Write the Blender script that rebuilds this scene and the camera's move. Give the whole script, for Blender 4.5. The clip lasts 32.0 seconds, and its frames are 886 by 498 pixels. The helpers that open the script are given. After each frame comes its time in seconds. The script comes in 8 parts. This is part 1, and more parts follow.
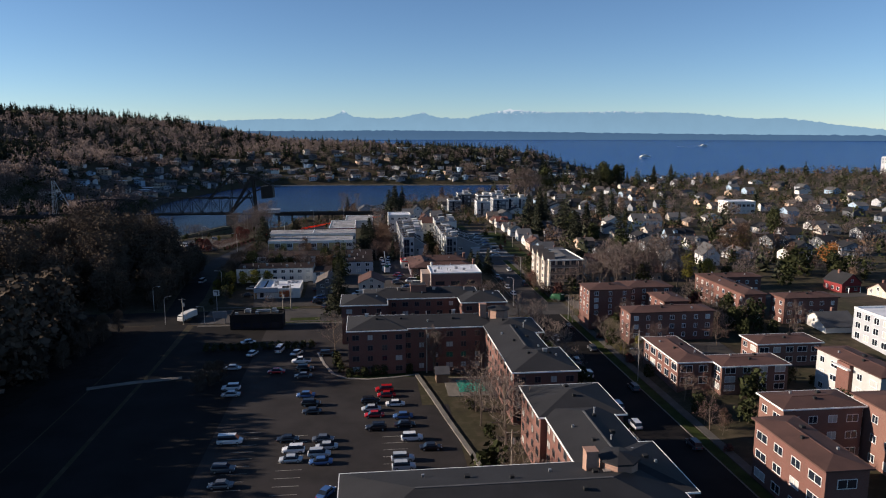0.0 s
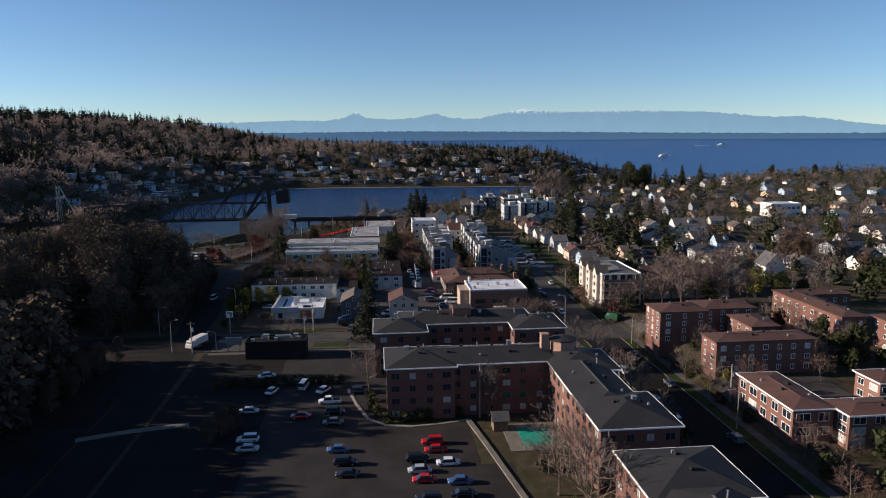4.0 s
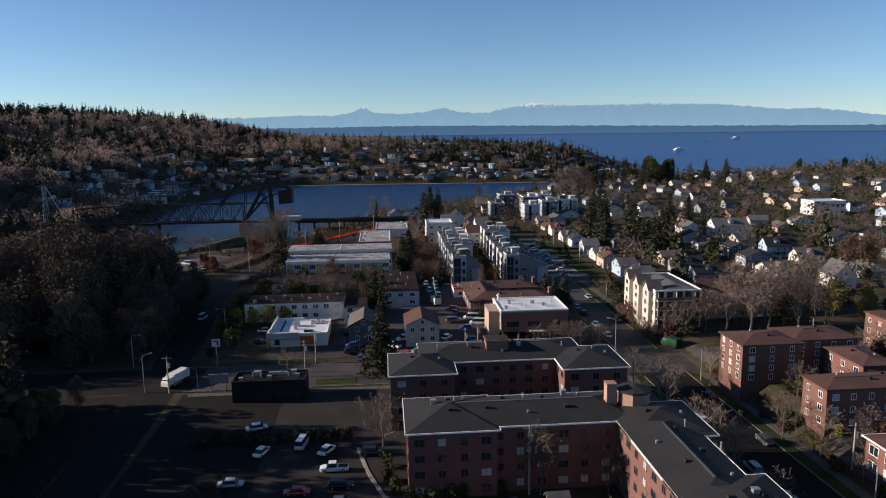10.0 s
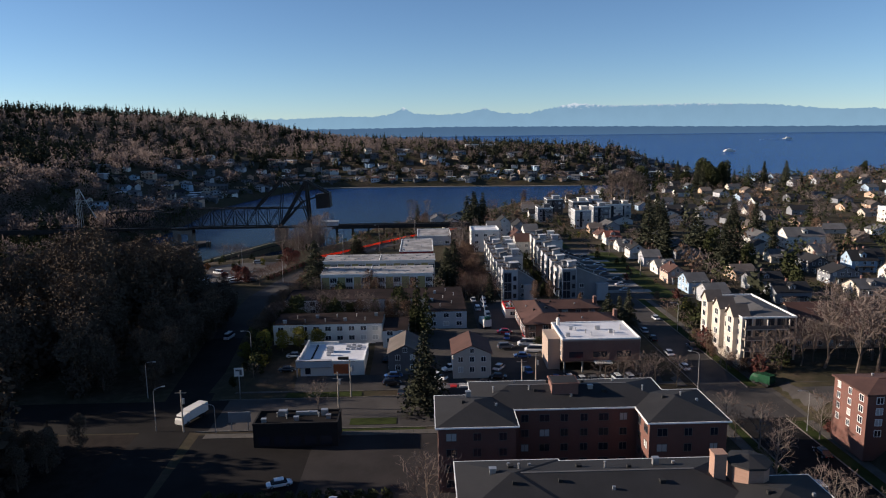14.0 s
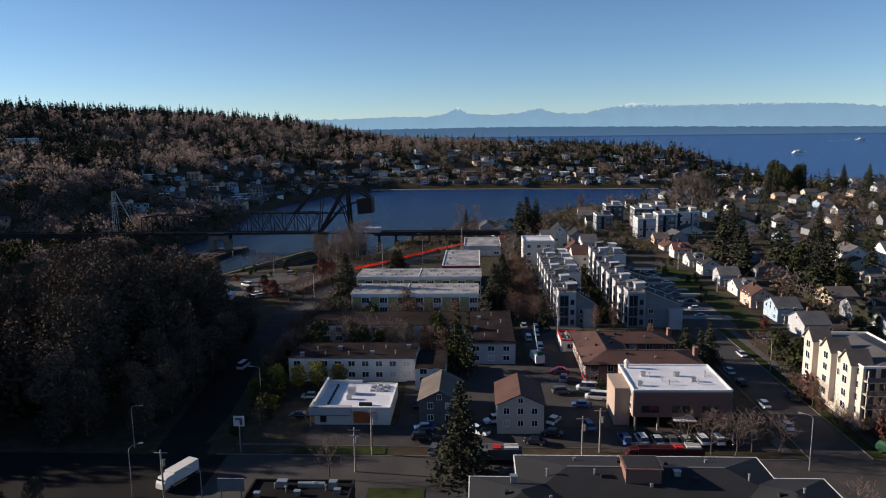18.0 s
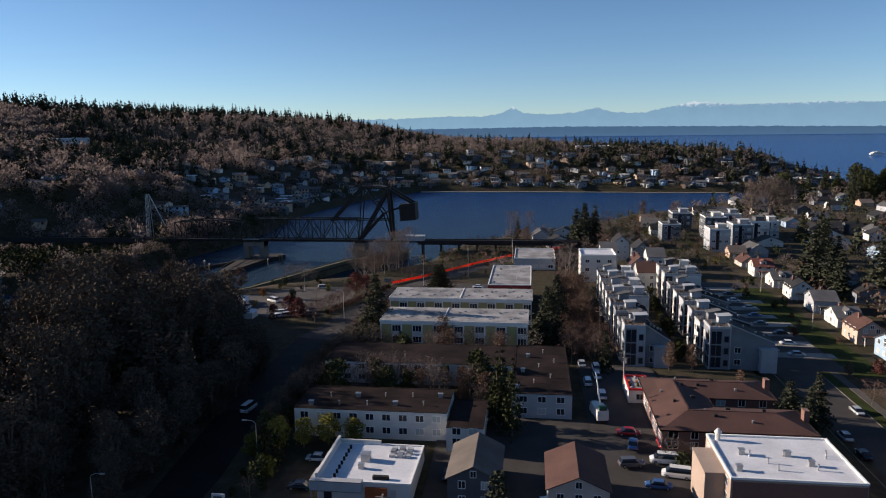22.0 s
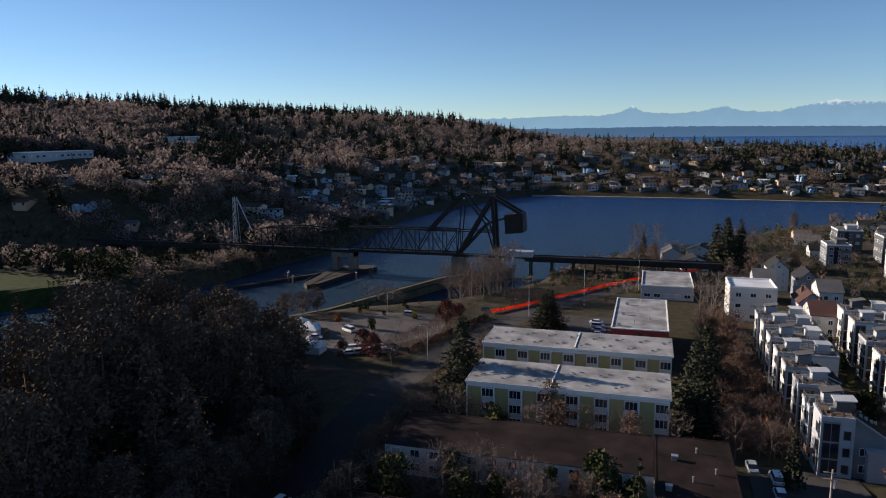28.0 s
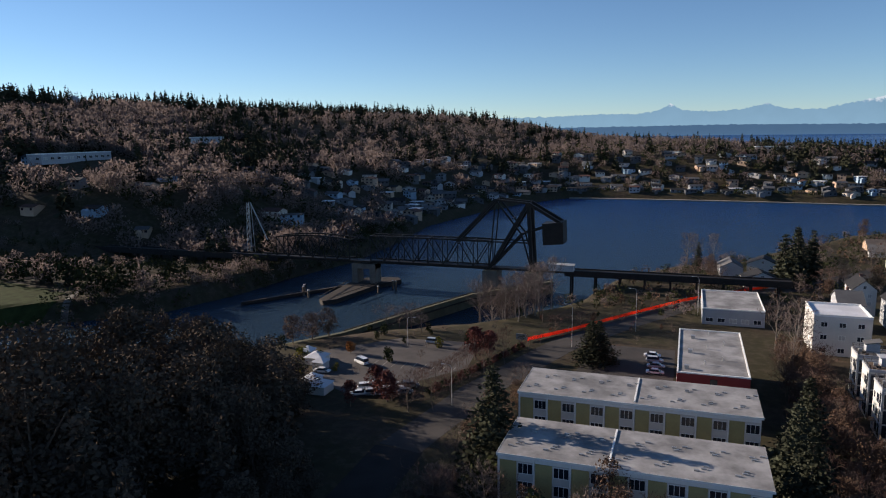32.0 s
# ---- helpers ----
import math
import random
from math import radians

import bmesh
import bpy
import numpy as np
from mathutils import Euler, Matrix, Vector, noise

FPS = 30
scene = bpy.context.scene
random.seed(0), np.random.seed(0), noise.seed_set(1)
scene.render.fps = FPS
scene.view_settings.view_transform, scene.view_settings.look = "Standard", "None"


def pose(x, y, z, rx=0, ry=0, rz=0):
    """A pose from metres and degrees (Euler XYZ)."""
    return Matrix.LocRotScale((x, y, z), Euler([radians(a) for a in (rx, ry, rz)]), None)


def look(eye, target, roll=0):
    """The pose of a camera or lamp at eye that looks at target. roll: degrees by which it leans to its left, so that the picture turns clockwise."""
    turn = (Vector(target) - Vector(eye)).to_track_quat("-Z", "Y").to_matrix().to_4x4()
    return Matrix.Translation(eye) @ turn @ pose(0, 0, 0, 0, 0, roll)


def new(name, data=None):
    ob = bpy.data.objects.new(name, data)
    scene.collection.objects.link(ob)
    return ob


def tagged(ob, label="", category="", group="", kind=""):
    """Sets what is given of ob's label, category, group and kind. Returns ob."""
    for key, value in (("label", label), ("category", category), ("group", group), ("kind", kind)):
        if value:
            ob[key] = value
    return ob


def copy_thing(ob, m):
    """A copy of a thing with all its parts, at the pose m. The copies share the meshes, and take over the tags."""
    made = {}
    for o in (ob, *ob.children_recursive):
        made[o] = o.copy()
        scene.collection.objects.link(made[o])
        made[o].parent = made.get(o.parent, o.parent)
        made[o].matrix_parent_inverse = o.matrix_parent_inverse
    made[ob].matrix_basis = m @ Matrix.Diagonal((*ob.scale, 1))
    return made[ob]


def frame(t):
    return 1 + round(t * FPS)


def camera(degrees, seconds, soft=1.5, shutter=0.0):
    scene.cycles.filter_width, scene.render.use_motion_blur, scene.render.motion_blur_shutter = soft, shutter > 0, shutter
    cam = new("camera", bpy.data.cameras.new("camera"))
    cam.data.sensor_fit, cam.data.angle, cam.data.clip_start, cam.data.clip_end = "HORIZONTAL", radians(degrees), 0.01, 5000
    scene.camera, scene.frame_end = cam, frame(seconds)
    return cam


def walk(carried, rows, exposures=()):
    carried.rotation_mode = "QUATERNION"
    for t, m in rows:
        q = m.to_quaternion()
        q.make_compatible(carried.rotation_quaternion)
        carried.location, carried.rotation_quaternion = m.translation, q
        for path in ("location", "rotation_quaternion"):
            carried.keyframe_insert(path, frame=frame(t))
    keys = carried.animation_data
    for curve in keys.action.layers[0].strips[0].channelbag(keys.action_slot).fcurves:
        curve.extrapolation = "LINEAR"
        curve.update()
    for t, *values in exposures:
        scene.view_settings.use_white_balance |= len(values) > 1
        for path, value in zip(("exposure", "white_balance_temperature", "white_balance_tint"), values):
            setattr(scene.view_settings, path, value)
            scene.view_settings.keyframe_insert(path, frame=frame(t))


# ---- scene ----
# The camera and its flight: metres, y runs along the street grid towards the bay.
cam = camera(64.75, 32.0, soft=1.1)
PATH = [
    (0.0, look((-0.00, 0.00, 65.19), (10.83, 98.07, 48.89), 0.02)),
    (1.0, look((-3.17, 9.24, 65.50), (7.81, 107.27, 49.10), -0.10)),
    (2.0, look((-5.17, 17.56, 65.41), (5.82, 115.59, 48.96), -0.20)),
    (3.0, look((-6.01, 25.06, 65.04), (4.11, 123.20, 48.70), -0.30)),
    (3.5, look((-6.31, 28.79, 64.82), (3.26, 127.00, 48.62), -0.35)),
    (5.5, look((-7.05, 42.61, 64.27), (0.99, 140.95, 48.06), -0.54)),
    (6.0, look((-7.00, 45.98, 64.20), (0.63, 144.35, 47.93), -0.57)),
    (7.0, look((-7.41, 52.36, 63.96), (0.43, 150.69, 47.59), -0.58)),
    (8.0, look((-7.29, 58.34, 63.96), (0.42, 156.66, 47.44), -0.55)),
    (9.0, look((-7.63, 64.55, 63.96), (0.17, 162.85, 47.28), -0.64)),
    (10.0, look((-8.16, 70.83, 64.13), (-0.16, 169.07, 47.20), -0.74)),
    (11.0, look((-8.75, 77.26, 64.11), (-0.67, 175.48, 47.14), -0.73)),
    (12.0, look((-9.39, 83.37, 64.09), (-2.95, 181.73, 47.20), -0.72)),
    (13.0, look((-9.78, 89.84, 64.08), (-5.41, 188.33, 47.33), -0.74)),
    (14.0, look((-9.70, 96.80, 64.23), (-7.26, 195.36, 47.50), -0.79)),
    (14.5, look((-9.70, 100.54, 64.28), (-8.07, 199.12, 47.54), -0.79)),
    (16.5, look((-8.36, 116.48, 64.34), (-10.49, 215.05, 47.60), -0.83)),
    (17.0, look((-7.83, 120.72, 64.34), (-10.88, 219.27, 47.65), -0.78)),
    (18.0, look((-7.08, 129.06, 64.34), (-12.13, 227.55, 47.73), -0.76)),
    (19.0, look((-6.65, 137.08, 64.44), (-13.83, 235.43, 47.80), -0.74)),
    (20.0, look((-6.03, 145.51, 64.52), (-15.28, 243.68, 47.86), -0.77)),
    (21.0, look((-5.81, 154.15, 64.64), (-16.77, 252.14, 47.99), -0.85)),
    (22.0, look((-6.12, 162.52, 64.72), (-18.82, 260.32, 48.15), -0.73)),
    (23.0, look((-6.79, 170.37, 64.84), (-21.52, 267.90, 48.38), -0.48)),
    (24.0, look((-7.26, 178.57, 64.96), (-25.07, 275.58, 48.46), -0.47)),
    (25.0, look((-8.23, 187.07, 64.78), (-29.02, 283.49, 48.35), -0.50)),
    (26.0, look((-9.34, 195.62, 64.72), (-33.17, 291.34, 48.25), -0.56)),
    (26.5, look((-10.00, 199.84, 64.68), (-35.04, 295.25, 48.24), -0.52)),
    (28.5, look((-13.47, 217.20, 64.35), (-42.44, 311.48, 47.88), -0.61)),
    (29.0, look((-14.40, 221.36, 64.31), (-43.82, 315.50, 47.82), -0.63)),
    (30.0, look((-16.53, 229.73, 64.36), (-45.98, 323.84, 47.75), -0.69)),
    (31.0, look((-18.90, 237.71, 64.40), (-49.75, 331.38, 47.85), -0.76)),
    (32.0, look((-20.92, 245.64, 64.54), (-53.64, 338.68, 48.04), -0.78)),
]
walk(cam, PATH, exposures=((0.0, 0.76, 6400, 10.0), (32.0, 0.76, 6400, 10.0)))

# ---- daylight: low winter sun from the side, clear sky ----
SUN_ELEV, SUN_AZ = 17.0, -83.0          # degrees; azimuth clockwise from +y
world = bpy.data.worlds.new("sky")
scene.world = world
world.use_nodes = True
nt = world.node_tree
sky = nt.nodes.new("ShaderNodeTexSky")
sky.sky_type = "NISHITA"
sky.sun_disc = False
sky.sun_elevation, sky.sun_rotation = radians(SUN_ELEV), radians(SUN_AZ % 360)
sky.altitude, sky.air_density, sky.dust_density, sky.ozone_density = 60, 0.72, 0.0, 3.6
background = nt.nodes["Background"]
background.inputs["Strength"].default_value = 0.071
nt.links.new(sky.outputs[0], background.inputs["Color"])
sun_data = bpy.data.lights.new("sun", "SUN")
sun_data.energy, sun_data.angle, sun_data.color = 5.0, radians(0.6), (1.0, 0.845, 0.70)
sun = new("sun", sun_data)
to_sun = Vector((math.sin(radians(SUN_AZ)) * math.cos(radians(SUN_ELEV)),
                 math.cos(radians(SUN_AZ)) * math.cos(radians(SUN_ELEV)), math.sin(radians(SUN_ELEV))))
sun.matrix_world = look(to_sun * 500, (0, 0, 0))


# ---- materials ----
def _nodes(name):
    m = bpy.data.materials.new(name)
    m.use_nodes = True
    t = m.node_tree
    return m, t, t.nodes["Principled BSDF"]


def _noise(t, scale, detail=4, coord="Object", rough=0.6):
    tc = t.nodes.new("ShaderNodeTexCoord")
    n = t.nodes.new("ShaderNodeTexNoise")
    n.inputs["Scale"].default_value, n.inputs["Detail"].default_value = scale, detail
    n.inputs["Roughness"].default_value = rough
    t.links.new(tc.outputs[coord], n.inputs["Vector"])
    return n


def _ramp(t, src, stops):
    r = t.nodes.new("ShaderNodeValToRGB")
    els = r.color_ramp.elements
    while len(els) < len(stops):
        els.new(0.5)
    for e, (p, c) in zip(els, stops):
        e.position, e.color = p, (*c, 1)
    t.links.new(src, r.inputs["Fac"])
    return r


def _mix(t, fac, a, b, kind="MIX"):
    m = t.nodes.new("ShaderNodeMix")
    m.data_type, m.blend_type = "RGBA", kind
    for key, v in ((0, fac), (6, a), (7, b)):
        if hasattr(v, "is_linked"):
            t.links.new(v, m.inputs[key])
        else:
            m.inputs[key].default_value = v if key == 0 else (*v, 1)
    return m.outputs[2]


def _bump(t, p, src, strength, distance):
    b = t.nodes.new("ShaderNodeBump")
    b.inputs["Strength"].default_value, b.inputs["Distance"].default_value = strength, distance
    t.links.new(src, b.inputs["Height"])
    t.links.new(b.outputs[0], p.inputs["Normal"])


def dark(c, k):
    return tuple(v * k for v in c)


def surface(name, c, rough=0.8, big=0.25, fine=4.0, spread=0.35, metal=0.0, bump=0.3, vary=0.0, spec=0.3, stretch=None):
    """A painted, plastered, tarred or wooden surface with stains at a big scale and grain at a fine one."""
    m, t, p = _nodes(name)
    a = _noise(t, big, 5)
    b = _noise(t, fine, 3)
    if stretch:
        for nd in (a, b):
            mp = t.nodes.new("ShaderNodeMapping")
            mp.inputs["Scale"].default_value = stretch
            t.links.new(nd.inputs[0].links[0].from_socket, mp.inputs["Vector"])
            t.links.new(mp.outputs[0], nd.inputs["Vector"])
    spot = _ramp(t, a.outputs[0], [(0.36, (0, 0, 0)), (0.64, (1, 1, 1))])
    col = _mix(t, spot.outputs[0], dark(c, 1 - spread), dark(c, 1 + spread * 0.8))
    col = _mix(t, 0.35, col, _mix(t, b.outputs[0], dark(c, 0.6), dark(c, 1.4)))
    if vary:
        oi = t.nodes.new("ShaderNodeObjectInfo")
        hv = t.nodes.new("ShaderNodeHueSaturation")
        mr = t.nodes.new("ShaderNodeMapRange")
        mr.inputs[3].default_value, mr.inputs[4].default_value = 1 - vary, 1 + vary
        t.links.new(oi.outputs["Random"], mr.inputs[0])
        t.links.new(mr.outputs[0], hv.inputs["Value"])
        t.links.new(col, hv.inputs["Color"])
        col = hv.outputs[0]
    t.links.new(col, p.inputs["Base Color"])
    p.inputs["Roughness"].default_value, p.inputs["Metallic"].default_value = rough, metal
    p.inputs["Specular IOR Level"].default_value = spec
    if bump:
        _bump(t, p, b.outputs[0], bump, 0.05)
    return m


def brickwork(name, c, mortar):
    m, t, p = _nodes(name)
    tc = t.nodes.new("ShaderNodeTexCoord")
    sep = t.nodes.new("ShaderNodeSeparateXYZ")
    add = t.nodes.new("ShaderNodeMath")
    com = t.nodes.new("ShaderNodeCombineXYZ")
    t.links.new(tc.outputs["Object"], sep.inputs[0])
    t.links.new(sep.outputs[0], add.inputs[0])
    t.links.new(sep.outputs[1], add.inputs[1])
    t.links.new(add.outputs[0], com.inputs[0])
    t.links.new(sep.outputs[2], com.inputs[1])
    br = t.nodes.new("ShaderNodeTexBrick")
    for key, v in (("Scale", 1.0), ("Mortar Size", 0.008), ("Brick Width", 0.22), ("Row Height", 0.075)):
        br.inputs[key].default_value = v
    br.inputs["Color1"].default_value, br.inputs["Color2"].default_value = (*dark(c, 0.75), 1), (*dark(c, 1.25), 1)
    br.inputs["Mortar"].default_value = (*mortar, 1)
    t.links.new(com.outputs[0], br.inputs["Vector"])
    n = _noise(t, 0.4, 5)
    col = _mix(t, 0.55, br.outputs[0], _mix(t, n.outputs[0], dark(c, 0.55), dark(c, 1.45)))
    t.links.new(col, p.inputs["Base Color"])
    p.inputs["Roughness"].default_value = 0.85
    _bump(t, p, br.outputs[1], -0.4, 0.02)
    return m


def foliage(name, c, c2, vary=0.3, thin=0.0):
    m, t, p = _nodes(name)
    geo = t.nodes.new("ShaderNodeNewGeometry")
    n = _noise(t, 0.35, 3)
    col = _mix(t, n.outputs[0], c, c2)
    oi = t.nodes.new("ShaderNodeObjectInfo")
    add = t.nodes.new("ShaderNodeMath")
    add.operation = "ADD"
    t.links.new(geo.outputs["Random Per Island"], add.inputs[0])
    t.links.new(oi.outputs["Random"], add.inputs[1])
    mr = t.nodes.new("ShaderNodeMapRange")
    mr.inputs[2].default_value = 2.0
    mr.inputs[3].default_value, mr.inputs[4].default_value = 1 - vary * 1.6, 1 + vary * 1.6
    t.links.new(add.outputs[0], mr.inputs[0])
    hv = t.nodes.new("ShaderNodeHueSaturation")
    t.links.new(mr.outputs[0], hv.inputs["Value"])
    t.links.new(col, hv.inputs["Color"])
    t.links.new(hv.outputs[0], p.inputs["Base Color"])
    p.inputs["Roughness"].default_value = 1.0
    p.inputs["Specular IOR Level"].default_value = 0.0
    if thin:
        tr = t.nodes.new("ShaderNodeBsdfTranslucent")
        t.links.new(hv.outputs[0], tr.inputs["Color"])
        mx = t.nodes.new("ShaderNodeMixShader")
        mx.inputs[0].default_value = thin
        t.links.new(p.outputs[0], mx.inputs[1])
        t.links.new(tr.outputs[0], mx.inputs[2])
        t.links.new(mx.outputs[0], t.nodes["Material Output"].inputs["Surface"])
    return m


def glassy(name, c, rough=0.08, spec=0.6):
    m, t, p = _nodes(name)
    p.inputs["Base Color"].default_value = (*c, 1)
    p.inputs["Roughness"].default_value = rough
    p.inputs["Specular IOR Level"].default_value = spec
    return m


def ground_mat():
    m, t, p = _nodes("garden_ground")
    a = _noise(t, 0.03, 6)
    b = _noise(t, 0.35, 5)
    g = _ramp(t, b.outputs[0], [(0.3, (0.03, 0.022, 0.017)), (0.5, (0.045, 0.038, 0.023)), (0.62, (0.084, 0.061, 0.044)), (0.8, (0.05, 0.037, 0.028))])
    d = _ramp(t, a.outputs[0], [(0.35, (0.052, 0.037, 0.028)), (0.5, (0.042, 0.042, 0.021)), (0.65, (0.075, 0.054, 0.041))])
    t.links.new(_mix(t, 0.5, g.outputs[0], d.outputs[0]), p.inputs["Base Color"])
    p.inputs["Roughness"].default_value = 0.95
    p.inputs["Specular IOR Level"].default_value = 0.1
    _bump(t, p, b.outputs[0], 0.6, 0.3)
    return m


def water_mat():
    m, t, p = _nodes("salt_water")
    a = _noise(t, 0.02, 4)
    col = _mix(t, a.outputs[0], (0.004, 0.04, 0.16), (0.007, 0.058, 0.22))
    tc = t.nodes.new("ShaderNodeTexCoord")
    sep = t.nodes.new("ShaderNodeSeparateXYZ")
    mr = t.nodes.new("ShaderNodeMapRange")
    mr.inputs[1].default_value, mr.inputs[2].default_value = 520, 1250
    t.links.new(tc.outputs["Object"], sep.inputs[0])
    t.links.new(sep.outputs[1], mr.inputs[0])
    col = _mix(t, mr.outputs[0], (0.022, 0.042, 0.066), col)      # reflections put into the colour: greyer channel, bluer bay
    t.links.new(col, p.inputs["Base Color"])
    p.inputs["Roughness"].default_value = 0.26
    p.inputs["IOR"].default_value = 1.33
    p.inputs["Specular IOR Level"].default_value = 0.13
    w = _noise(t, 0.45, 5, rough=0.7)
    _bump(t, p, w.outputs[0], 1.0, 0.9)
    return m


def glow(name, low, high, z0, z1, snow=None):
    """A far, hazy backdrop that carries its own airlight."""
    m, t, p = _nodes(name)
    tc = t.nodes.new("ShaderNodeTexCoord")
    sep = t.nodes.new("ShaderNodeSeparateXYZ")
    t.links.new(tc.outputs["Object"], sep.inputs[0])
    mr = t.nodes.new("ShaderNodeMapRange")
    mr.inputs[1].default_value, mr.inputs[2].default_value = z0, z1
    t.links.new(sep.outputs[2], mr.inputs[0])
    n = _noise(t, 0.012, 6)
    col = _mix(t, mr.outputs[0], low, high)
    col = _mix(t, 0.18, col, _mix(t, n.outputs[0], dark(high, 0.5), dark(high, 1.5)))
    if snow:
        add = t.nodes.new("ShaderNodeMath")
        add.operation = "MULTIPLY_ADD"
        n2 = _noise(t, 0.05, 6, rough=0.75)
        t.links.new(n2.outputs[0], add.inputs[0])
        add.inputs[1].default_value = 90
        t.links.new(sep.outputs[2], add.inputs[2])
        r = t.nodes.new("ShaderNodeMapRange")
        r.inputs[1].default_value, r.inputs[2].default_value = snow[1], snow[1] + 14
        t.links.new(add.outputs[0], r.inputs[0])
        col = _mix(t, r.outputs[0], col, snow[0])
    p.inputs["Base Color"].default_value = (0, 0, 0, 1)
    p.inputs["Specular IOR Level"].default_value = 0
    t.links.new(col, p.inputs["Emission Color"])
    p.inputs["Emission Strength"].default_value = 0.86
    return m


M = {}
M["ground"] = ground_mat()
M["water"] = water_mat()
M["asphalt"] = surface("asphalt", (0.048, 0.0425, 0.0395), 0.9, 0.12, 3.0, 0.4)
# asphalt with deep shade put into its base colour
M["asphalt_shade"] = surface("shade_dark_asphalt", (0.0142, 0.0126, 0.0122), 0.9, 0.1, 3.0, 0.4, spec=0.1)
# leaf litter, blackened in its colour to carry the trees' shade
M["litter"] = surface("shade_dark_litter", (0.017, 0.0125, 0.0105), 0.95, 0.4, 2.0, 0.5, spec=0.1)
M["asphalt_lot"] = surface("worn_lot_asphalt", (0.0255, 0.0217, 0.021), 0.9, 0.1, 3.0, 0.45, spec=0.2)
M["asphalt_pale"] = surface("bleached_asphalt", (0.075, 0.066, 0.062), 0.9, 0.12, 3.0, 0.35)
M["concrete"] = surface("concrete", (0.25, 0.225, 0.195), 0.9, 0.3, 2.0, 0.25)
M["concrete_pale"] = surface("sunlit_tone_concrete", (0.26, 0.24, 0.215), 0.9, 0.3, 2.0, 0.2)
# pavement concrete, its colour lowered for the shadow of blocks and trees
M["concrete_shade"] = surface("shade_dark_concrete", (0.085, 0.076, 0.066), 0.9, 0.3, 2.0, 0.35)
M["concrete_old"] = surface("stained_concrete", (0.15, 0.135, 0.115), 0.9, 0.3, 2.0, 0.35)
M["lawn"] = surface("lawn", (0.034, 0.044, 0.014), 0.95, 0.3, 5.0, 0.4, spec=0.05)
M["stucco"] = surface("pinkish_stucco", (0.34, 0.26, 0.21), 0.85, 0.2, 4.0, 0.12)
M["line"] = surface("road_paint", (0.34, 0.32, 0.28), 0.7, 0.8, 4.0, 0.3)
M["brick"] = brickwork("red_brick", (0.138, 0.054, 0.041), (0.13, 0.12, 0.095))
M["brick_tan"] = brickwork("tan_brick", (0.30, 0.175, 0.125), (0.30, 0.23, 0.19))
M["brick_dark"] = brickwork("brown_brick", (0.17, 0.08, 0.06), (0.2, 0.15, 0.12))
M["shingle"] = surface("charcoal_shingles", (0.019, 0.019, 0.021), 0.85, 0.15, 5.0, 0.3, bump=0.5)
M["shingle_brown"] = surface("brown_shingles", (0.08, 0.041, 0.033), 0.9, 0.15, 5.0, 0.3, bump=0.5, vary=0.12)
M["shingle_grey"] = surface("grey_shingles", (0.10, 0.098, 0.10), 0.9, 0.2, 5.0, 0.3, bump=0.5, vary=0.25)
M["shingle_old"] = surface("weathered_brown_shingles", (0.115, 0.095, 0.083), 0.9, 0.2, 5.0, 0.3, bump=0.5)
M["tar"] = surface("mossy_tar_roof", (0.021, 0.0135, 0.0125), 0.95, 0.16, 3.0, 0.8, spec=0.1)
M["membrane"] = surface("white_roof_membrane", (0.62, 0.62, 0.64), 0.6, 0.15, 2.0, 0.18)
M["gravel_roof"] = surface("pale_gravel_roof", (0.27, 0.262, 0.258), 0.9, 0.16, 0.9, 0.6)
M["white"] = surface("white_paint", (0.60, 0.575, 0.535), 0.6, 0.2, 3.0, 0.10, bump=0.05)
M["frame_dark"] = surface("bronze_frame", (0.12, 0.10, 0.09), 0.5, 0.4, 3.0, 0.1, bump=0)
M["trim"] = surface("white_trim", (0.78, 0.77, 0.74), 0.55, 0.4, 3.0, 0.08, bump=0)
M["cream"] = surface("cream_stucco", (0.5, 0.44, 0.372), 0.8, 0.2, 4.0, 0.12)
M["tan"] = surface("tan_panel", (0.44, 0.31, 0.22), 0.8, 0.2, 4.0, 0.15)
M["yellow"] = surface("yellow_panel", (0.37, 0.31, 0.14), 0.7, 0.3, 4.0, 0.15)
M["grey"] = surface("grey_fibre_panel", (0.19, 0.2, 0.215), 0.7, 0.3, 4.0, 0.15)
M["pale_grey"] = surface("pale_grey_panel", (0.36, 0.37, 0.39), 0.7, 0.3, 4.0, 0.12)
# townhouse rear walls: their shade is put into the board colour
M["board_shade"] = surface("shade_dark_boards", (0.045, 0.042, 0.042), 0.8, 0.3, 4.0, 0.2, spec=0.2)
M["restaurant_shade"] = surface("shade_black_boards", (0.02, 0.018, 0.018), 0.85, 0.2, 4.0, 0.2, spec=0.15)
M["roof_black"] = surface("shade_black_roof", (0.012, 0.0105, 0.0105), 0.95, 0.15, 3.0, 0.5, spec=0.08)
M["dark_grey"] = surface("charcoal_panel", (0.085, 0.088, 0.095), 0.7, 0.3, 4.0, 0.2)
M["red_wall"] = surface("dark_red_siding", (0.20, 0.025, 0.025), 0.7, 0.3, 4.0, 0.15)
M["red"] = surface("bright_red_paint", (0.55, 0.03, 0.03), 0.5, 0.3, 4.0, 0.1)
M["orange"] = surface("orange_safety_mesh", (0.9, 0.13, 0.03), 0.6, 0.3, 4.0, 0.15)
_om = M["orange"].node_tree
_tr, _mx = _om.nodes.new("ShaderNodeBsdfTranslucent"), _om.nodes.new("ShaderNodeMixShader")
_tr.inputs["Color"].default_value = (1.0, 0.12, 0.05, 1)
_mx.inputs[0].default_value = 0.4
_om.links.new(_om.nodes["Principled BSDF"].outputs[0], _mx.inputs[1])
_om.links.new(_tr.outputs[0], _mx.inputs[2])
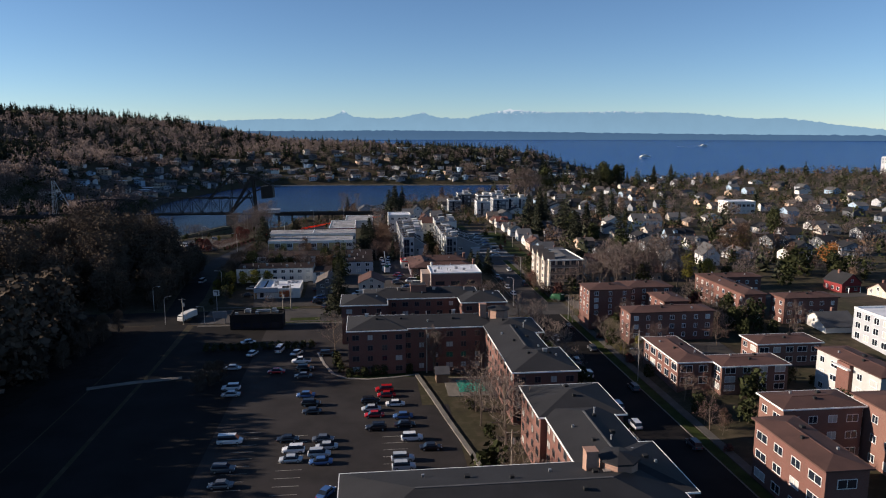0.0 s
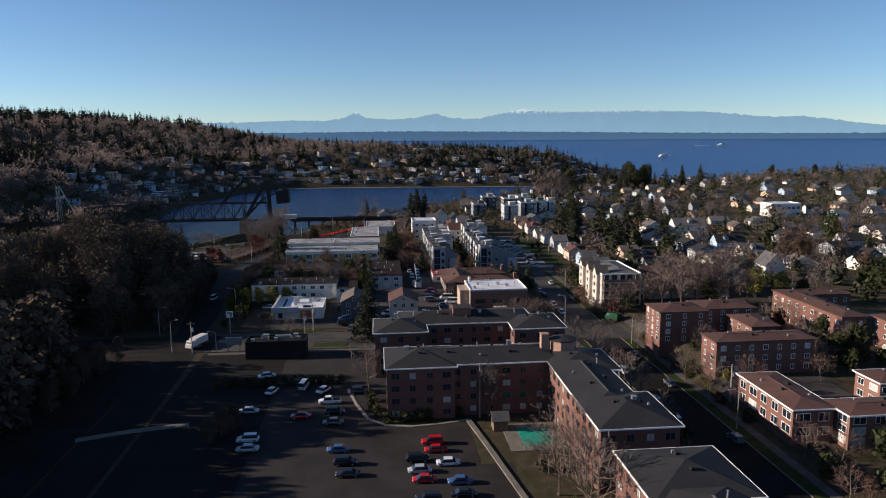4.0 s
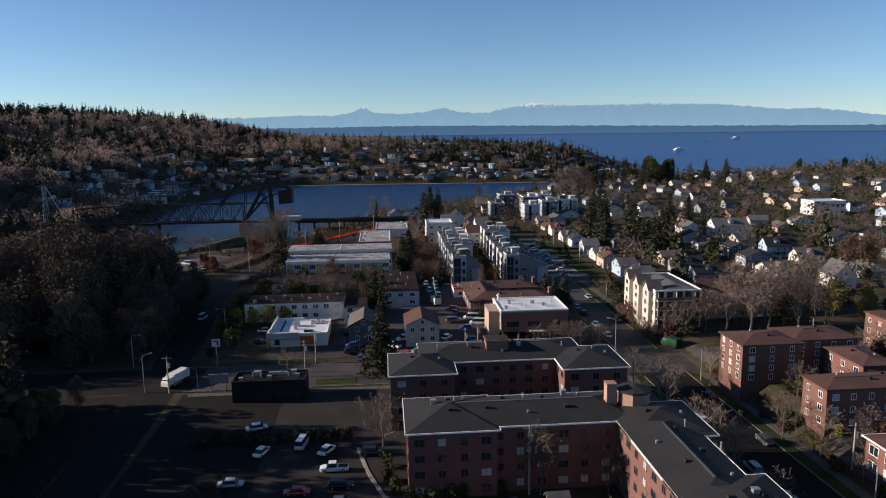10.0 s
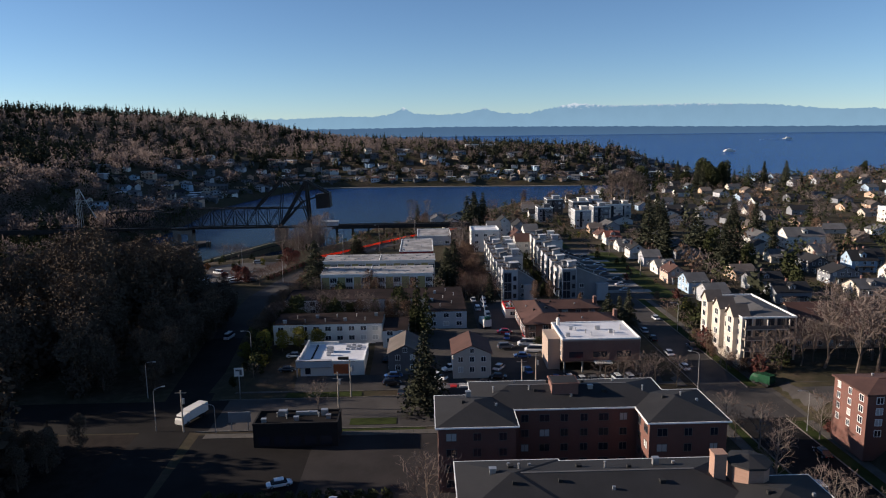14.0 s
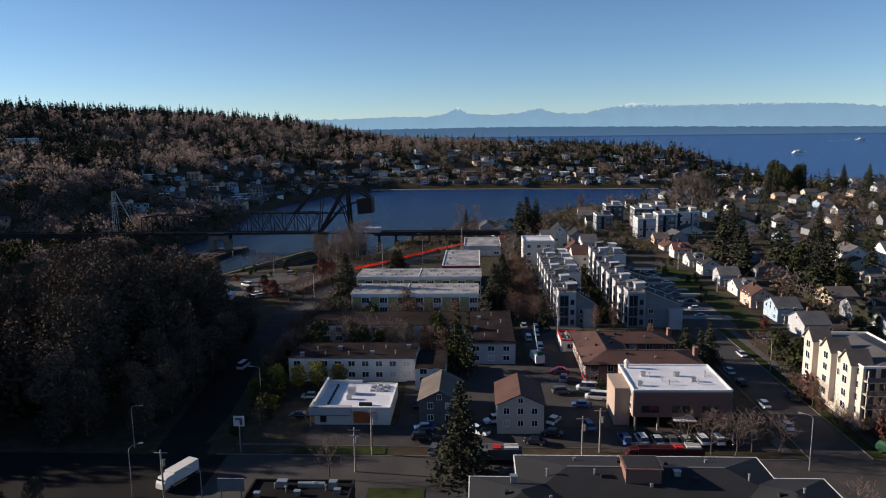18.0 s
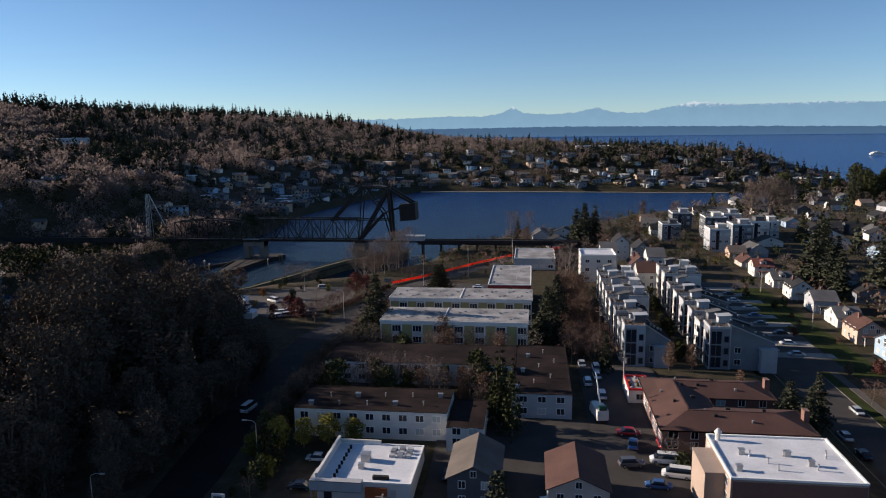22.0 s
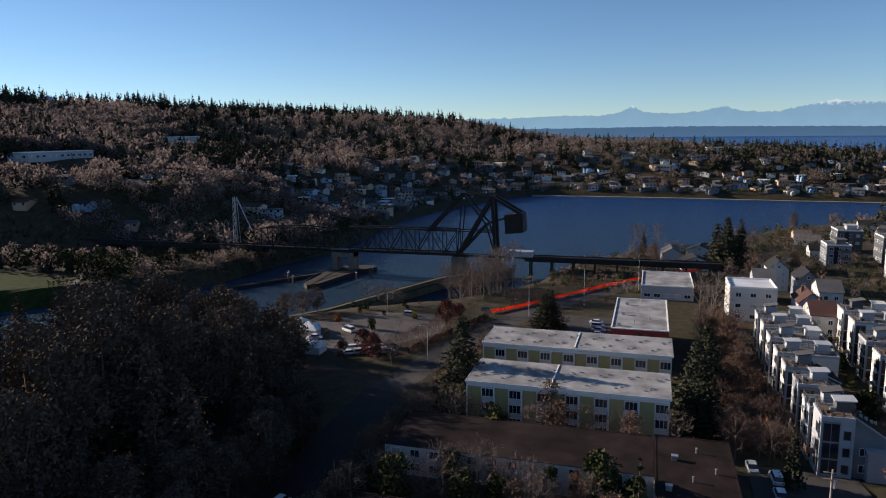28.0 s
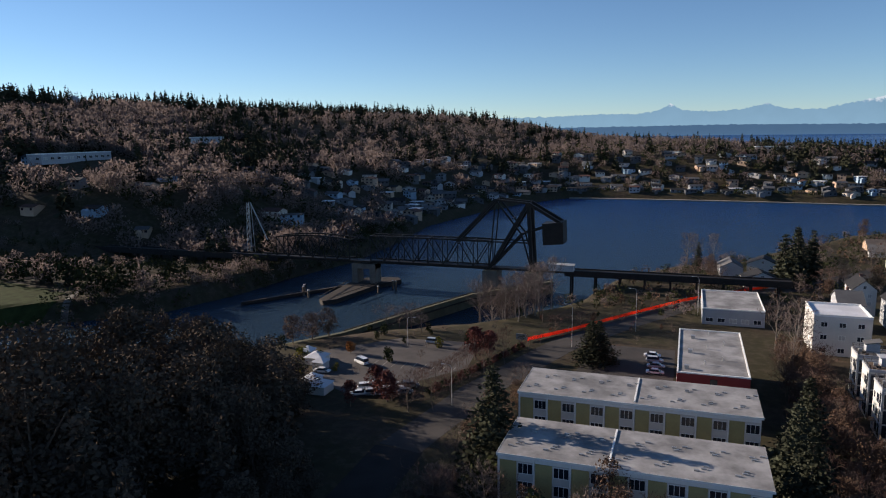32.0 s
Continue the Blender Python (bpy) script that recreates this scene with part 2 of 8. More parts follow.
_om.links.new(_mx.outputs[0], _om.nodes["Material Output"].inputs["Surface"])
M["orange_brown"] = surface("orange_brown_paint", (0.36, 0.09, 0.03), 0.7, 0.4, 4.0, 0.25)
M["blue_paint"] = surface("blue_paint", (0.06, 0.16, 0.42), 0.6, 0.3, 4.0, 0.2)
M["teal"] = surface("teal_pool_cover", (0.02, 0.28, 0.21), 0.5, 0.4, 3.0, 0.3)
M["pole_wood"] = surface("sun_bleached_pole", (0.30, 0.26, 0.215), 0.85, 0.5, 6.0, 0.25)
M["wood"] = surface("weathered_wood", (0.16, 0.11, 0.075), 0.85, 0.5, 6.0, 0.3)
M["fence"] = surface("new_cedar_boards", (0.42, 0.22, 0.10), 0.8, 0.5, 6.0, 0.25)
M["steel"] = surface("black_painted_steel", (0.022, 0.019, 0.018), 0.6, 0.4, 3.0, 0.4, metal=0.2)
M["galv"] = surface("galvanised_metal", (0.42, 0.42, 0.42), 0.45, 0.5, 4.0, 0.2, metal=0.7)
M["rubber"] = surface("black_rubber", (0.015, 0.015, 0.015), 0.8, 1.0, 6.0, 0.2)
M["glass"] = glassy("window_glass", (0.015, 0.02, 0.03))
M["blind"] = surface("drawn_blinds", (0.42, 0.42, 0.40), 0.6, 0.5, 3.0, 0.15, bump=0)
M["lamp"] = glassy("lamp_lens", (0.75, 0.75, 0.70), 0.2)
M["tail"] = glassy("tail_lamp", (0.35, 0.01, 0.01), 0.2)
M["bark"] = surface("bark", (0.115, 0.088, 0.07), 0.9, 0.6, 5.0, 0.35, bump=0.6, vary=0.2)
M["bark_pale"] = surface("pale_bark", (0.17, 0.145, 0.125), 0.9, 0.6, 5.0, 0.3, bump=0.5, vary=0.15)
M["twig"] = foliage("bare_twigs", (0.12, 0.094, 0.082), (0.168, 0.132, 0.116), vary=0.2)
# lighter copy of bare_twigs: lifts the far woods' brightness in the colour
M["twig_far"] = foliage("lightened_far_twigs", (0.158, 0.125, 0.114), (0.20, 0.158, 0.143), vary=0.08, thin=0.5)
M["twig_red"] = foliage("reddish_twigs", (0.095, 0.06, 0.05), (0.135, 0.088, 0.074))
M["needle"] = foliage("dark_needles", (0.03, 0.034, 0.024), (0.054, 0.055, 0.036))
M["leaf"] = foliage("evergreen_leaves", (0.024, 0.03, 0.014), (0.052, 0.054, 0.025))
M["leaf_dark"] = foliage("deep_shade_leaves", (0.068, 0.054, 0.043), (0.095, 0.075, 0.057), vary=0.15)
M["leaf_yellow"] = foliage("yellowing_leaves", (0.16, 0.13, 0.03), (0.12, 0.12, 0.03))
M["leaf_orange"] = foliage("orange_leaves", (0.25, 0.10, 0.03), (0.30, 0.14, 0.05))
M["leaf_brown"] = foliage("dry_brown_leaves", (0.10, 0.064, 0.046), (0.14, 0.093, 0.066))
M["leaf_red"] = foliage("dark_red_leaves", (0.09, 0.034, 0.03), (0.125, 0.055, 0.047))
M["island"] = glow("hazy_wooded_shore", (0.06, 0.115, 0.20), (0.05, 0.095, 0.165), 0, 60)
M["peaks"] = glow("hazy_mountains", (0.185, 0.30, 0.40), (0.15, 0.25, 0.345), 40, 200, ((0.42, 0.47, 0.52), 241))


# ---- building helpers ----
TAKEN = []          # plan rectangles that trees keep off


class Shape:
    """Gathers corners and faces of one mesh."""

    def __init__(self):
        self.v, self.f = [], []

    def poly(self, pts):
        k = len(self.v)
        self.v += [tuple(p) for p in pts]
        self.f.append(tuple(range(k, k + len(pts))))
        return self

    def box(self, x0, x1, y0, y1, z0, z1):
        k = len(self.v)
        self.v += [(x, y, z) for z in (z0, z1) for x, y in ((x0, y0), (x1, y0), (x1, y1), (x0, y1))]
        self.f += [tuple(k + i for i in q) for q in
                   ((3, 2, 1, 0), (4, 5, 6, 7), (0, 1, 5, 4), (1, 2, 6, 5), (2, 3, 7, 6), (3, 0, 4, 7))]
        return self

    def prism(self, pts, z0, z1):
        k, n = len(self.v), len(pts)
        self.v += [(x, y, z0) for x, y in pts] + [(x, y, z1) for x, y in pts]
        self.f += [tuple(range(k + n - 1, k - 1, -1)), tuple(range(k + n, k + 2 * n))]
        self.f += [(k + i, k + (i + 1) % n, k + n + (i + 1) % n, k + n + i) for i in range(n)]
        return self

    def beam(self, p, q, r0, r1=None, sides=4):
        """A straight member from p to q, r0 and r1 thick at its ends."""
        p, q = Vector(p), Vector(q)
        r1 = r0 if r1 is None else r1
        d = (q - p).normalized()
        u = d.cross(Vector((0, 0, 1)) if abs(d.z) < 0.95 else Vector((1, 0, 0))).normalized()
        w = d.cross(u)
        k = len(self.v)
        for c, r in ((p, r0), (q, r1)):
            for i in range(sides):
                a = 2 * math.pi * (i + 0.5) / sides
                self.v.append(tuple(c + (u * math.cos(a) + w * math.sin(a)) * r))
        self.f += [(k + i, k + (i + 1) % sides, k + sides + (i + 1) % sides, k + sides + i) for i in range(sides)]
        self.f += [tuple(range(k + sides - 1, k - 1, -1)), tuple(range(k + sides, k + 2 * sides))]
        return self

    def hip(self, x0, x1, y0, y1, z, h):
        w, d = x1 - x0, y1 - y0
        k = len(self.v)
        e = min(w, d) / 2
        a, b = ((x0 + e, y0 + e), (x1 - e, y0 + e)) if w > d else ((x0 + e, y0 + e), (x0 + e, y1 - e))
        self.v += [(x0, y0, z), (x1, y0, z), (x1, y1, z), (x0, y1, z), (*a, z + h), (*b, z + h)]
        q = ((0, 1, 5, 4), (1, 2, 5), (2, 3, 4, 5), (3, 0, 4)) if w > d else ((0, 1, 4), (1, 2, 5, 4), (2, 3, 5), (3, 0, 4, 5))
        self.f += [tuple(k + i for i in g) for g in q + ((3, 2, 1, 0),)]
        return self

    def gable(self, x0, x1, y0, y1, z, h, along="x", t=0.0):
        """A pitched roof, or with t a roof skin of that thickness."""
        k = len(self.v)
        if along == "x":
            m = (y0 + y1) / 2
            prof = [(y0, z), (m, z + h), (y1, z)]
            put = lambda s, a, c: (s, a, c)
            s0, s1 = x0, x1
        else:
            m = (x0 + x1) / 2
            prof = [(x0, z), (m, z + h), (x1, z)]
            put = lambda s, a, c: (a, s, c)
            s0, s1 = y0, y1
        if t:
            prof = prof + [(prof[2][0], z - t), (m, z + h - t), (prof[0][0], z - t)]
        n = len(prof)
        self.v += [put(s, a, c) for s in (s0, s1) for a, c in prof]
        self.f += [tuple(k + i for i in range(n)), tuple(k + n + i for i in reversed(range(n)))]
        self.f += [(k + i, k + n + i, k + n + (i + 1) % n, k + (i + 1) % n) for i in range(n)]
        return self

    def tube(self, cx, cy, r, z0, z1, sides=10, r1=None):
        r1 = r if r1 is None else r1
        k = len(self.v)
        for rr, z in ((r, z0), (r1, z1)):
            self.v += [(cx + rr * math.cos(2 * math.pi * i / sides), cy + rr * math.sin(2 * math.pi * i / sides), z) for i in range(sides)]
        self.f += [(k + i, k + (i + 1) % sides, k + sides + (i + 1) % sides, k + sides + i) for i in range(sides)]
        self.f += [tuple(range(k + sides - 1, k - 1, -1)), tuple(range(k + sides, k + 2 * sides))]
        return self

    def mesh(self, name, material=None, flat=True):
        me = bpy.data.meshes.new(name)
        me.from_pydata(self.v, [], self.f)
        if material:
            me.materials.append(material)
        me.validate()
        bm = bmesh.new()
        bm.from_mesh(me)
        bmesh.ops.recalc_face_normals(bm, faces=bm.faces)
        bm.to_mesh(me)
        bm.free()
        return me


def soup(name, verts, faces, material):
    """One mesh from arrays of corners and of equal-sided faces."""
    me = bpy.data.meshes.new(name)
    n, k = faces.shape
    me.vertices.add(len(verts))
    me.vertices.foreach_set("co", np.asarray(verts, np.float32).ravel())
    me.loops.add(n * k)
    me.loops.foreach_set("vertex_index", faces.astype(np.int32).ravel())
    me.polygons.add(n)
    me.polygons.foreach_set("loop_start", np.arange(0, n * k, k, dtype=np.int32))
    me.materials.append(material)
    me.update(calc_edges=True)
    me.validate()
    return me


def part(name, shape, material, parent, label="", at=(0, 0, 0), rz=0.0):
    me = shape if isinstance(shape, bpy.types.Mesh) else shape.mesh(name, material)
    ob = new(name, me)
    ob.parent = parent
    ob.matrix_basis = pose(*at, 0, 0, rz)
    if label:
        tagged(ob, label)
    return ob


def thing(name, label, category, x, y, z=None, rz=0.0, group="", kind=""):
    ob = new(name)
    ob.matrix_basis = pose(x, y, gz(x, y) if z is None else z, 0, 0, rz)
    ob.empty_display_size = 0.5
    return tagged(ob, label, category, group, kind)


def setting(name, shape, material, label, category, z=0.0):
    me = shape if isinstance(shape, bpy.types.Mesh) else shape.mesh(name, material)
    ob = new(name, me)
    ob.location.z = z
    return tagged(ob, label, category, kind="structure")


# ---- the lie of the land ----
NEAR = [(-2600, -900), (2600, -900), (2600, 1060), (844.8, 1056.0), (726.0, 1135.2), (554.4, 1042.8), (448.8, 979.4), (334.0, 983.4),
        (246.0, 884.0), (180.0, 840.0), (142.0, 792.0), (105.0, 746.0), (70.0, 720.0), (47.0, 680.0), (27.0, 658.0), (3.0, 613.0), (-23.8, 598.0), (-50.2, 561.0), (-62.0, 508.2), (-81.8, 477.8),
        (-105.6, 460.7), (-122.8, 450.1), (-139.9, 431.6), (-159.7, 407.9), (-217.8, 356.4), (-435.6, 283.8), (-2600, 60)]
FAR = [(-2600, 180), (-462.0, 345.8), (-283.8, 419.8), (-224.0, 468.0), (-213.0, 508.0), (-210.0, 542.0), (-199.0, 592.0), (-202.0, 660.0), (-211.2, 745.8),
       (-200.6, 823.7), (-178.2, 924.0), (-142.6, 992.6), (-85.8, 992.6), (23.8, 987.4), (118.8, 976.8), (208.6, 972.8), (310.2, 1009.8), (382.8, 1095.6), (396.0, 1227.6),
       (277.2, 1372.8), (79.2, 1584.0), (-79.2, 1980.0), (-300, 3200), (-2600, 3400)]
WATER_Z = -6.6


def inside(poly, x, y):
    """How far (x, y) lies inside a polygon, negative outside."""
    d2 = np.full(x.shape, 1e18)
    odd = np.zeros(x.shape, bool)
    for (ax, ay), (bx, by) in zip(poly, poly[1:] + poly[:1]):
        ex, ey = bx - ax, by - ay
        t = np.clip(((x - ax) * ex + (y - ay) * ey) / (ex * ex + ey * ey), 0, 1)
        d2 = np.minimum(d2, (x - ax - t * ex) ** 2 + (y - ay - t * ey) ** 2)
        if ay != by:
            odd ^= ((ay > y) != (by > y)) & (x < ex * (y - ay) / (ey) + ax)
    return np.where(odd, 1, -1) * np.sqrt(d2)


def smooth(a, b, v):
    t = np.clip((v - a) / (b - a), 0, 1)
    return t * t * (3 - 2 * t)


def knoll(x, y):
    """The low rises behind the shops and across the street, in metres above the streets."""
    up = np.interp(y, [265.3, 270.6, 285.1, 293.0, 337.9, 353.8, 396.0], [0, 1.8, 2.6, 3.8, 3.8, 1.0, 0.0])
    east = np.interp(y, [110.9, 125.4, 151.8, 165.0, 184.8, 198.0, 224.4, 244.2, 258.7, 271.9, 304.9, 324.7, 351.1], [0, 0.6, 0.9, 1.4, 2.8, 3.5, 4.5, 3.4, 1.4, 2.4, 2.6, 1.0, 0.0])
    return up * smooth(-63.4, -57.4, x) * (1 - smooth(48.8, 56.1, x)) + east * smooth(75.0, 79.9, x)


def height(x, y):
    x, y = np.asarray(x, float), np.asarray(y, float)
    n, f = inside(NEAR, x, y), inside(FAR, x, y)
    near = -12 + 12 * smooth(-7, 4, n)
    near = near + knoll(x, y)
    near = near + smooth(240, 600, x) * 6 * smooth(10, 120, n)
    top = np.interp(x, [-900, -760, -600, -330, -150, -40, 60, 400], [108, 100, 92, 78, 60, 47, 36, 30])
    a = np.interp(x, [-220, 0], [0.42, 0.9])
    g = f - 75 * (1 - smooth(520, 640, y))          # a level park between the locks and the slope
    hill = -12 + 12.6 * smooth(-9, 4, f) + (top - 3) * (a * smooth(10, 120, g) + (1 - a) * smooth(110, 480, g))
    hill = np.where(f > -8, hill + 3 * np.sin(x * 0.013 + 1) * np.sin(y * 0.011) * smooth(60, 200, f), -12)
    return np.maximum(near, hill)


def gz(x, y):
    if -330 < x < 300 and -200 < y < 330:
        return float(knoll(np.array(x), np.array(y)))
    return float(height(np.array([x]), np.array([y]))[0])


# ---- ground, water and distance ----
def spaced(lo, hi, a, b, fine, coarse):
    """Grid lines, fine between a and b and wider apart outside."""
    s = list(np.arange(a, b + 0.1, fine))
    p, d = a, fine
    while p > lo:
        d = min(d * 1.12, coarse)
        p -= d
        s.insert(0, p)
    p, d = b, fine
    while p < hi:
        d = min(d * 1.12, coarse)
        p += d
        s.append(p)
    return np.array(s)


gx, gy = spaced(-2500, 2500, -420, 520, 5.0, 90), spaced(-850, 3300, 100, 1250, 5.0, 90)
GX, GY = np.meshgrid(gx, gy)
GZ = height(GX, GY)
nx = len(gx)
idx = np.arange(GX.size).reshape(GX.shape)
quads = np.stack([idx[:-1, :-1], idx[:-1, 1:], idx[1:, 1:], idx[1:, :-1]], -1).reshape(-1, 4)
ground = setting("ground", soup("ground", np.stack([GX, GY, GZ], -1).reshape(-1, 3), quads, M["ground"]), None,
                 "uneven ground of gardens, verges and wooded hillside", "ground")
ground.data.polygons.foreach_set("use_smooth", [True] * len(ground.data.polygons))

sea = Shape()
rings = [(0, 0.0), (700, 0.0), (1500, 0.0), (2400, 7.0), (3400, 20.0), (4900, 42.0)]
for (r0, z0), (r1, z1) in zip(rings, rings[1:]):
    for i in range(96):
        a0, a1 = i * math.pi / 48, (i + 1) * math.pi / 48
        pts = [(r0 * math.cos(a0), r0 * math.sin(a0), z0), (r1 * math.cos(a0), r1 * math.sin(a0), z1),
               (r1 * math.cos(a1), r1 * math.sin(a1), z1), (r0 * math.cos(a1), r0 * math.sin(a1), z0)]
        sea.poly(pts[1:] if r0 == 0 else pts)
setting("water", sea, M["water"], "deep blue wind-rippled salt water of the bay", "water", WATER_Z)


def far_range(name, label, radius, heights, thick, material, seed, rough, step=0.15):
    """A hazy range of hills on the horizon, from bearing to bearing."""
    s = Shape()
    rnd = random.Random(seed)
    bs = [b for b, _ in heights]
    hs = [h for _, h in heights]
    n = int((bs[-1] - bs[0]) / step)
    rows = []
    for i in range(n + 1):
        b = bs[0] + (bs[-1] - bs[0]) * i / n
        h = float(np.interp(b, bs, hs))
        h += rough * (noise.noise((b * 2.2, seed, 0)) + 0.6 * noise.noise((b * 6.1, seed, 3)) + 0.35 * noise.noise((b * 15, seed, 5)))
        a = radians(b)
        rows.append([((radius + k) * math.sin(a), (radius + k) * math.cos(a), z) for k, z in
                     ((-40, -12), (-20, h * 0.45), (0, h * (0.97 + 0.03 * rnd.random())), (thick, -12))])
    for p, q in zip(rows, rows[1:]):
        for i in range(3):
            s.poly([p[i], q[i], q[i + 1], p[i + 1]])
    return tagged(new(name, s.mesh(name, material)), label, "backdrop", kind="structure")


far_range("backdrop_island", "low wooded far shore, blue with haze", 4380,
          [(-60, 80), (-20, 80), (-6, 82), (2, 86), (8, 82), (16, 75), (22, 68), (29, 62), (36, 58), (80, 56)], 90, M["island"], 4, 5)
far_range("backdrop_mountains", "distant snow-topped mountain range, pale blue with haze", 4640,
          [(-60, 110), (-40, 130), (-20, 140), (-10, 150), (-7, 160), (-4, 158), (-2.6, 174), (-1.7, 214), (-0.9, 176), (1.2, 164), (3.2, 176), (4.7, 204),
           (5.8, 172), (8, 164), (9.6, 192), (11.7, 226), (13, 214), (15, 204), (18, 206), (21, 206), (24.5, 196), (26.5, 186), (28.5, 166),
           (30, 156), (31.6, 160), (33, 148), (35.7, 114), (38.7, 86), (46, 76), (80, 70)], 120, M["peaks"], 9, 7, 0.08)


# ---- buildings ----
_win = {}
FACING = {"-y": 0, "+x": 90, "+y": 180, "-x": -90}


def window(parent, face, along, fixed, z, w, h, style="glass", bars=1, whole=False, frame_mat="trim"):
    """A framed window on a wall: face is the side it looks to, along and fixed its place on that wall, z its sill."""
    key = (round(w, 2), round(h, 2), style, bars, frame_mat)
    if key not in _win:
        t = 0.09
        xs = [-w / 2 - t, -w / 2]
        for i in range(bars):
            c = -w / 2 + w * (i + 1) / (bars + 1)
            xs += [c - 0.035, c + 0.035]
        xs += [w / 2, w / 2 + t]
        zs = [-t, 0, h, h + t]
        fr, both = Shape(), Shape()
        glazed = []
        for s, panes in ((fr, False), (both, True)):
            at = {}

            def corner(x, y, q, s=s, at=at):
                k = (round(x, 4), y, round(q, 4))
                if k not in at:
                    at[k] = len(s.v)
                    s.v.append((x, y, q))
                return at[k]
            for i in range(len(xs) - 1):
                for j in range(3):
                    hole = j == 1 and i % 2 == 1
                    x0, x1, z0, z1 = xs[i], xs[i + 1], zs[j], zs[j + 1]
                    if not hole or panes:
                        y = -0.03 if hole else -0.09
                        if hole:
                            glazed.append(len(s.f))
                        s.f.append(tuple(corner(*p) for p in ((x0, y, z0), (x1, y, z0), (x1, y, z1), (x0, y, z1))))
                    if hole:
                        for (ax, az), (bx, bz) in (((x0, z0), (x1, z0)), ((x1, z0), (x1, z1)), ((x1, z1), (x0, z1)), ((x0, z1), (x0, z0))):
                            s.f.append(tuple(corner(*p) for p in ((ax, -0.09, az), (bx, -0.09, bz), (bx, -0.03, bz), (ax, -0.03, az))))
            e = [(x, zs[0]) for x in xs] + [(xs[-1], q) for q in zs[1:]] + [(x, zs[-1]) for x in xs[-2::-1]] + [(xs[0], q) for q in zs[-2:0:-1]]
            for (ax, az), (bx, bz) in zip(e, e[1:] + e[:1]):
                s.f.append(tuple(corner(*p) for p in ((ax, -0.09, az), (ax, 0, az), (bx, 0, bz), (bx, -0.09, bz))))
        pane = Shape().box(-w / 2, w / 2, -0.03, 0, 0, h)
        both = both.mesh("window", M[frame_mat])
        both.materials.append(M[style])
        for i in glazed:
            both.polygons[i].material_index = 1
        _win[key] = fr.mesh("window", M[frame_mat]), pane.mesh("pane", M[style]), both
    fr, pane, both = _win[key]
    x, y = (along, fixed) if face[1] == "y" else (fixed, along)
    ob = part("window", both if whole else fr, None, parent, at=(x, y, z), rz=FACING[face])
    if not whole:
        part("pane", pane, None, ob)
    return ob


def window_rows(parent, face, a0, a1, fixed, zs, step, w, h, styles=("glass", "glass", "blind"), bars=1, seed=1, whole=False):
    rnd = random.Random(seed)
    n = max(1, int((a1 - a0) / step))
    for z in zs:
        for i in range(n):
            window(parent, face, a0 + (a1 - a0) * (i + 0.5) / n, fixed, z, w, h, rnd.choice(styles), bars, whole)


def rooftop_bits(parent, spots, z):
    """Vents and small fans that stand on a roof."""
    for i, (x, y) in enumerate(spots):
        if i % 3 == 0:
            part("roof_vent", Shape().box(x - 0.45, x + 0.45, y - 0.35, y + 0.35, z - 0.5, z + 0.55).box(x - 0.55, x + 0.55, y - 0.45, y + 0.45, z + 0.55, z + 0.65), M["galv"], parent)
        else:
            part("vent_pipe", Shape().tube(x, y, 0.13, z - 0.6, z + 0.6, 8).tube(x, y, 0.2, z + 0.6, z + 0.72, 8), M["galv"], parent)


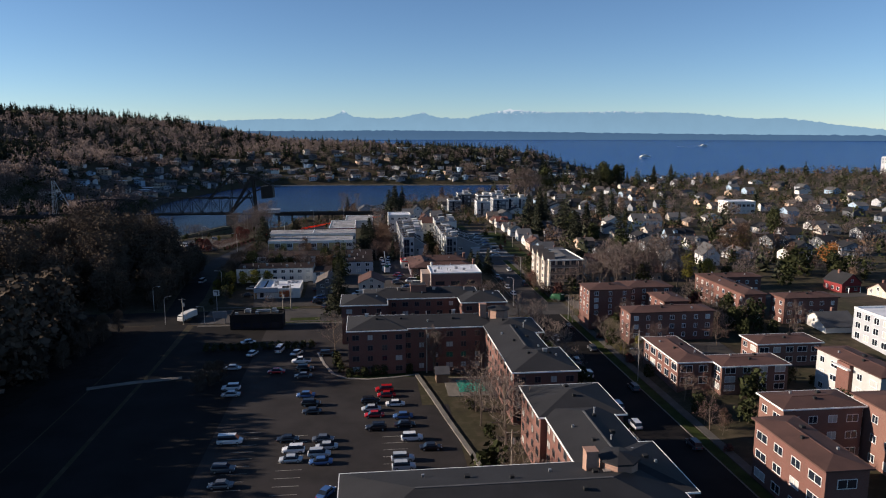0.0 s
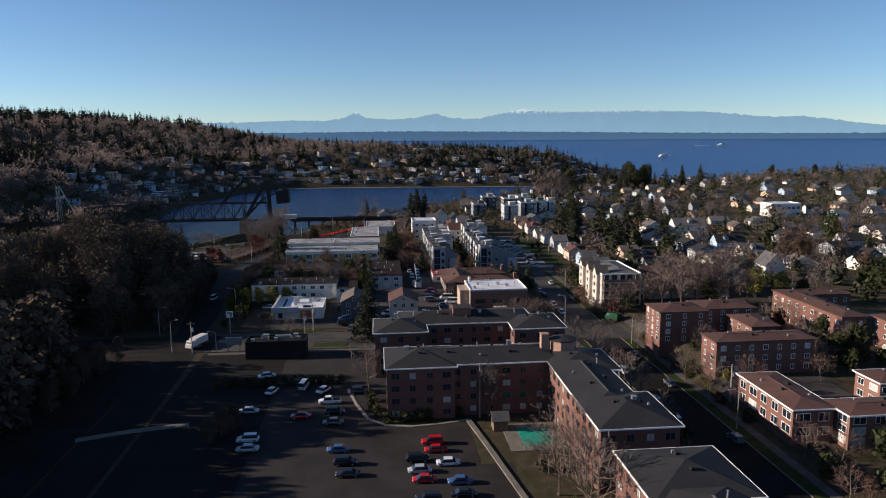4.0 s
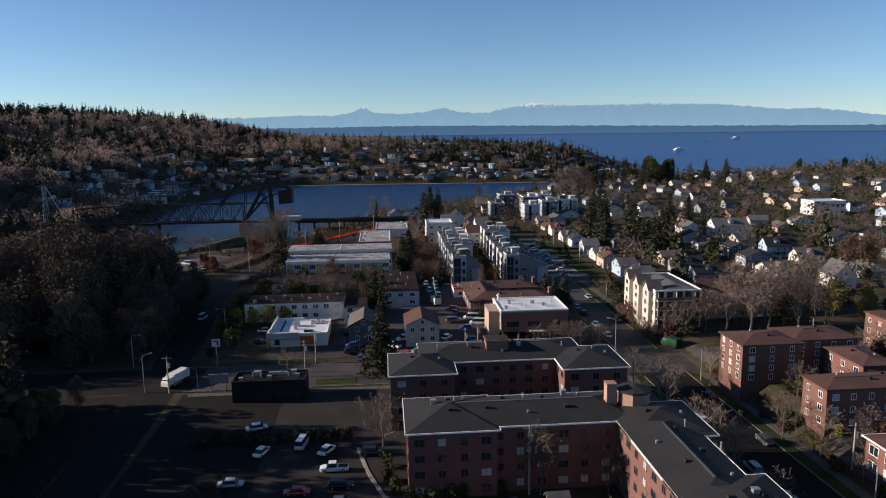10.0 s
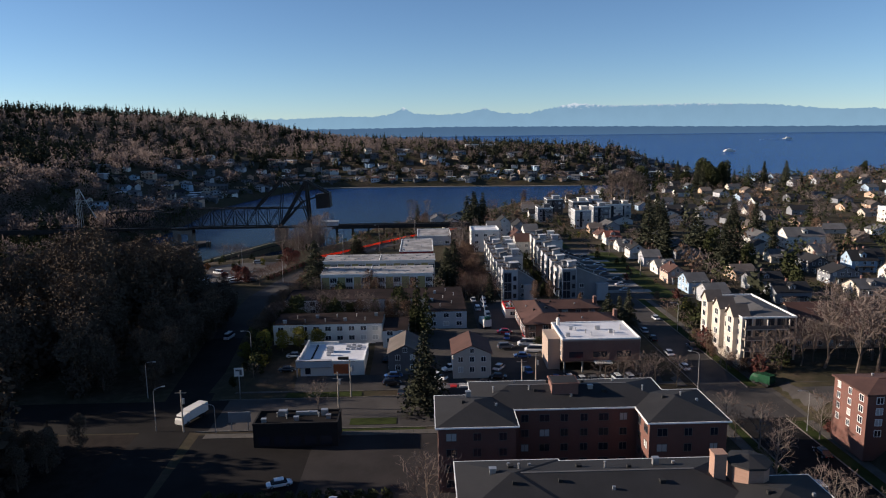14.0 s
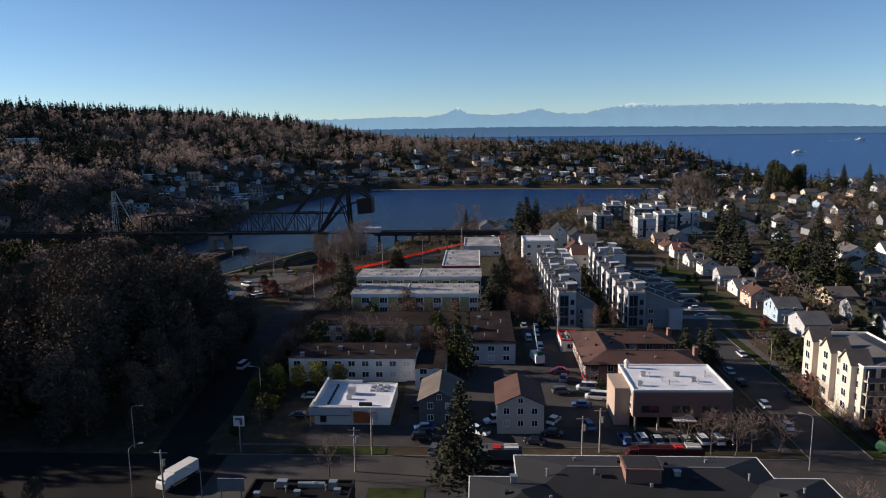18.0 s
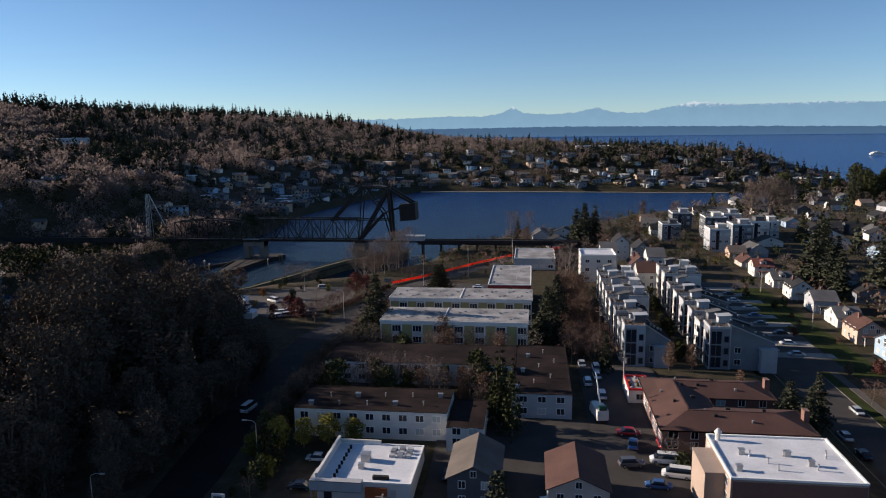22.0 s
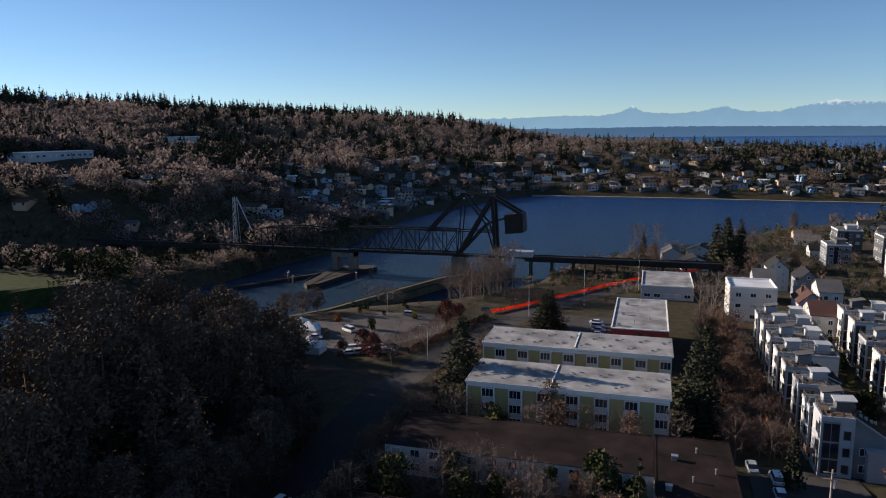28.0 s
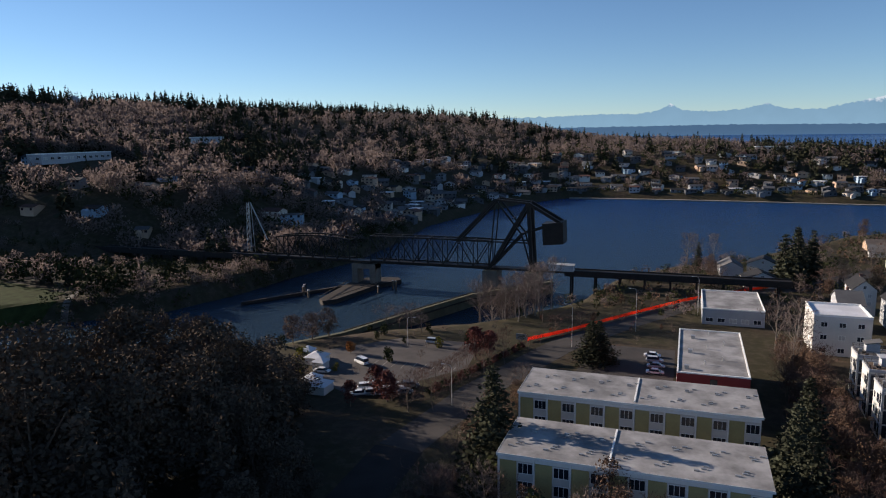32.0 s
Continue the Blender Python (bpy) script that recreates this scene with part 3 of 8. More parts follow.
def brick_block(label, wings, eave, rise, wall, roof, floors, over=0.55, w=1.3, h=1.35, step=3.6, trim="trim", seed=1, name="apartment_building", group="", frame_mat="trim"):
    """A hip-roofed block made of wings that share one eave; each wing is (x0, x1, y0, y1)."""
    ox, oy = wings[0][0], wings[0][2]
    b = thing(name, label, "apartment building", ox, oy, gz((ox + wings[0][1]) / 2, (oy + wings[0][3]) / 2), group=group)
    eave -= b.location.z
    zs = [1.0 + i * (eave - 0.5) / floors for i in range(floors)]
    for k, (x0, x1, y0, y1) in enumerate(wings):
        TAKEN.append((x0, x1, y0, y1))
        x0, x1, y0, y1 = x0 - ox, x1 - ox, y0 - oy, y1 - oy
        d = 0.003 * k
        wl = part("wall", Shape().box(x0 + d, x1 - d, y0 + d, y1 - d, -4.0, eave), M[wall], b)
        part("roof", Shape().hip(x0 - over, x1 + over, y0 - over, y1 + over, eave + 0.22 + d, rise * min(x1 - x0, y1 - y0) / 2 + 0.1), M[roof], b)
        f = Shape()
        e0, e1 = over + 0.04, over - 0.1
        f.box(x0 - e0, x1 + e0, y0 - e0, y0 - e1, eave - 0.02, eave + 0.27 + d).box(x0 - e0, x1 + e0, y1 + e1, y1 + e0, eave - 0.02, eave + 0.27 + d)
        f.box(x0 - e0, x0 - e1, y0 - e1, y1 + e1, eave - 0.02, eave + 0.27 + d).box(x1 + e1, x1 + e0, y0 - e1, y1 + e1, eave - 0.02, eave + 0.27 + d)
        part("fascia", f, M[trim], b)

        # ridge cap and small vents on the slopes
        lw, ld, e = x1 - x0 + 2 * over, y1 - y0 + 2 * over, min(x1 - x0, y1 - y0) / 2 + over
        hr, z0 = rise * min(x1 - x0, y1 - y0) / 2 + 0.1, eave + 0.22 + d
        cx, cy = (x0 + x1) / 2, (y0 + y1) / 2
        run = abs(lw - ld) / 2
        if run > 1:
            part("ridge_cap", Shape().box(cx - run, cx + run, cy - 0.18, cy + 0.18, z0 + hr - 0.05, z0 + hr + 0.05) if lw > ld else
                 Shape().box(cx - 0.18, cx + 0.18, cy - run, cy + run, z0 + hr - 0.05, z0 + hr + 0.05), M["shingle_grey" if roof == "shingle" else roof], b)
        for i in range(int(max(lw, ld) / 5.5)):
            a, q = -max(lw, ld) / 2 + e + (max(lw, ld) - 2 * e) * (i + 0.5) / int(max(lw, ld) / 5.5), e * (0.45 + 0.4 * ((i * 37 % 10) / 10))
            vx, vy = (cx + a, cy + (q - e) * (1 if i % 2 else -1)) if lw > ld else (cx + (q - e) * (1 if i % 2 else -1), cy + a)
            vz, s = z0 + hr * q / e, 0.2 + 0.1 * (i % 3)
            part("roof_vent", Shape().box(vx - s, vx + s, vy - s, vy + s, vz - 0.25, vz + 0.45), M["galv" if i % 3 == 0 else "rubber"], b)

        def free(px, py):
            return not any(a0 + 0.2 < px + ox < a1 - 0.2 and c0 + 0.2 < py + oy < c1 - 0.2 for a0, a1, c0, c1 in wings)
        rnd = random.Random(seed * 31 + k)
        for face, lo, hi, fx in (("-y", x0, x1, y0), ("+y", x0, x1, y1), ("-x", y0, y1, x0), ("+x", y0, y1, x1)):
            if face[0] == "+":
                continue
            n = max(1, int((hi - lo) / step))
            for i in range(n):
                a = lo + (hi - lo) * (i + 0.5) / n
                out = fx + (-1 if face[0] == "-" else 1) * 0.8
                if free(*((a, out) if face[1] == "y" else (out, a))):
                    for z in zs:
                        window(b, face, a, fx, z, w if i % 3 else w * 1.35, h, rnd.choice(("glass", "glass", "glass", "blind")), whole=ox > 60 or oy > 264, frame_mat=frame_mat)
    return b


EAVE = 12.3
# the charcoal-roofed brick courts beside the car park
court_far = brick_block("red-brick apartment court with charcoal hip roof and white eaves",
                        [(-8.1, 5.7, 213.3, 227.7), (-1.0, 36.4, 220.8, 234.9), (29.6, 43.6, 213.3, 228.1)], EAVE, 0.27, "brick", "shingle", 4, seed=2, frame_mat="frame_dark")
court_mid = brick_block("L-shaped red-brick apartment court with charcoal hip roof",
                        [(-5.4, 10.2, 184.3, 199.6), (-3.0, 36.0, 185.7, 199.0), (32.2, 46.5, 178.2, 192.6), (32.2, 44.0, 155.0, 186.0), (32.2, 47.0, 147.2, 163.6)], EAVE, 0.27, "brick", "shingle", 4, seed=3, frame_mat="frame_dark")
court_near = brick_block("red-brick apartment court with charcoal roof beside the car park",
                         [(-4.4, 46.0, 81.8, 103.0), (32.0, 48.2, 122.0, 138.0), (33.3, 45.7, 97.0, 126.0), (33.6, 48.2, 92.5, 109.0)], EAVE, 0.27, "brick", "shingle", 4, seed=4, frame_mat="frame_dark")


def chimney_tower(parent, x, y, z):
    part("chimney", Shape().box(x - 1.1, x + 0.7, y - 0.9, y + 0.9, z - 3, z + 4.6).box(x - 1.2, x + 0.8, y - 1, y + 1, z + 4.6, z + 4.85), M["brick_tan"], parent, "tan brick chimney slab")
    pts = [(x + 4.3 + 2.9 * math.cos(a), y + 2.9 * math.sin(a)) for a in (math.pi * (i + 0.5) / 4 for i in range(8))]
    part("stair_tower", Shape().prism(pts, z - 3, z + 3.2), M["brick_tan"], parent, "eight-sided tan brick stair tower")
    cap = Shape()
    big = [(x + 4.3 + 3.3 * math.cos(a), y + 3.3 * math.sin(a)) for a in (math.pi * (i + 0.5) / 4 for i in range(8))]
    cap.prism(big, z + 3.2, z + 3.5)
    for i in range(8):
        cap.poly([(*big[i], z + 3.5), (*big[(i + 1) % 8], z + 3.5), (x + 4.3, y, z + 4.3)])
    part("tower_roof", cap, M["shingle"], parent)


chimney_tower(court_mid, 32.7 + 5.4, 191.4 - 184.3, EAVE + 0.3)
chimney_tower(court_near, 33.8 + 4.4, 97.7 - 81.8, EAVE + 0.3)
part("stair_tower", Shape().box(22.2, 27.3, 11.2, 15.2, EAVE - 2, EAVE + 3.4).box(22.0, 27.5, 11.0, 15.5, EAVE + 3.4, EAVE + 3.65), M["brick_dark"], court_far, "brown brick stair tower")
part("tower_roof", Shape().box(22.3, 27.2, 11.3, 15.2, EAVE + 3.65, EAVE + 3.72), M["shingle"], court_far)
for court, spots in ((court_far, ((6, 11), (11, 13), (18, 13), (30, 13), (40, 12), (46, 8))), (court_mid, ((5, 9), (9, 10), (22, 10), (30, 11), (47, -5), (49, -14), (47, -28))),
                     (court_near, ((10, 12), (14, 10), (22, 12), (40, 14), (45, 26), (46, 38)))):
    rooftop_bits(court, spots, EAVE + 1.9)

# brown-roofed brick blocks across the street
brick_block("red-brick apartment block with brown hip roof and small windows",
            [(73.4, 87.8, 220.2, 231.0), (87.1, 103.0, 222.4, 233.0)], 13.7, 0.2, "brick", "shingle_brown", 4, w=0.9, h=1.2, trim="shingle_brown", seed=5, over=0.4)
brick_block("red-brick apartment block with brown hip roof and a basement entrance",
            [(78.1, 104.3, 195.8, 203.8)], 12.1, 0.2, "brick", "shingle_brown", 3, w=0.9, h=1.2, trim="shingle_brown", seed=51, over=0.4)
brick_block("low red-brick apartment block with brown hip roof",
            [(93.7, 101.6, 207.2, 220.4)], 12.4, 0.2, "brick", "shingle_brown", 3, w=1.1, h=1.2, trim="shingle_brown", seed=52, over=0.4)
brick_block("red-brick apartment block with brown hip roof among bare trees",
            [(124.7, 146.5, 241.6, 249.5), (124.5, 132.0, 214.2, 249.5), (134.5, 153.1, 207.5, 215.2)], EAVE, 0.2, "brick", "shingle_brown", 3, w=0.9, h=1.2, trim="shingle_brown", seed=6, over=0.4)
brick_block("two-storey red-brick flats with brown roof and white eaves",
            [(77.2, 86.1, 160.8, 182.6)], 8.4, 0.17, "brick", "shingle_brown", 2, w=2.2, h=1.7, step=4.2, seed=7)
brick_block("three-storey brown flats with brown roof and white eaves",
            [(86.6, 104.0, 156.7, 165.0)], 8.4, 0.17, "brick_dark", "shingle_brown", 3, w=1.9, h=1.4, step=3.6, seed=8)
brick_block("brown flats with brown roof and white eaves beside a parking deck",
            [(105.6, 124.1, 173.2, 181.6)], 8.4, 0.17, "brick_dark", "shingle_brown", 2, w=1.9, h=1.4, step=3.6, seed=9)
brick_block("brown flats with brown roof and white eaves",
            [(80.9, 97.7, 122.2, 130.7)], 11.6, 0.17, "brick_dark", "shingle_brown", 3, w=1.7, h=1.4, step=3.6, seed=10)
brick_block("red-brick flats with brown roof and white balcony windows",
            [(72.9, 80.5, 97.7, 118.5)], 11.6, 0.17, "brick", "shingle_brown", 3, w=2.4, h=1.5, step=4.4, trim="shingle_brown", seed=11)
brick_block("brown flats with pale window frames and brown roof",
            [(98.5, 113.5, 100.3, 126.1)], 12.7, 0.17, "brick_dark", "shingle_brown", 3, w=1.5, h=1.5, step=4.0, trim="shingle_brown", seed=12)
pale_flats = brick_block("pale-walled flats with brown roof and brick stair bay",
            [(113.5, 121.4, 137.3, 159.7)], 11.4, 0.17, "blind", "shingle_brown", 3, w=1.6, h=1.4, step=4.0, trim="shingle_brown", seed=13)
part("stair_bay", Shape().box(-1.0, -0.01, 9.0, 13.4, -1.0, 11.3 - pale_flats.location.z), M["brick"], pale_flats, "red brick stair bay")
part("canopy", Shape().box(-2.0, -1.01, 8.4, 14.0, 10.2 - pale_flats.location.z, 10.5 - pale_flats.location.z), M["trim"], pale_flats, "white canopy over the stair bay")


def flat_block(name, label, x0, x1, y0, y1, h, wall, roof, floors, faces=("-y", "-x"), parapet=0.5, step=3.4, w=1.6, hh=1.3, trim="trim", seed=1, category="building", lift=0.0, whole=False):
    """A flat-roofed box with a parapet, a roof skin and windows."""
    base = gz((x0 + x1) / 2, (y0 + y1) / 2)
    h -= float(knoll(np.array((x0 + x1) / 2), np.array((y0 + y1) / 2)))
    b = thing(name, label, category, x0, y0, base)
    TAKEN.append((x0, x1, y0, y1))
    X, Y = x1 - x0, y1 - y0
    part("wall", Shape().box(0, X, 0, Y, -2.2 if not lift else lift, h), M[wall], b)
    part("roof", Shape().box(0.25, X - 0.25, 0.25, Y - 0.25, h, h + 0.06), M[roof], b)
    t = 0.28
    part("parapet", Shape().box(-0.05, X + 0.05, -0.05, t, h, h + parapet).box(-0.05, X + 0.05, Y - t, Y + 0.05, h, h + parapet)
         .box(-0.05, t, t, Y - t, h, h + parapet).box(X - t, X + 0.05, t, Y - t, h, h + parapet), M[trim], b)
    zs = [lift + 1.0 + i * (h - lift - 0.2) / floors for i in range(floors)]
    for face in faces:
        lo, hi, fx = {"-y": (0, X, 0), "+y": (0, X, Y), "-x": (0, Y, 0), "+x": (0, Y, X)}[face]
        window_rows(b, face, lo + 0.4, hi - 0.4, fx, zs, step, w, hh, seed=seed, whole=whole or y0 > 264)
    return b


# white flat-roofed block over open parking
tb = flat_block("office_block", "two-storey pinkish stucco block with white flat roof over open parking", 24.9, 45.1, 268.8, 284.9, 10.7, "stucco", "membrane", 2, ("-x",), 0.35, 3.4, seed=3, lift=2.9)
for i in range(5):
    part("column", Shape().box(0.5 + i * 4.7, 0.9 + i * 4.7, 0.4, 0.8, -0.3, 2.9), M["concrete"], tb)
part("back_wall", Shape().box(0.2, 20.2 - 0.2, 7.5, 16.1 - 0.2, -0.3, 2.9), M["tan"], tb)
tz = 10.7 - tb.location.z
part("stair_tower", Shape().box(-3.2, -0.02, 2.9, 11.9, -0.6, tz - 0.7).box(-3.3, -0.02, 2.8, 12.0, tz - 0.7, tz - 0.45), M["stucco"], tb, "pinkish stucco stair tower")
part("front_facing", Shape().box(0.3, 20.2 - 0.1, -0.05, -0.003, 2.9, tz - 0.35), M["brick_dark"], tb, "dark brown brick upper front")
part("entrance_canopy", Shape().box(8.2, 12.6, -2.2, -0.06, 2.75, 2.95), M["white"], tb, "flat white entrance canopy")
for i in range(3):
    part("front_window", Shape().box(1.8 + i * 6.2, 5.4 + i * 6.2, -0.09, -0.05, 3.9, 5.4), M["glass"], tb)
rooftop_bits(tb, [(2 + 3.1 * i, 3 + (i * 5.3) % 10) for i in range(6)] + [(4 + 3.3 * i, 9 - (i * 3.1) % 6) for i in range(5)], tz + 0.4)
part("roof_dome", Shape().tube(1.5, 14.2, 0.45, tz, tz + 1.5, 8).tube(1.5, 14.2, 0.7, tz + 1.5, tz + 2.2, 10, 0.2), M["white"], tb)

# corner shop with white roof and tall parapet
shop = flat_block("corner_shop", "single-storey white corner shop with a white roof behind tall parapets", -42.8, -26.3, 271.3, 286.2, 5.5, "white", "membrane", 1, (), 0.25, category="shop")
sz = 5.5 - shop.location.z
part("side_parapet", Shape().box(-0.2, 0.3, -0.2, 15.0, sz, sz + 1.5), M["white"], shop, "tall white parapet along one side")
part("back_parapet", Shape().box(0.3, 8.2, 14.7, 15.0, sz, sz + 0.9), M["white"], shop)
part("sign_box", Shape().box(-0.9, 8.2, -1.5, -0.06, sz - 1.1, sz + 0.75).box(-0.9, -0.2, -0.06, 3.2, sz - 1.1, sz + 0.75), M["pale_grey"], shop, "pale sign box that overhangs the shopfront")
part("sign_edge", Shape().box(-0.94, 8.24, -1.54, -1.5, sz + 0.66, sz + 0.78).box(-0.94, 8.24, -1.54, -1.5, sz - 1.13, sz - 1.02), M["frame_dark"], shop)
part("entrance_screen", Shape().box(8.6, 12.4, -0.5, -0.055, 0.1, 2.6), M["orange_brown"], shop, "orange-brown entrance screen")
part("side_window", Shape().box(12.9, 13.9, -0.06, 0, 0.6, 2.2), M["blind"], shop)
part("door", Shape().box(1.2, 2.6, -0.08, -0.055, 0, 2.1), M["glass"], shop)
part("corner_post", Shape().box(-0.8, -0.55, -1.4, -1.15, -0.4, sz - 1.1), M["galv"], shop)
for i in range(8):
    part("roof_vent", Shape().box(2.6, 3.0, 1.2 + i * 1.6, 1.5 + i * 1.6, sz + 0.06, sz + 0.75), M["rubber"], shop)
part("air_unit", Shape().box(6.0, 7.6, 7.4, 9.0, sz, sz + 1.5), M["galv"], shop)
part("air_unit", Shape().box(6.2, 7.2, 4.6, 5.4, sz, sz + 1.1), M["galv"], shop)
part("air_unit", Shape().box(9.6, 12.4, 1.1, 1.8, sz, sz + 0.7), M["rubber"], shop)
for i in range(9):
    cx, cy = 10.8 + (i % 3) * 1.5, 9.6 + (i // 3) * 1.4
    part("roof_duct", Shape().box(cx, cx + 1.0, cy, cy + 0.8, sz + 0.05, sz + 0.55 + 0.2 * (i % 2)), M["galv" if i % 2 else "pale_grey"], shop)


def gable_house(label, x, y, w, d, eave, rise, wall, roof, along="y", rz=0.0, dormer=False, porch=False, chimney=True, name="house", group="", seed=1, floors=2, faces=("-y", "-x"), far=False):
    """A pitched-roof house on a w by d plan, (x, y) at its middle."""
    b = thing(name, label, "house", x, y, rz=rz, group=group)
    eave -= float(knoll(np.array(x), np.array(y)))
    TAKEN.append((x - max(w, d) / 2, x + max(w, d) / 2, y - max(w, d) / 2, y + max(w, d) / 2))
    X, Y = w / 2, d / 2
    body = Shape().box(-X, X, -Y, Y, -1.2, eave)
    body.gable(-X, X, -Y, Y, eave, rise, along)
    part("wall", body, M[wall], b)
    o = 0.4
    k = rise / ((X if along == "y" else Y))
    r = Shape()
    if along == "y":
        r.gable(-X - o, X + o, -Y - o, Y + o, eave - k * o + 0.2, rise + k * o, "y", 0.18)
    else:
        r.gable(-X - o, X + o, -Y - o, Y + o, eave - k * o + 0.2, rise + k * o, "x", 0.18)
    part("roof", r, M[roof], b)
    rnd = random.Random(seed)
    zs = [0.9 + 2.7 * i for i in range(floors)]
    for face in faces:
        lo, hi, fx = {"-y": (-X, X, -Y), "+y": (-X, X, Y), "-x": (-Y, Y, -X), "+x": (-Y, Y, X)}[face]
        window_rows(b, face, lo + 0.5, hi - 0.5, fx, [z for z in zs if z + 1.3 < eave + 0.4], 2.8 if not far else 9.0, 1.1, 1.3, seed=seed + len(face), whole=True)
        if (face[1] == along) and rise > 2:
            window(b, face, 0, fx, eave + 0.3, 0.9, 1.1, whole=True)
    if chimney:
        cx = X * rnd.uniform(-0.4, 0.4)
        part("chimney", Shape().box(cx - 0.4, cx + 0.4, Y * 0.2, Y * 0.2 + 0.8, eave + 0.3, eave + rise + 1.0), M["brick_dark"], b)
    if dormer:
        dm = part("dormer", Shape().box(-1.2, 1.2, -Y * 0.75, 0, eave + 0.2, eave + rise * 0.72).gable(-1.2, 1.2, -Y * 0.75, 0, eave + rise * 0.72, 0.8, "y"), M[wall], b)
        part("dormer_roof", Shape().gable(-1.5, 1.5, -Y * 0.75 - 0.3, 0.2, eave + rise * 0.72 + 0.05, 0.95, "y", 0.14), M[roof], b)
        window(dm, "-y", 0, -Y * 0.75, eave + 0.55, 1.1, rise * 0.5, whole=True)
    if porch:
        part("porch_roof", Shape().box(-X * 0.7, X * 0.7, -Y - 2.0, -Y, 2.6, 2.85), M[roof], b)
        for sx in (-X * 0.6, X * 0.6):
            part("porch_post", Shape().box(sx - 0.1, sx + 0.1, -Y - 1.8, -Y - 1.6, -0.3, 2.6), M["trim"], b)
    return b


gable_house("narrow tan house with a brown gable roof", 1.6, 274.8, 9.8, 12.7, 7.7, 2.2, "cream", "shingle_brown", "y", chimney=False, seed=4)
gable_house("dark-walled narrow house with a grey-brown gable roof", -15.6, 277.2, 8.7, 12.9, 7.5, 2.2, "dark_grey", "shingle_old", "y", chimney=False, seed=5)

# long white flats and the dark-roofed court behind the shop
lw = flat_block("apartment_building", "long two-storey white flats with stained dark roof", -54.1, -22.7, 292.8, 305.7, 9.5, "white", "tar", 2, ("-y", "-x"), 0.12, 3.4, trim="tar", seed=6)
flat_block("annexe", "small white annexe with a dark flat roof", -22.4, -15.2, 289.1, 303.6, 8.2, "white", "tar", 2, ("-y",), 0.12, 3, trim="tar", seed=7)
flat_block("apartment_building", "white flats with a dark mossy flat roof behind bare trees", -56.8, -10.4, 323.4, 339.2, 9.2, "white", "tar", 2, ("-y", "-x"), 0.12, 3.4, trim="tar", seed=8)
dk = flat_block("apartment_building", "pale blue-white flats with a dark mossy flat roof", -10.2, 2.5, 305.7, 340.0, 9.2, "pale_grey", "tar", 2, ("-y", "-x", "+x"), 0.12, 3.4, trim="tar", seed=9)
rooftop_bits(lw, [(3 + 2.9 * i, 2 + (i * 4.7) % 9) for i in range(10)], 9.5 - lw.location.z + 0.3)
rooftop_bits(dk, [(1 + (i * 3.7) % 10, 3 + 3.6 * i) for i in range(8)], 9.2 - dk.location.z + 0.3)


def panel_row(label, x0, x1, y0, y1, h, n):
    """White terrace with yellow panels between window bays and a pale gravel roof."""
    b = thing("terrace", label, "apartment building", x0, y0)
    h -= b.location.z
    TAKEN.append((x0, x1, y0, y1))
    X, Y = x1 - x0, y1 - y0
    part("wall", Shape().box(0, X, 0, Y, -1.2, h), M["white"], b)
    part("roof", Shape().box(-0.3, X + 0.3, -0.6, Y + 0.3, h, h + 0.25), M["gravel_roof"], b)
    part("fascia", Shape().box(-0.34, X + 0.34, -0.64, -0.6, h - 0.15, h + 0.3).box(-0.34, -0.3, -0.6, Y + 0.3, h - 0.15, h + 0.3), M["trim"], b)
    bay = X / n
    for i in range(n):
        part("panel", Shape().box(i * bay + 0.2, i * bay + bay * 0.5, -0.12, 0, h * 0.05, h * 0.9), M["yellow"], b)
        for z in (h * 0.08, h * 0.36, h * 0.66):
            window(b, "-y", i * bay + bay * 0.75, 0, z + 0.6, bay * 0.40, 1.7, bars=2, whole=True)
        part("cornice", Shape().box(i * bay + 0.12, i * bay + bay - 0.12, -0.3, -0.121, h * 0.92, h * 0.97), M["trim"], b)
        part("party_fin", Shape().box(i * bay - 0.12, i * bay + 0.12, -0.5, 0, -0.3, h), M["trim"], b)
        part("roof_ridge", Shape().box(i * bay - 0.15, i * bay + 0.15, 0.4, Y - 0.2, h + 0.25, h + 0.42), M["trim"], b) if i == n // 2 else None
        for j in range(6):
            cx, cy = i * bay + 0.9 + (j * 1.37) % (bay - 1.5), (2.5, 4.2, 8.8, 10.4, 3.4, 9.6)[j]
            part("roof_hatch", Shape().box(cx, cx + 0.8, cy, cy + 0.3, h + 0.25, h + 0.5), M["galv"], b)
    return b


panel_row("white terrace with yellow panels and a worn pale roof", -48.6, -7.3, 350.9, 365.4, 12.1, 7)
panel_row("white terrace with yellow panels and a long pale roof", -51.9, -6.2, 380.2, 394.7, 11.6, 8)
red = flat_block("apartment_building", "dark red flats with a worn white flat roof", -21.5, -6.5, 401.9, 437.6, 11.5, "red_wall", "gravel_roof", 2, ("-x",), 0.3, 3.6, seed=12)
part("window_bay", Shape().box(6.9, 8.4, -0.15, 0, 0.5, 10.6), M["glass"], red)
rooftop_bits(red, [(2 + (i * 3.9) % 11, 3 + 4.1 * i) for i in range(8)], 11.5 + 0.3)
flat_block("office_block", "low grey-blue building with a stained flat roof", -14.6, 4.6, 488.2, 517.0, 5.2, "pale_grey", "gravel_roof", 1, ("-y", "-x"), 0.4, 3.4, w=2.2, seed=13)

# brown-roofed hall with two hip roofs
bc = brick_block("brown-brick apartment court with a low brown hip roof", [(18.7, 46.2, 291.7, 302.9), (18.7, 30.4, 291.7, 319.4), (18.7, 44.2, 308.9, 319.4)], 8.4, 0.3, "brick_dark", "shingle_brown", 2, trim="shingle_brown", seed=14, step=3.8)

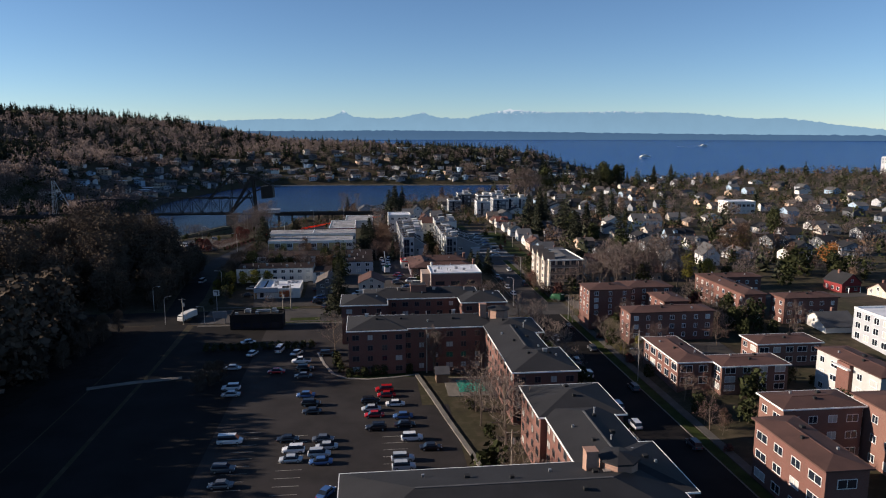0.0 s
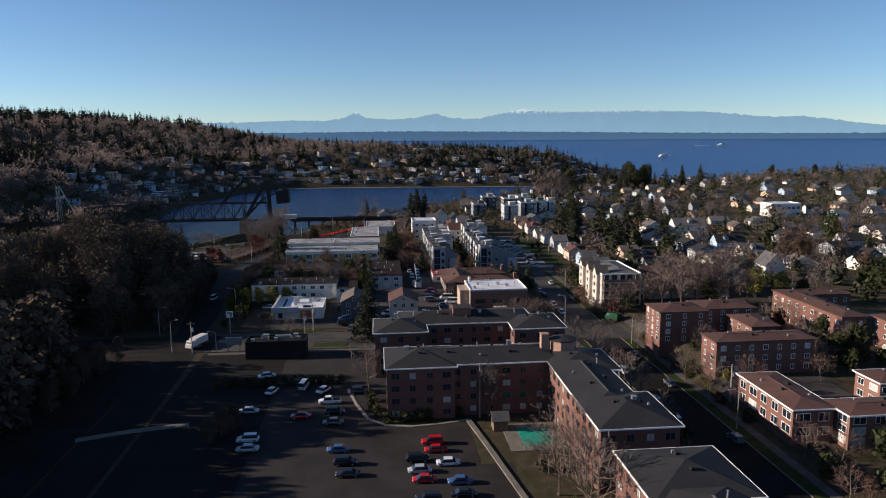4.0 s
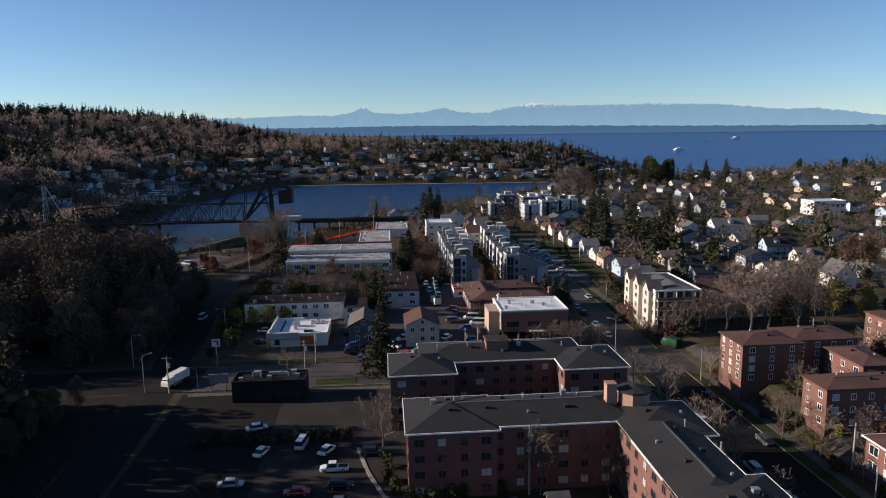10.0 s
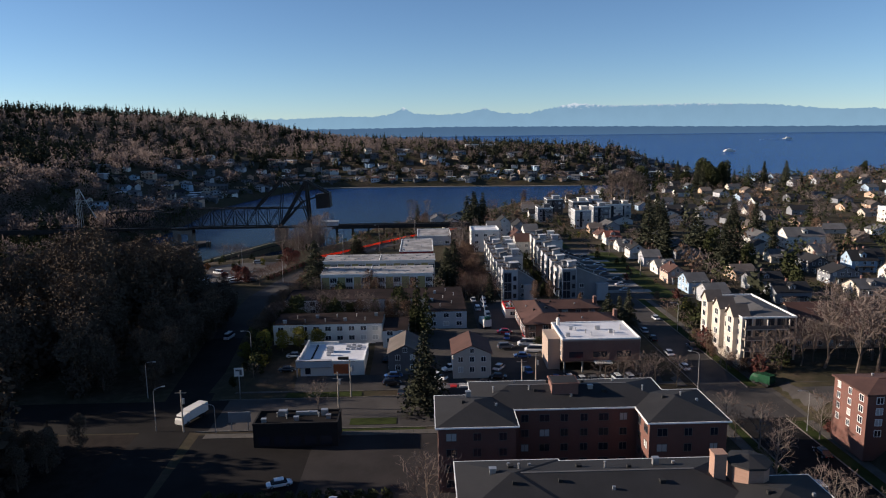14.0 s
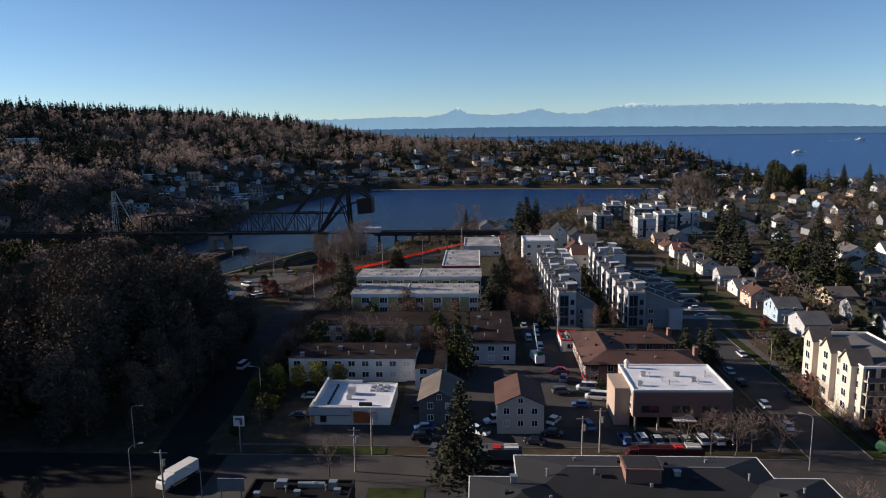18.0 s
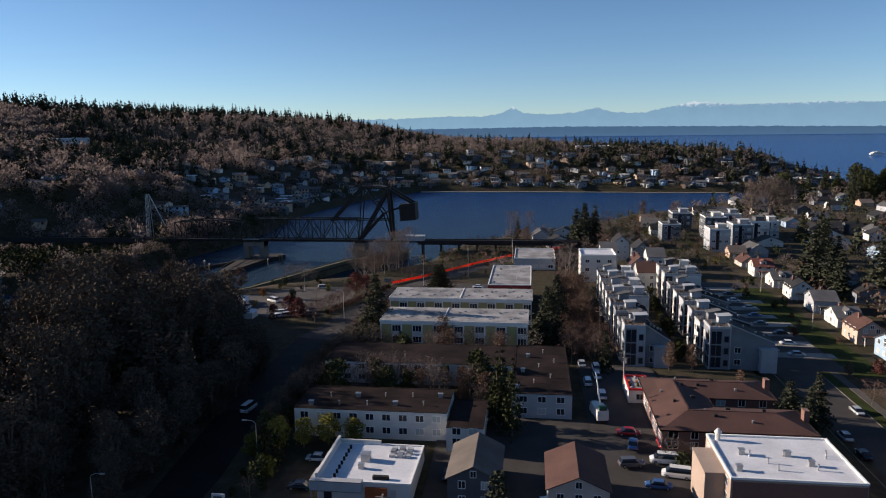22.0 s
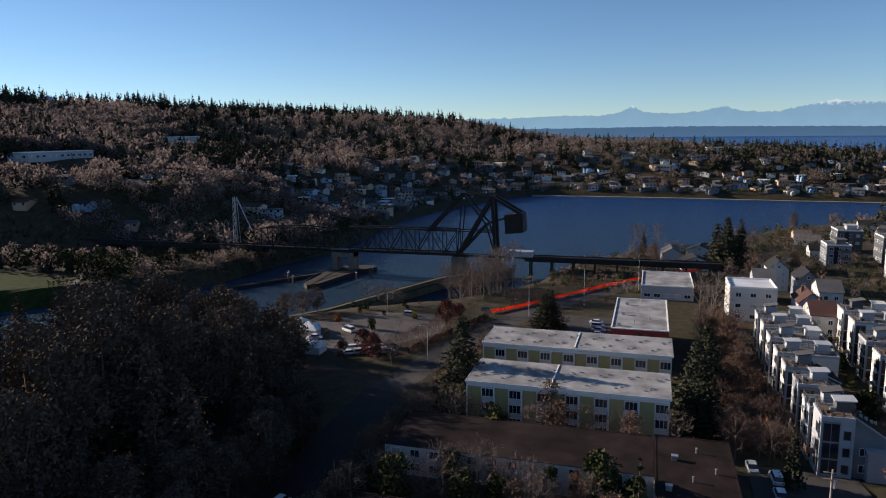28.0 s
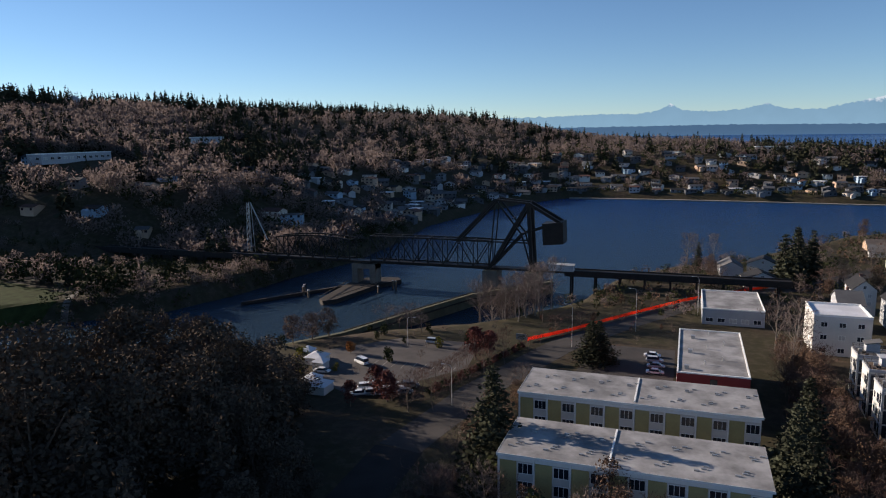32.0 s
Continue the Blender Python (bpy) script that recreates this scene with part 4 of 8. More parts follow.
for cx, cy in ((27.2, 5.5), (25.2, 22.4)):
    part("chimney", Shape().box(cx, cx + 1.0, cy, cy + 1.6, 2.0, 8.4 - bc.location.z + 2.6), M["brick_dark"], bc)

ann = flat_block("annexe", "small white annexe with a red-edged roof deck full of pots", 15.6, 20.6, 316.0, 325.0, 6.9, "white", "gravel_roof", 1, ("-y", "-x"), 0.5, 3, trim="red", seed=77)
AZ = 6.9 - float(knoll(np.array(18.1), np.array(320.5))) + 0.06
for i in range(9):
    px, py = 0.7 + (i * 1.7) % 3.4, 0.8 + (i * 2.3) % 7.2
    part("plant_pot", Shape().tube(px, py, 0.22, AZ, AZ + 0.55, 8, 0.3), M[("blind", "leaf", "orange_brown")[i % 3]], ann)

# white four-storey flats with gables
wap = flat_block("apartment_building", "cream-white four-storey flats with small gables and balconies", 73.7, 88.4, 273.9, 300.0, 14.0, "cream", "gravel_roof", 4, ("-x",), 0.4, 3.6, w=1.5, hh=1.5, seed=15)
wz = 14.0 - wap.location.z
for i in range(3):
    yy = 2.2 + i * 8.6
    part("bay", Shape().box(-1.3, 0.02, yy, yy + 4.6, 0, wz).gable(-1.3, 3.0, yy, yy + 4.6, wz, 2.6, "x"), M["cream"], wap)
    part("bay_roof", Shape().gable(-1.7, 3.2, yy - 0.4, yy + 5.0, wz + 0.05, 2.9, "x", 0.18), M["shingle_old"], wap)
    for z in (0.9, 3.8, 6.7, 9.4):
        window(wap, "-x", yy + 2.3, -1.3, z, 1.8, 1.6)
part("end_wall", Shape().box(3.0, 14.8 - 0.3, -0.06, 0, 0.2, wz - 0.3), M["tan"], wap, "tan recessed end wall")
for z in (0.3, 3.2, 6.1, 9.0):
    part("balcony_slab", Shape().box(0.2, 12, -1.7, -0.06, z - 0.25, z), M["cream"], wap)
    part("balcony_rail", Shape().box(0.2, 12, -1.7, -1.6, z, z + 1.0), M["frame_dark"], wap)
    for x in (1.6, 4.6, 7.6, 10.4, 13):
        window(wap, "-y", x, -0.07 if x > 3 else 0, z + 0.2, 1.9, 2.2, "glass", 1, True, "frame_dark")
for x in (0.2, 6, 11.8):
    part("balcony_post", Shape().box(x, x + 0.25, -1.7, -1.45, 0, wz), M["cream"], wap)
part("roof_hip", Shape().hip(3.4, 14.8 - 0.8, 0.8, 25.2, wz + 0.1, 1.2), M["shingle_grey"], wap, "grey shingled hip roof")
gable_house("tan-roofed hall behind bare trees", 110.9, 293.0, 31.7, 21.1, 6.6, 6.6, "tan", "shingle_brown", "x", chimney=False, seed=16)


def railing(x0, x1, y0, y1, z, sides="wse"):
    """Thin posts and two rails round a roof deck."""
    r = Shape()
    runs = {"s": ((x0, y0), (x1, y0)), "w": ((x0, y0), (x0, y1)), "n": ((x0, y1), (x1, y1)), "e": ((x1, y0), (x1, y1))}
    for side in sides:
        (ax, ay), (bx, by) = runs[side]
        n = max(1, int(math.hypot(bx - ax, by - ay) / 1.3))
        for i in range(n + 1):
            px, py = ax + (bx - ax) * i / n, ay + (by - ay) * i / n
            r.box(px - 0.05, px + 0.05, py - 0.05, py + 0.05, z, z + 1.05)
        for dz in (0.5, 1.0):
            r.beam((ax, ay, z + dz), (bx, by, z + dz), 0.05)
    return r


def shed(x0, x1, y0, y1, z0, za, zb, t=0.0):
    """A block whose top falls from za at x0 to zb at x1, or with t only its roof skin."""
    s = Shape()
    p = [(x0, za - t if t else z0), (x1, zb - t if t else z0), (x1, zb), (x0, za)]
    s.poly([(x, y0, z) for x, z in p]).poly([(x, y1, z) for x, z in reversed(p)])
    for (xa, a), (xb, b) in zip(p, p[1:] + p[:1]):
        s.poly([(xa, y0, a), (xa, y1, a), (xb, y1, b), (xb, y0, b)])
    return s


def townhouse(label, x, y, wall, accent, seed, group, long, decked=False, extra=0.0):
    """A narrow modern townhouse: a glazed corner tower with a roof deck, a stair penthouse with a tilted cap,
    and behind it a rear part under a falling dark roof, or under a second deck."""
    rnd = random.Random(seed)
    b = thing("townhouse", label, "townhouse", x, y, group=group)
    TAKEN.append((x - 1, x + long + 1, y, y + 10))
    h, W, D = 10.9 + extra + rnd.uniform(-0.4, 0.4), 5.0 + rnd.uniform(-0.4, 0.5), 6.6 + rnd.uniform(-0.4, 0.6)
    E = D + rnd.uniform(1.0, 1.9)
    long -= 0 if decked else rnd.uniform(0.2, 3.2)
    part("tower", Shape().box(0, W, 0, D, -0.5, h), M[wall], b)
    part("deck", Shape().box(0.25, W - 0.25, 0.25, D - 0.25, h + 0.004, h + 0.06), M["wood" if seed % 3 == 0 else "concrete_old"], b)
    part("coping", Shape().box(-0.12, W + 0.05, -0.12, 0.25, h - 0.35, h + 0.28).box(-0.12, 0.25, 0.25, D + 0.1, h - 0.35, h + 0.28)
         .box(0.25, W + 0.05, D - 0.15, D + 0.1, h - 0.2, h + 0.28), M["pale_grey"], b)
    part("railing", railing(0.05, W - 0.1, 0.05, D - 0.05, h + 0.28, "swn"), M["frame_dark"], b)
    part("corner_trim", Shape().box(-0.1, 0.16, -0.1, 0.16, -0.3, h - 0.35).box(W - 0.2, W + 0.06, -0.1, -0.003, -0.3, h - 0.35), M["pale_grey"], b)
    part("corner_glazing", Shape().box(0.3, W * 0.56, -0.06, -0.004, 0.6, h - 0.9).box(-0.06, -0.004, 0.3, 1.7, 0.6, h - 0.9), M["glass"], b, "dark full-height corner glazing")
    bars = Shape()
    for z in (3.3, 6.5, h - 1.0):
        bars.box(0.25, W * 0.58, -0.1, -0.002, z, z + 0.35).box(-0.1, -0.002, 0.25, 1.75, z, z + 0.35)
    for mx in (0.28, W * 0.3, W * 0.56):
        bars.box(mx, mx + 0.1, -0.09, -0.002, 0.5, h - 0.8)
    part("glazing_grid", bars, M["pale_grey" if seed % 2 else "grey"], b)
    q = [(W - 2.3, D - 3.2), (W + 0.6, D - 3.2), (W + 0.6, D - 0.6), (W - 2.3, D - 0.6)]
    part("stair_penthouse", Shape().prism(q, h - 0.2, h + 2.1), M["pale_grey" if seed % 3 else accent], b)
    part("penthouse_cap", shed(W - 2.7, W + 1.0, D - 3.6, D - 0.3, 0, h + 2.15, h + (2.9 if seed % 2 else 2.4), 0.22), M["shingle_grey" if seed % 2 else "pale_grey"], b)
    if decked:
        part("rear_block", Shape().box(W, long, 0.8, E, -0.5, h - 0.5), M[accent if seed % 3 == 0 else wall], b)
        part("rear_deck", Shape().box(W + 0.25, long - 0.25, 1.05, E - 0.25, h - 0.496, h - 0.44), M["concrete_old"], b)
        part("rear_coping", Shape().box(W, long + 0.1, 0.7, 1.05, h - 0.8, h - 0.2).box(long - 0.25, long + 0.1, 1.05, E + 0.1, h - 0.8, h - 0.2).box(W, long - 0.25, E - 0.25, E + 0.1, h - 0.8, h - 0.2), M["pale_grey"], b)
        part("rear_railing", railing(W + 0.8, long - 0.1, 0.9, E - 0.1, h - 0.2, "sen"), M["frame_dark"], b)
        part("rear_penthouse", Shape().box(long - 4.4, long - 1.6, 3.2, E - 1.6, h - 0.45, h + 1.8).box(long - 4.8, long - 1.2, 2.8, E - 1.2, h + 1.8, h + 2.0), M["white" if seed % 2 else "pale_grey"], b)
    else:
        za, zb = h + rnd.uniform(0.2, 1.2), h - rnd.uniform(2.8, 4.2)
        part("rear_block", shed(W, long - 0.4, 1.2, E, -0.5, za - 0.3, zb - 0.1), M["board_shade" if seed % 4 else "grey"], b)
        part("rear_roof", shed(W - 0.2, long, 0.8, E + 0.4, 0, za, zb, 0.26), M["shingle" if seed % 3 else "tar"], b, "dark falling shingle roof")
        fascia = shed(W - 0.2, long + 0.05, 0.72, 0.797, 0, za + 0.02, zb + 0.02, 0.34)
        part("fascia", fascia, M["pale_grey"], b)
        vents = Shape()
        for i in range(4):
            vx = W + 1.6 + i * (long - W - 3) / 3.4
            vz = za + (zb - za) * (vx - W + 0.2) / (long - W + 0.2)
            vy = rnd.uniform(2.2, E - 1.2)
            vents.box(vx, vx + 0.45, vy, vy + 0.45, vz - 0.3, vz + 0.35)
        part("roof_vents", vents, M["galv"], b)
        part("lower_wing", Shape().box(long - 4.2, long - 0.2, -0.6, 1.196, -0.5, 5.6).box(long - 4.5, long + 0.1, -0.9, 1.196, 5.6, 5.85), M["white" if seed % 2 else "pale_grey"], b)
    part("side_deck", Shape().box(-1.6, -0.004, 2.6, 4.8, 3.0, 3.2).box(-1.6, -1.54, 2.6, 4.8, 3.2, 4.2), M["wood"], b)
    for z in (1.0, 4.2, 7.4):
        window(b, "-y", W * 0.8, 0, z, 1.0, 1.5, "glass", 0, True, "dark_grey")
        window(b, "-x", D * 0.42, 0, z, 1.4, 1.7, "glass", 0, True, "dark_grey")
        window(b, "-x", D * 0.8, 0, z, 1.2, 1.5, "glass" if seed % 2 else "blind", 0, True, "trim")
        if z < 7 or decked:
            window(b, "-y", W + 2.2, 0.8 if decked else 1.2, z, 1.5, 1.4, "glass", 1, True, "trim")
    for i in range(3):
        cx, cy = rnd.uniform(0.7, 2.4), 0.7 + i * 1.3
        part(("deck_chair", "planter", "deck_table")[i], Shape().box(cx, cx + 0.8, cy, cy + 0.7, h + 0.06, h + 0.5 + 0.3 * (i == 2)), M[("wood", "rubber", "galv")[i]], b)
    return b


WALLS = [("pale_grey", "dark_grey"), ("white", "dark_grey"), ("grey", "pale_grey"), ("white", "grey"), ("pale_grey", "dark_grey")]
for i, y in enumerate((344.8, 354.8, 366.7, 380.5, 392.6, 404.6, 416.6, 428.6)):
    wl, ac = WALLS[i % 5] if i < 4 else ("white", ("pale_grey", "dark_grey")[i % 2])
    townhouse("white townhouse with railed roof decks" if i > 3 else "modern grey townhouse with a roof deck and dark falling roof", 18.2 + i * 0.1, y, wl, ac, i, "townhouses in two rows", 13.6, i > 3)
for i, y in enumerate((345.0, 357.3, 368.9, 382.4, 394.8, 407.7, 420.6, 433.6)):
    wl, ac = WALLS[(i + 2) % 5]
    townhouse("tall white townhouse with railed roof decks" if i > 5 else "modern grey townhouse with a glazed corner and dark falling roof", 39.8 + i * 0.35, y, wl if i < 6 else "white", ac, i + 20, "townhouses in two rows", 13.0 if i > 5 else 18.0, i > 5, 1.4 if i > 5 else 0.0)
flat_block("apartment_building", "white three-storey cube house with roof terraces", 14.6, 29.4, 463.0, 479.0, 11.4, "white", "membrane", 3, ("-y", "-x"), 0.6, 3.6, seed=21)
for i, (x, y) in enumerate(((39.0, 446.5), (38.4, 462.5), (48.2, 481.0), (45.0, 501.0), (29.5, 497.0), (38.0, 521.0))):
    gable_house("white gabled house with a pitched roof behind the townhouses", x, y, 7.4, 12.4, 9.0, 3.2, ("white", "pale_grey", "white", "grey", "pale_grey", "white")[i],
                ("shingle_brown", "shingle_brown", "shingle_grey", "shingle", "shingle_grey", "shingle")[i], "xy"[i % 2], seed=30 + i, floors=3)
for i, (x, y, s, h) in enumerate(((66, 412, 8, 9.6), (78, 424, 8, 10), (88, 438, 9, 9.4), (72, 446, 9, 10.4), (84, 462, 8, 10), (52, 438, 8, 8), (98, 450, 7, 8), (62, 468, 9, 9.6))):
    k = 1.32
    fl = flat_block("apartment_building", "white and grey modern flats with roof terraces", x * k, (x + s) * k, y * k, (y + s + 2) * k, h * k * 0.92, ("pale_grey", "grey", "white", "dark_grey")[i % 4], "concrete_old", 3, ("-y", "-x"), 0.6, 3.2, seed=40 + i)
    X, Y, top = s * k, (s + 2) * k, h * k * 0.92 - float(knoll(np.array((x + s / 2) * k), np.array((y + s / 2 + 1) * k)))
    part("penthouse", Shape().box(X * 0.45, X * 0.85, Y * 0.3, Y * 0.7, top, top + 2.4).box(X * 0.4, X * 0.9, Y * 0.25, Y * 0.75, top + 2.4, top + 2.6), M[("white", "pale_grey", "dark_grey")[i % 3]], fl)
    part("railing", railing(0.3, X - 0.3, 0.3, Y - 0.3, top + 0.6, "sw"), M["frame_dark"], fl)
    for j in range(2):
        part("balcony", Shape().box(X * 0.55, X * 0.95, -1.3, -0.06, 3.4 + j * 3.4, 3.6 + j * 3.4).box(X * 0.55, X * 0.95, -1.3, -1.2, 3.6 + j * 3.4, 4.5 + j * 3.4), M["dark_grey" if i % 2 else "pale_grey"], fl)
    part("stair_glazing", Shape().box(X * 0.3, X * 0.46, -0.09, -0.006, 1.0, top - 0.6), M["glass"], fl)


# ---- trees ----
def scraps(rng, centres, size, flat=0.0):
    """Small leaf clumps, one quad each, turned at random; flat pulls them towards level."""
    n = len(centres)
    a = rng.normal(size=(n, 3))
    a[:, 2] *= 1 - flat
    a /= np.linalg.norm(a, axis=1)[:, None]
    b = np.cross(a, rng.normal(size=(n, 3)))
    b /= np.linalg.norm(b, axis=1)[:, None]
    s = np.broadcast_to(size, (n,))[:, None] * rng.uniform(0.6, 1.3, (n, 1))
    c = np.asarray(centres)
    v = np.stack([c - a * s, c + b * s * 0.7, c + a * s, c - b * s * 0.7], 1).reshape(-1, 3)
    return v, np.arange(4 * n).reshape(n, 4)


def bare_tree_meshes(seed, h, wide, bark, twig, rise=0.8, limbs=17, twigs=3):
    """A leafless tree: a leader with limbs that shorten upwards, branches, and a haze of fine twigs."""
    rng = np.random.default_rng(seed)
    wood, tips = Shape(), []
    bend = rng.normal(size=(7, 2)) * h * 0.012
    spine = np.array([[*bend[:i + 1].sum(0), h * 0.93 * i / 6] for i in range(7)])
    for i in range(6):
        wood.beam(spine[i], spine[i + 1], h * 0.016 * (1 - i / 6.5), h * 0.016 * (1 - (i + 1) / 6.5), 5)

    def side(d, lift):
        v = rng.normal(size=3)
        v -= d * v.dot(d)
        v /= np.linalg.norm(v)
        v = d * 0.75 + v * rng.uniform(0.55, 1.0) + np.array([0, 0, lift])
        return v / np.linalg.norm(v)

    turn = rng.uniform(0, 6.28)
    for i in range(limbs):
        f = 0.2 + 0.76 * (i + rng.random()) / limbs
        p = np.array([np.interp(f * 0.93, spine[:, 2] / h, spine[:, k]) for k in range(3)])
        turn += 2.4
        L = h * wide * (0.25 + math.sin(math.pi * min(1, f + 0.08)) ** 0.8) * rng.uniform(0.75, 1.1)
        d = np.array([math.cos(turn), math.sin(turn), rise * rng.uniform(0.6, 1.3)])
        d /= np.linalg.norm(d)
        q = p + d * L
        wood.beam(p, q, h * 0.0062 * (1.25 - f), h * 0.002, 3)
        for _ in range(6):
            g = rng.uniform(0.3, 1.0)
            d1 = side(d, 0.25)
            p1, q1 = p + d * L * g, p + d * L * g + d1 * L * 0.45 * rng.uniform(0.6, 1.2)
            tips.append((p1, q1, h * 0.0026))
            for _ in range(twigs):
                d2 = side(d1, 0.2)
                p2 = p1 + (q1 - p1) * rng.uniform(0.25, 1)
                q2 = p2 + d2 * L * 0.24 * rng.uniform(0.6, 1.3)
                tips.append((p2, q2, h * 0.0024))
                for _ in range(1):
                    p3 = p2 + (q2 - p2) * rng.uniform(0.3, 1)
                    tips.append((p3, p3 + side(d2, 0.15) * L * 0.15 * rng.uniform(0.6, 1.3), h * 0.0023))
    P, E = np.array([t[0] for t in tips]), np.array([t[1] for t in tips])
    flat = np.cross(E - P, rng.normal(size=P.shape))
    flat /= np.linalg.norm(flat, axis=1)[:, None] + 1e-9
    w = np.array([t[2] for t in tips])[:, None]
    v = np.stack([P - flat * w, P + flat * w, E + flat * w * 0.6, E - flat * w * 0.6], 1).reshape(-1, 3)
    return wood.mesh("trunk", M[bark]), soup("crown", v, np.arange(len(v)).reshape(-1, 4), M[twig])


def conifer_meshes(seed, h, r, mat="needle", tiers=17, leaf=0.28):
    rng = np.random.default_rng(seed)
    cs, ss = [], []
    for i in range(tiers):
        f = (i + rng.random()) / tiers
        z = h * (0.08 + 0.92 * f)
        R = r * (1 - f) ** 0.85 * rng.uniform(0.75, 1.15) + 0.15
        for j in range(int(5 + 9 * (1 - f))):
            a = rng.uniform(0, 2 * math.pi)
            L = R * rng.uniform(0.65, 1.1)
            for k in np.arange(0.25, 1.01, 0.25):
                cs.append((L * k * math.cos(a) + rng.normal() * 0.12, L * k * math.sin(a) + rng.normal() * 0.12, z - L * k * k * 0.35))
                ss.append(leaf * (1 + 0.9 * (1 - f)))
    v, f = scraps(rng, np.array(cs), np.array(ss), 0.5)
    return Shape().beam((0, 0, -0.3), (0, 0, h * 0.95), r * 0.09, 0.03, 7).mesh("trunk", M["bark"]), soup("crown", v, f, M[mat])


def leafy_meshes(seed, h, r, mat, n=2200, base=0.25, size=0.34, bark="bark"):
    rng = np.random.default_rng(seed)
    lobes = []
    for i in range(16):
        a, f = rng.uniform(0, 2 * math.pi), rng.random()
        q = math.sin(math.pi * (0.12 + 0.8 * f))
        lobes.append((r * 0.62 * q * math.cos(a) * rng.uniform(0.4, 1), r * 0.62 * q * math.sin(a) * rng.uniform(0.4, 1), h * (base + (0.92 - base) * f), r * rng.uniform(0.28, 0.46)))
    L = np.array(lobes)
    k = rng.integers(0, len(L), n)
    d = rng.normal(size=(n, 3))
    d /= np.linalg.norm(d, axis=1)[:, None]
    c = L[k, :3] + d * (L[k, 3] * rng.uniform(0.55, 1.08, n))[:, None]
    v, f = scraps(rng, c, size * np.ones(n))
    wood = Shape().beam((0, 0, -0.3), (0, 0, h * 0.5), h * 0.022, h * 0.014, 6)
    for x, y, z, _ in lobes[:9]:
        wood.beam((0, 0, h * rng.uniform(0.2, 0.45)), (x, y, z), h * 0.010, h * 0.003, 4)
    return wood.mesh("trunk", M[bark]), soup("crown", v, f, M[mat])


KINDS = {
    "bare": [bare_tree_meshes(s, 10, 0.34, "bark", "twig") for s in (1, 2, 3)],
    "pale": [bare_tree_meshes(s, 10, 0.26, "bark_pale", "twig", 1.1) for s in (4, 5)],
    "poplar": [bare_tree_meshes(s, 10, 0.26, "bark", "twig", 2.2, 24, 4) for s in (6, 7)],
    "redtwig": [bare_tree_meshes(8, 10, 0.38, "bark", "twig_red")],
    "conifer": [conifer_meshes(s, 10, r, "needle", 34, 0.19) for s, r in ((11, 2.3), (12, 1.9), (13, 2.7))],
    "spruce": [conifer_meshes(s, 10, 2.9, "needle", 86, 0.13) for s in (61, 62)],
    "cedar": [conifer_meshes(s, 10, r, "leaf", 20, 0.2) for s, r in ((14, 3.0), (15, 2.5))],
    "evergreen": [leafy_meshes(s, 10, 4.2, "leaf", 1700) for s in (21, 22, 23)],
    "grove": [leafy_meshes(s, 10, r, "leaf_dark", 5600, 0.12, 0.13) for s, r in ((41, 3.6), (42, 4.2), (43, 3.2))],
    "grove_back": [leafy_meshes(s, 10, r, "leaf_dark", 2200, 0.12, 0.22) for s, r in ((51, 3.6), (52, 4.2))],
    "screen": [leafy_meshes(s, 10, 4.4, "leaf_dark", 900, 0.08, 0.42) for s in (46, 47)],
    "grove_cedar": [conifer_meshes(s, 10, 2.6, "leaf_dark", 34, 0.17) for s in (44, 45)],
    "brown": [leafy_meshes(s, 10, 4.0, "leaf_brown", 2000, size=0.19) for s in (24, 25)],
    "orange": [leafy_meshes(26, 10, 4.6, "leaf_orange", 2000, size=0.28)],
    "yellow": [leafy_meshes(27, 10, 4.0, "leaf_yellow", 1500, size=0.28)],
    "red": [leafy_meshes(28, 10, 4.4, "leaf_red", 1500, size=0.28)],
    "shrub": [leafy_meshes(s, 2.2, 1.5, "leaf", 280, 0.1, 0.19) for s in (31, 32)],
    "shrub_yellow": [leafy_meshes(33, 2.2, 1.6, "leaf_yellow", 280, 0.1, 0.19)],
    "shrub_red": [leafy_meshes(34, 2.2, 1.5, "leaf_red", 280, 0.1, 0.19)],
}
WORDS = {
    "bare": ("bare_tree", "bare winter tree with fine brown twigs", "tree"), "pale": ("birch", "bare tree with pale bark and upright limbs", "tree"),
    "poplar": ("poplar", "tall bare poplar with upswept twigs", "tree"), "redtwig": ("cherry_tree", "bare tree with reddish twigs", "tree"),
    "conifer": ("conifer", "dark green pointed conifer", "tree"), "spruce": ("conifer", "tall dense dark green spruce", "tree"), "cedar": ("conifer", "broad dark green cedar with drooping boughs", "tree"),
    "evergreen": ("evergreen_tree", "large dark evergreen tree with uneven crown", "tree"), "grove": ("grove_tree", "tall dark evergreen tree in the shaded grove", "tree"), "grove_back": ("grove_tree", "tall dark evergreen tree in the shaded grove", "tree"), "screen": ("screen_tree", "tall broad evergreen tree beside the car park", "tree"), "grove_cedar": ("conifer", "tall dark cedar in the shaded grove", "tree"),
    "brown": ("beech", "tree with dry brown autumn leaves", "tree"),
    "orange": ("maple", "round tree with bright orange autumn leaves", "tree"), "yellow": ("tree", "tree with yellowing autumn leaves", "tree"),
    "red": ("maple", "small maple with dark red leaves", "tree"), "shrub": ("shrub", "dark green rounded garden shrub", "shrub"),
    "shrub_yellow": ("shrub", "yellow-green rounded garden shrub", "shrub"), "shrub_red": ("shrub", "dark red rounded garden shrub", "shrub"),
}
_rt = random.Random(77)


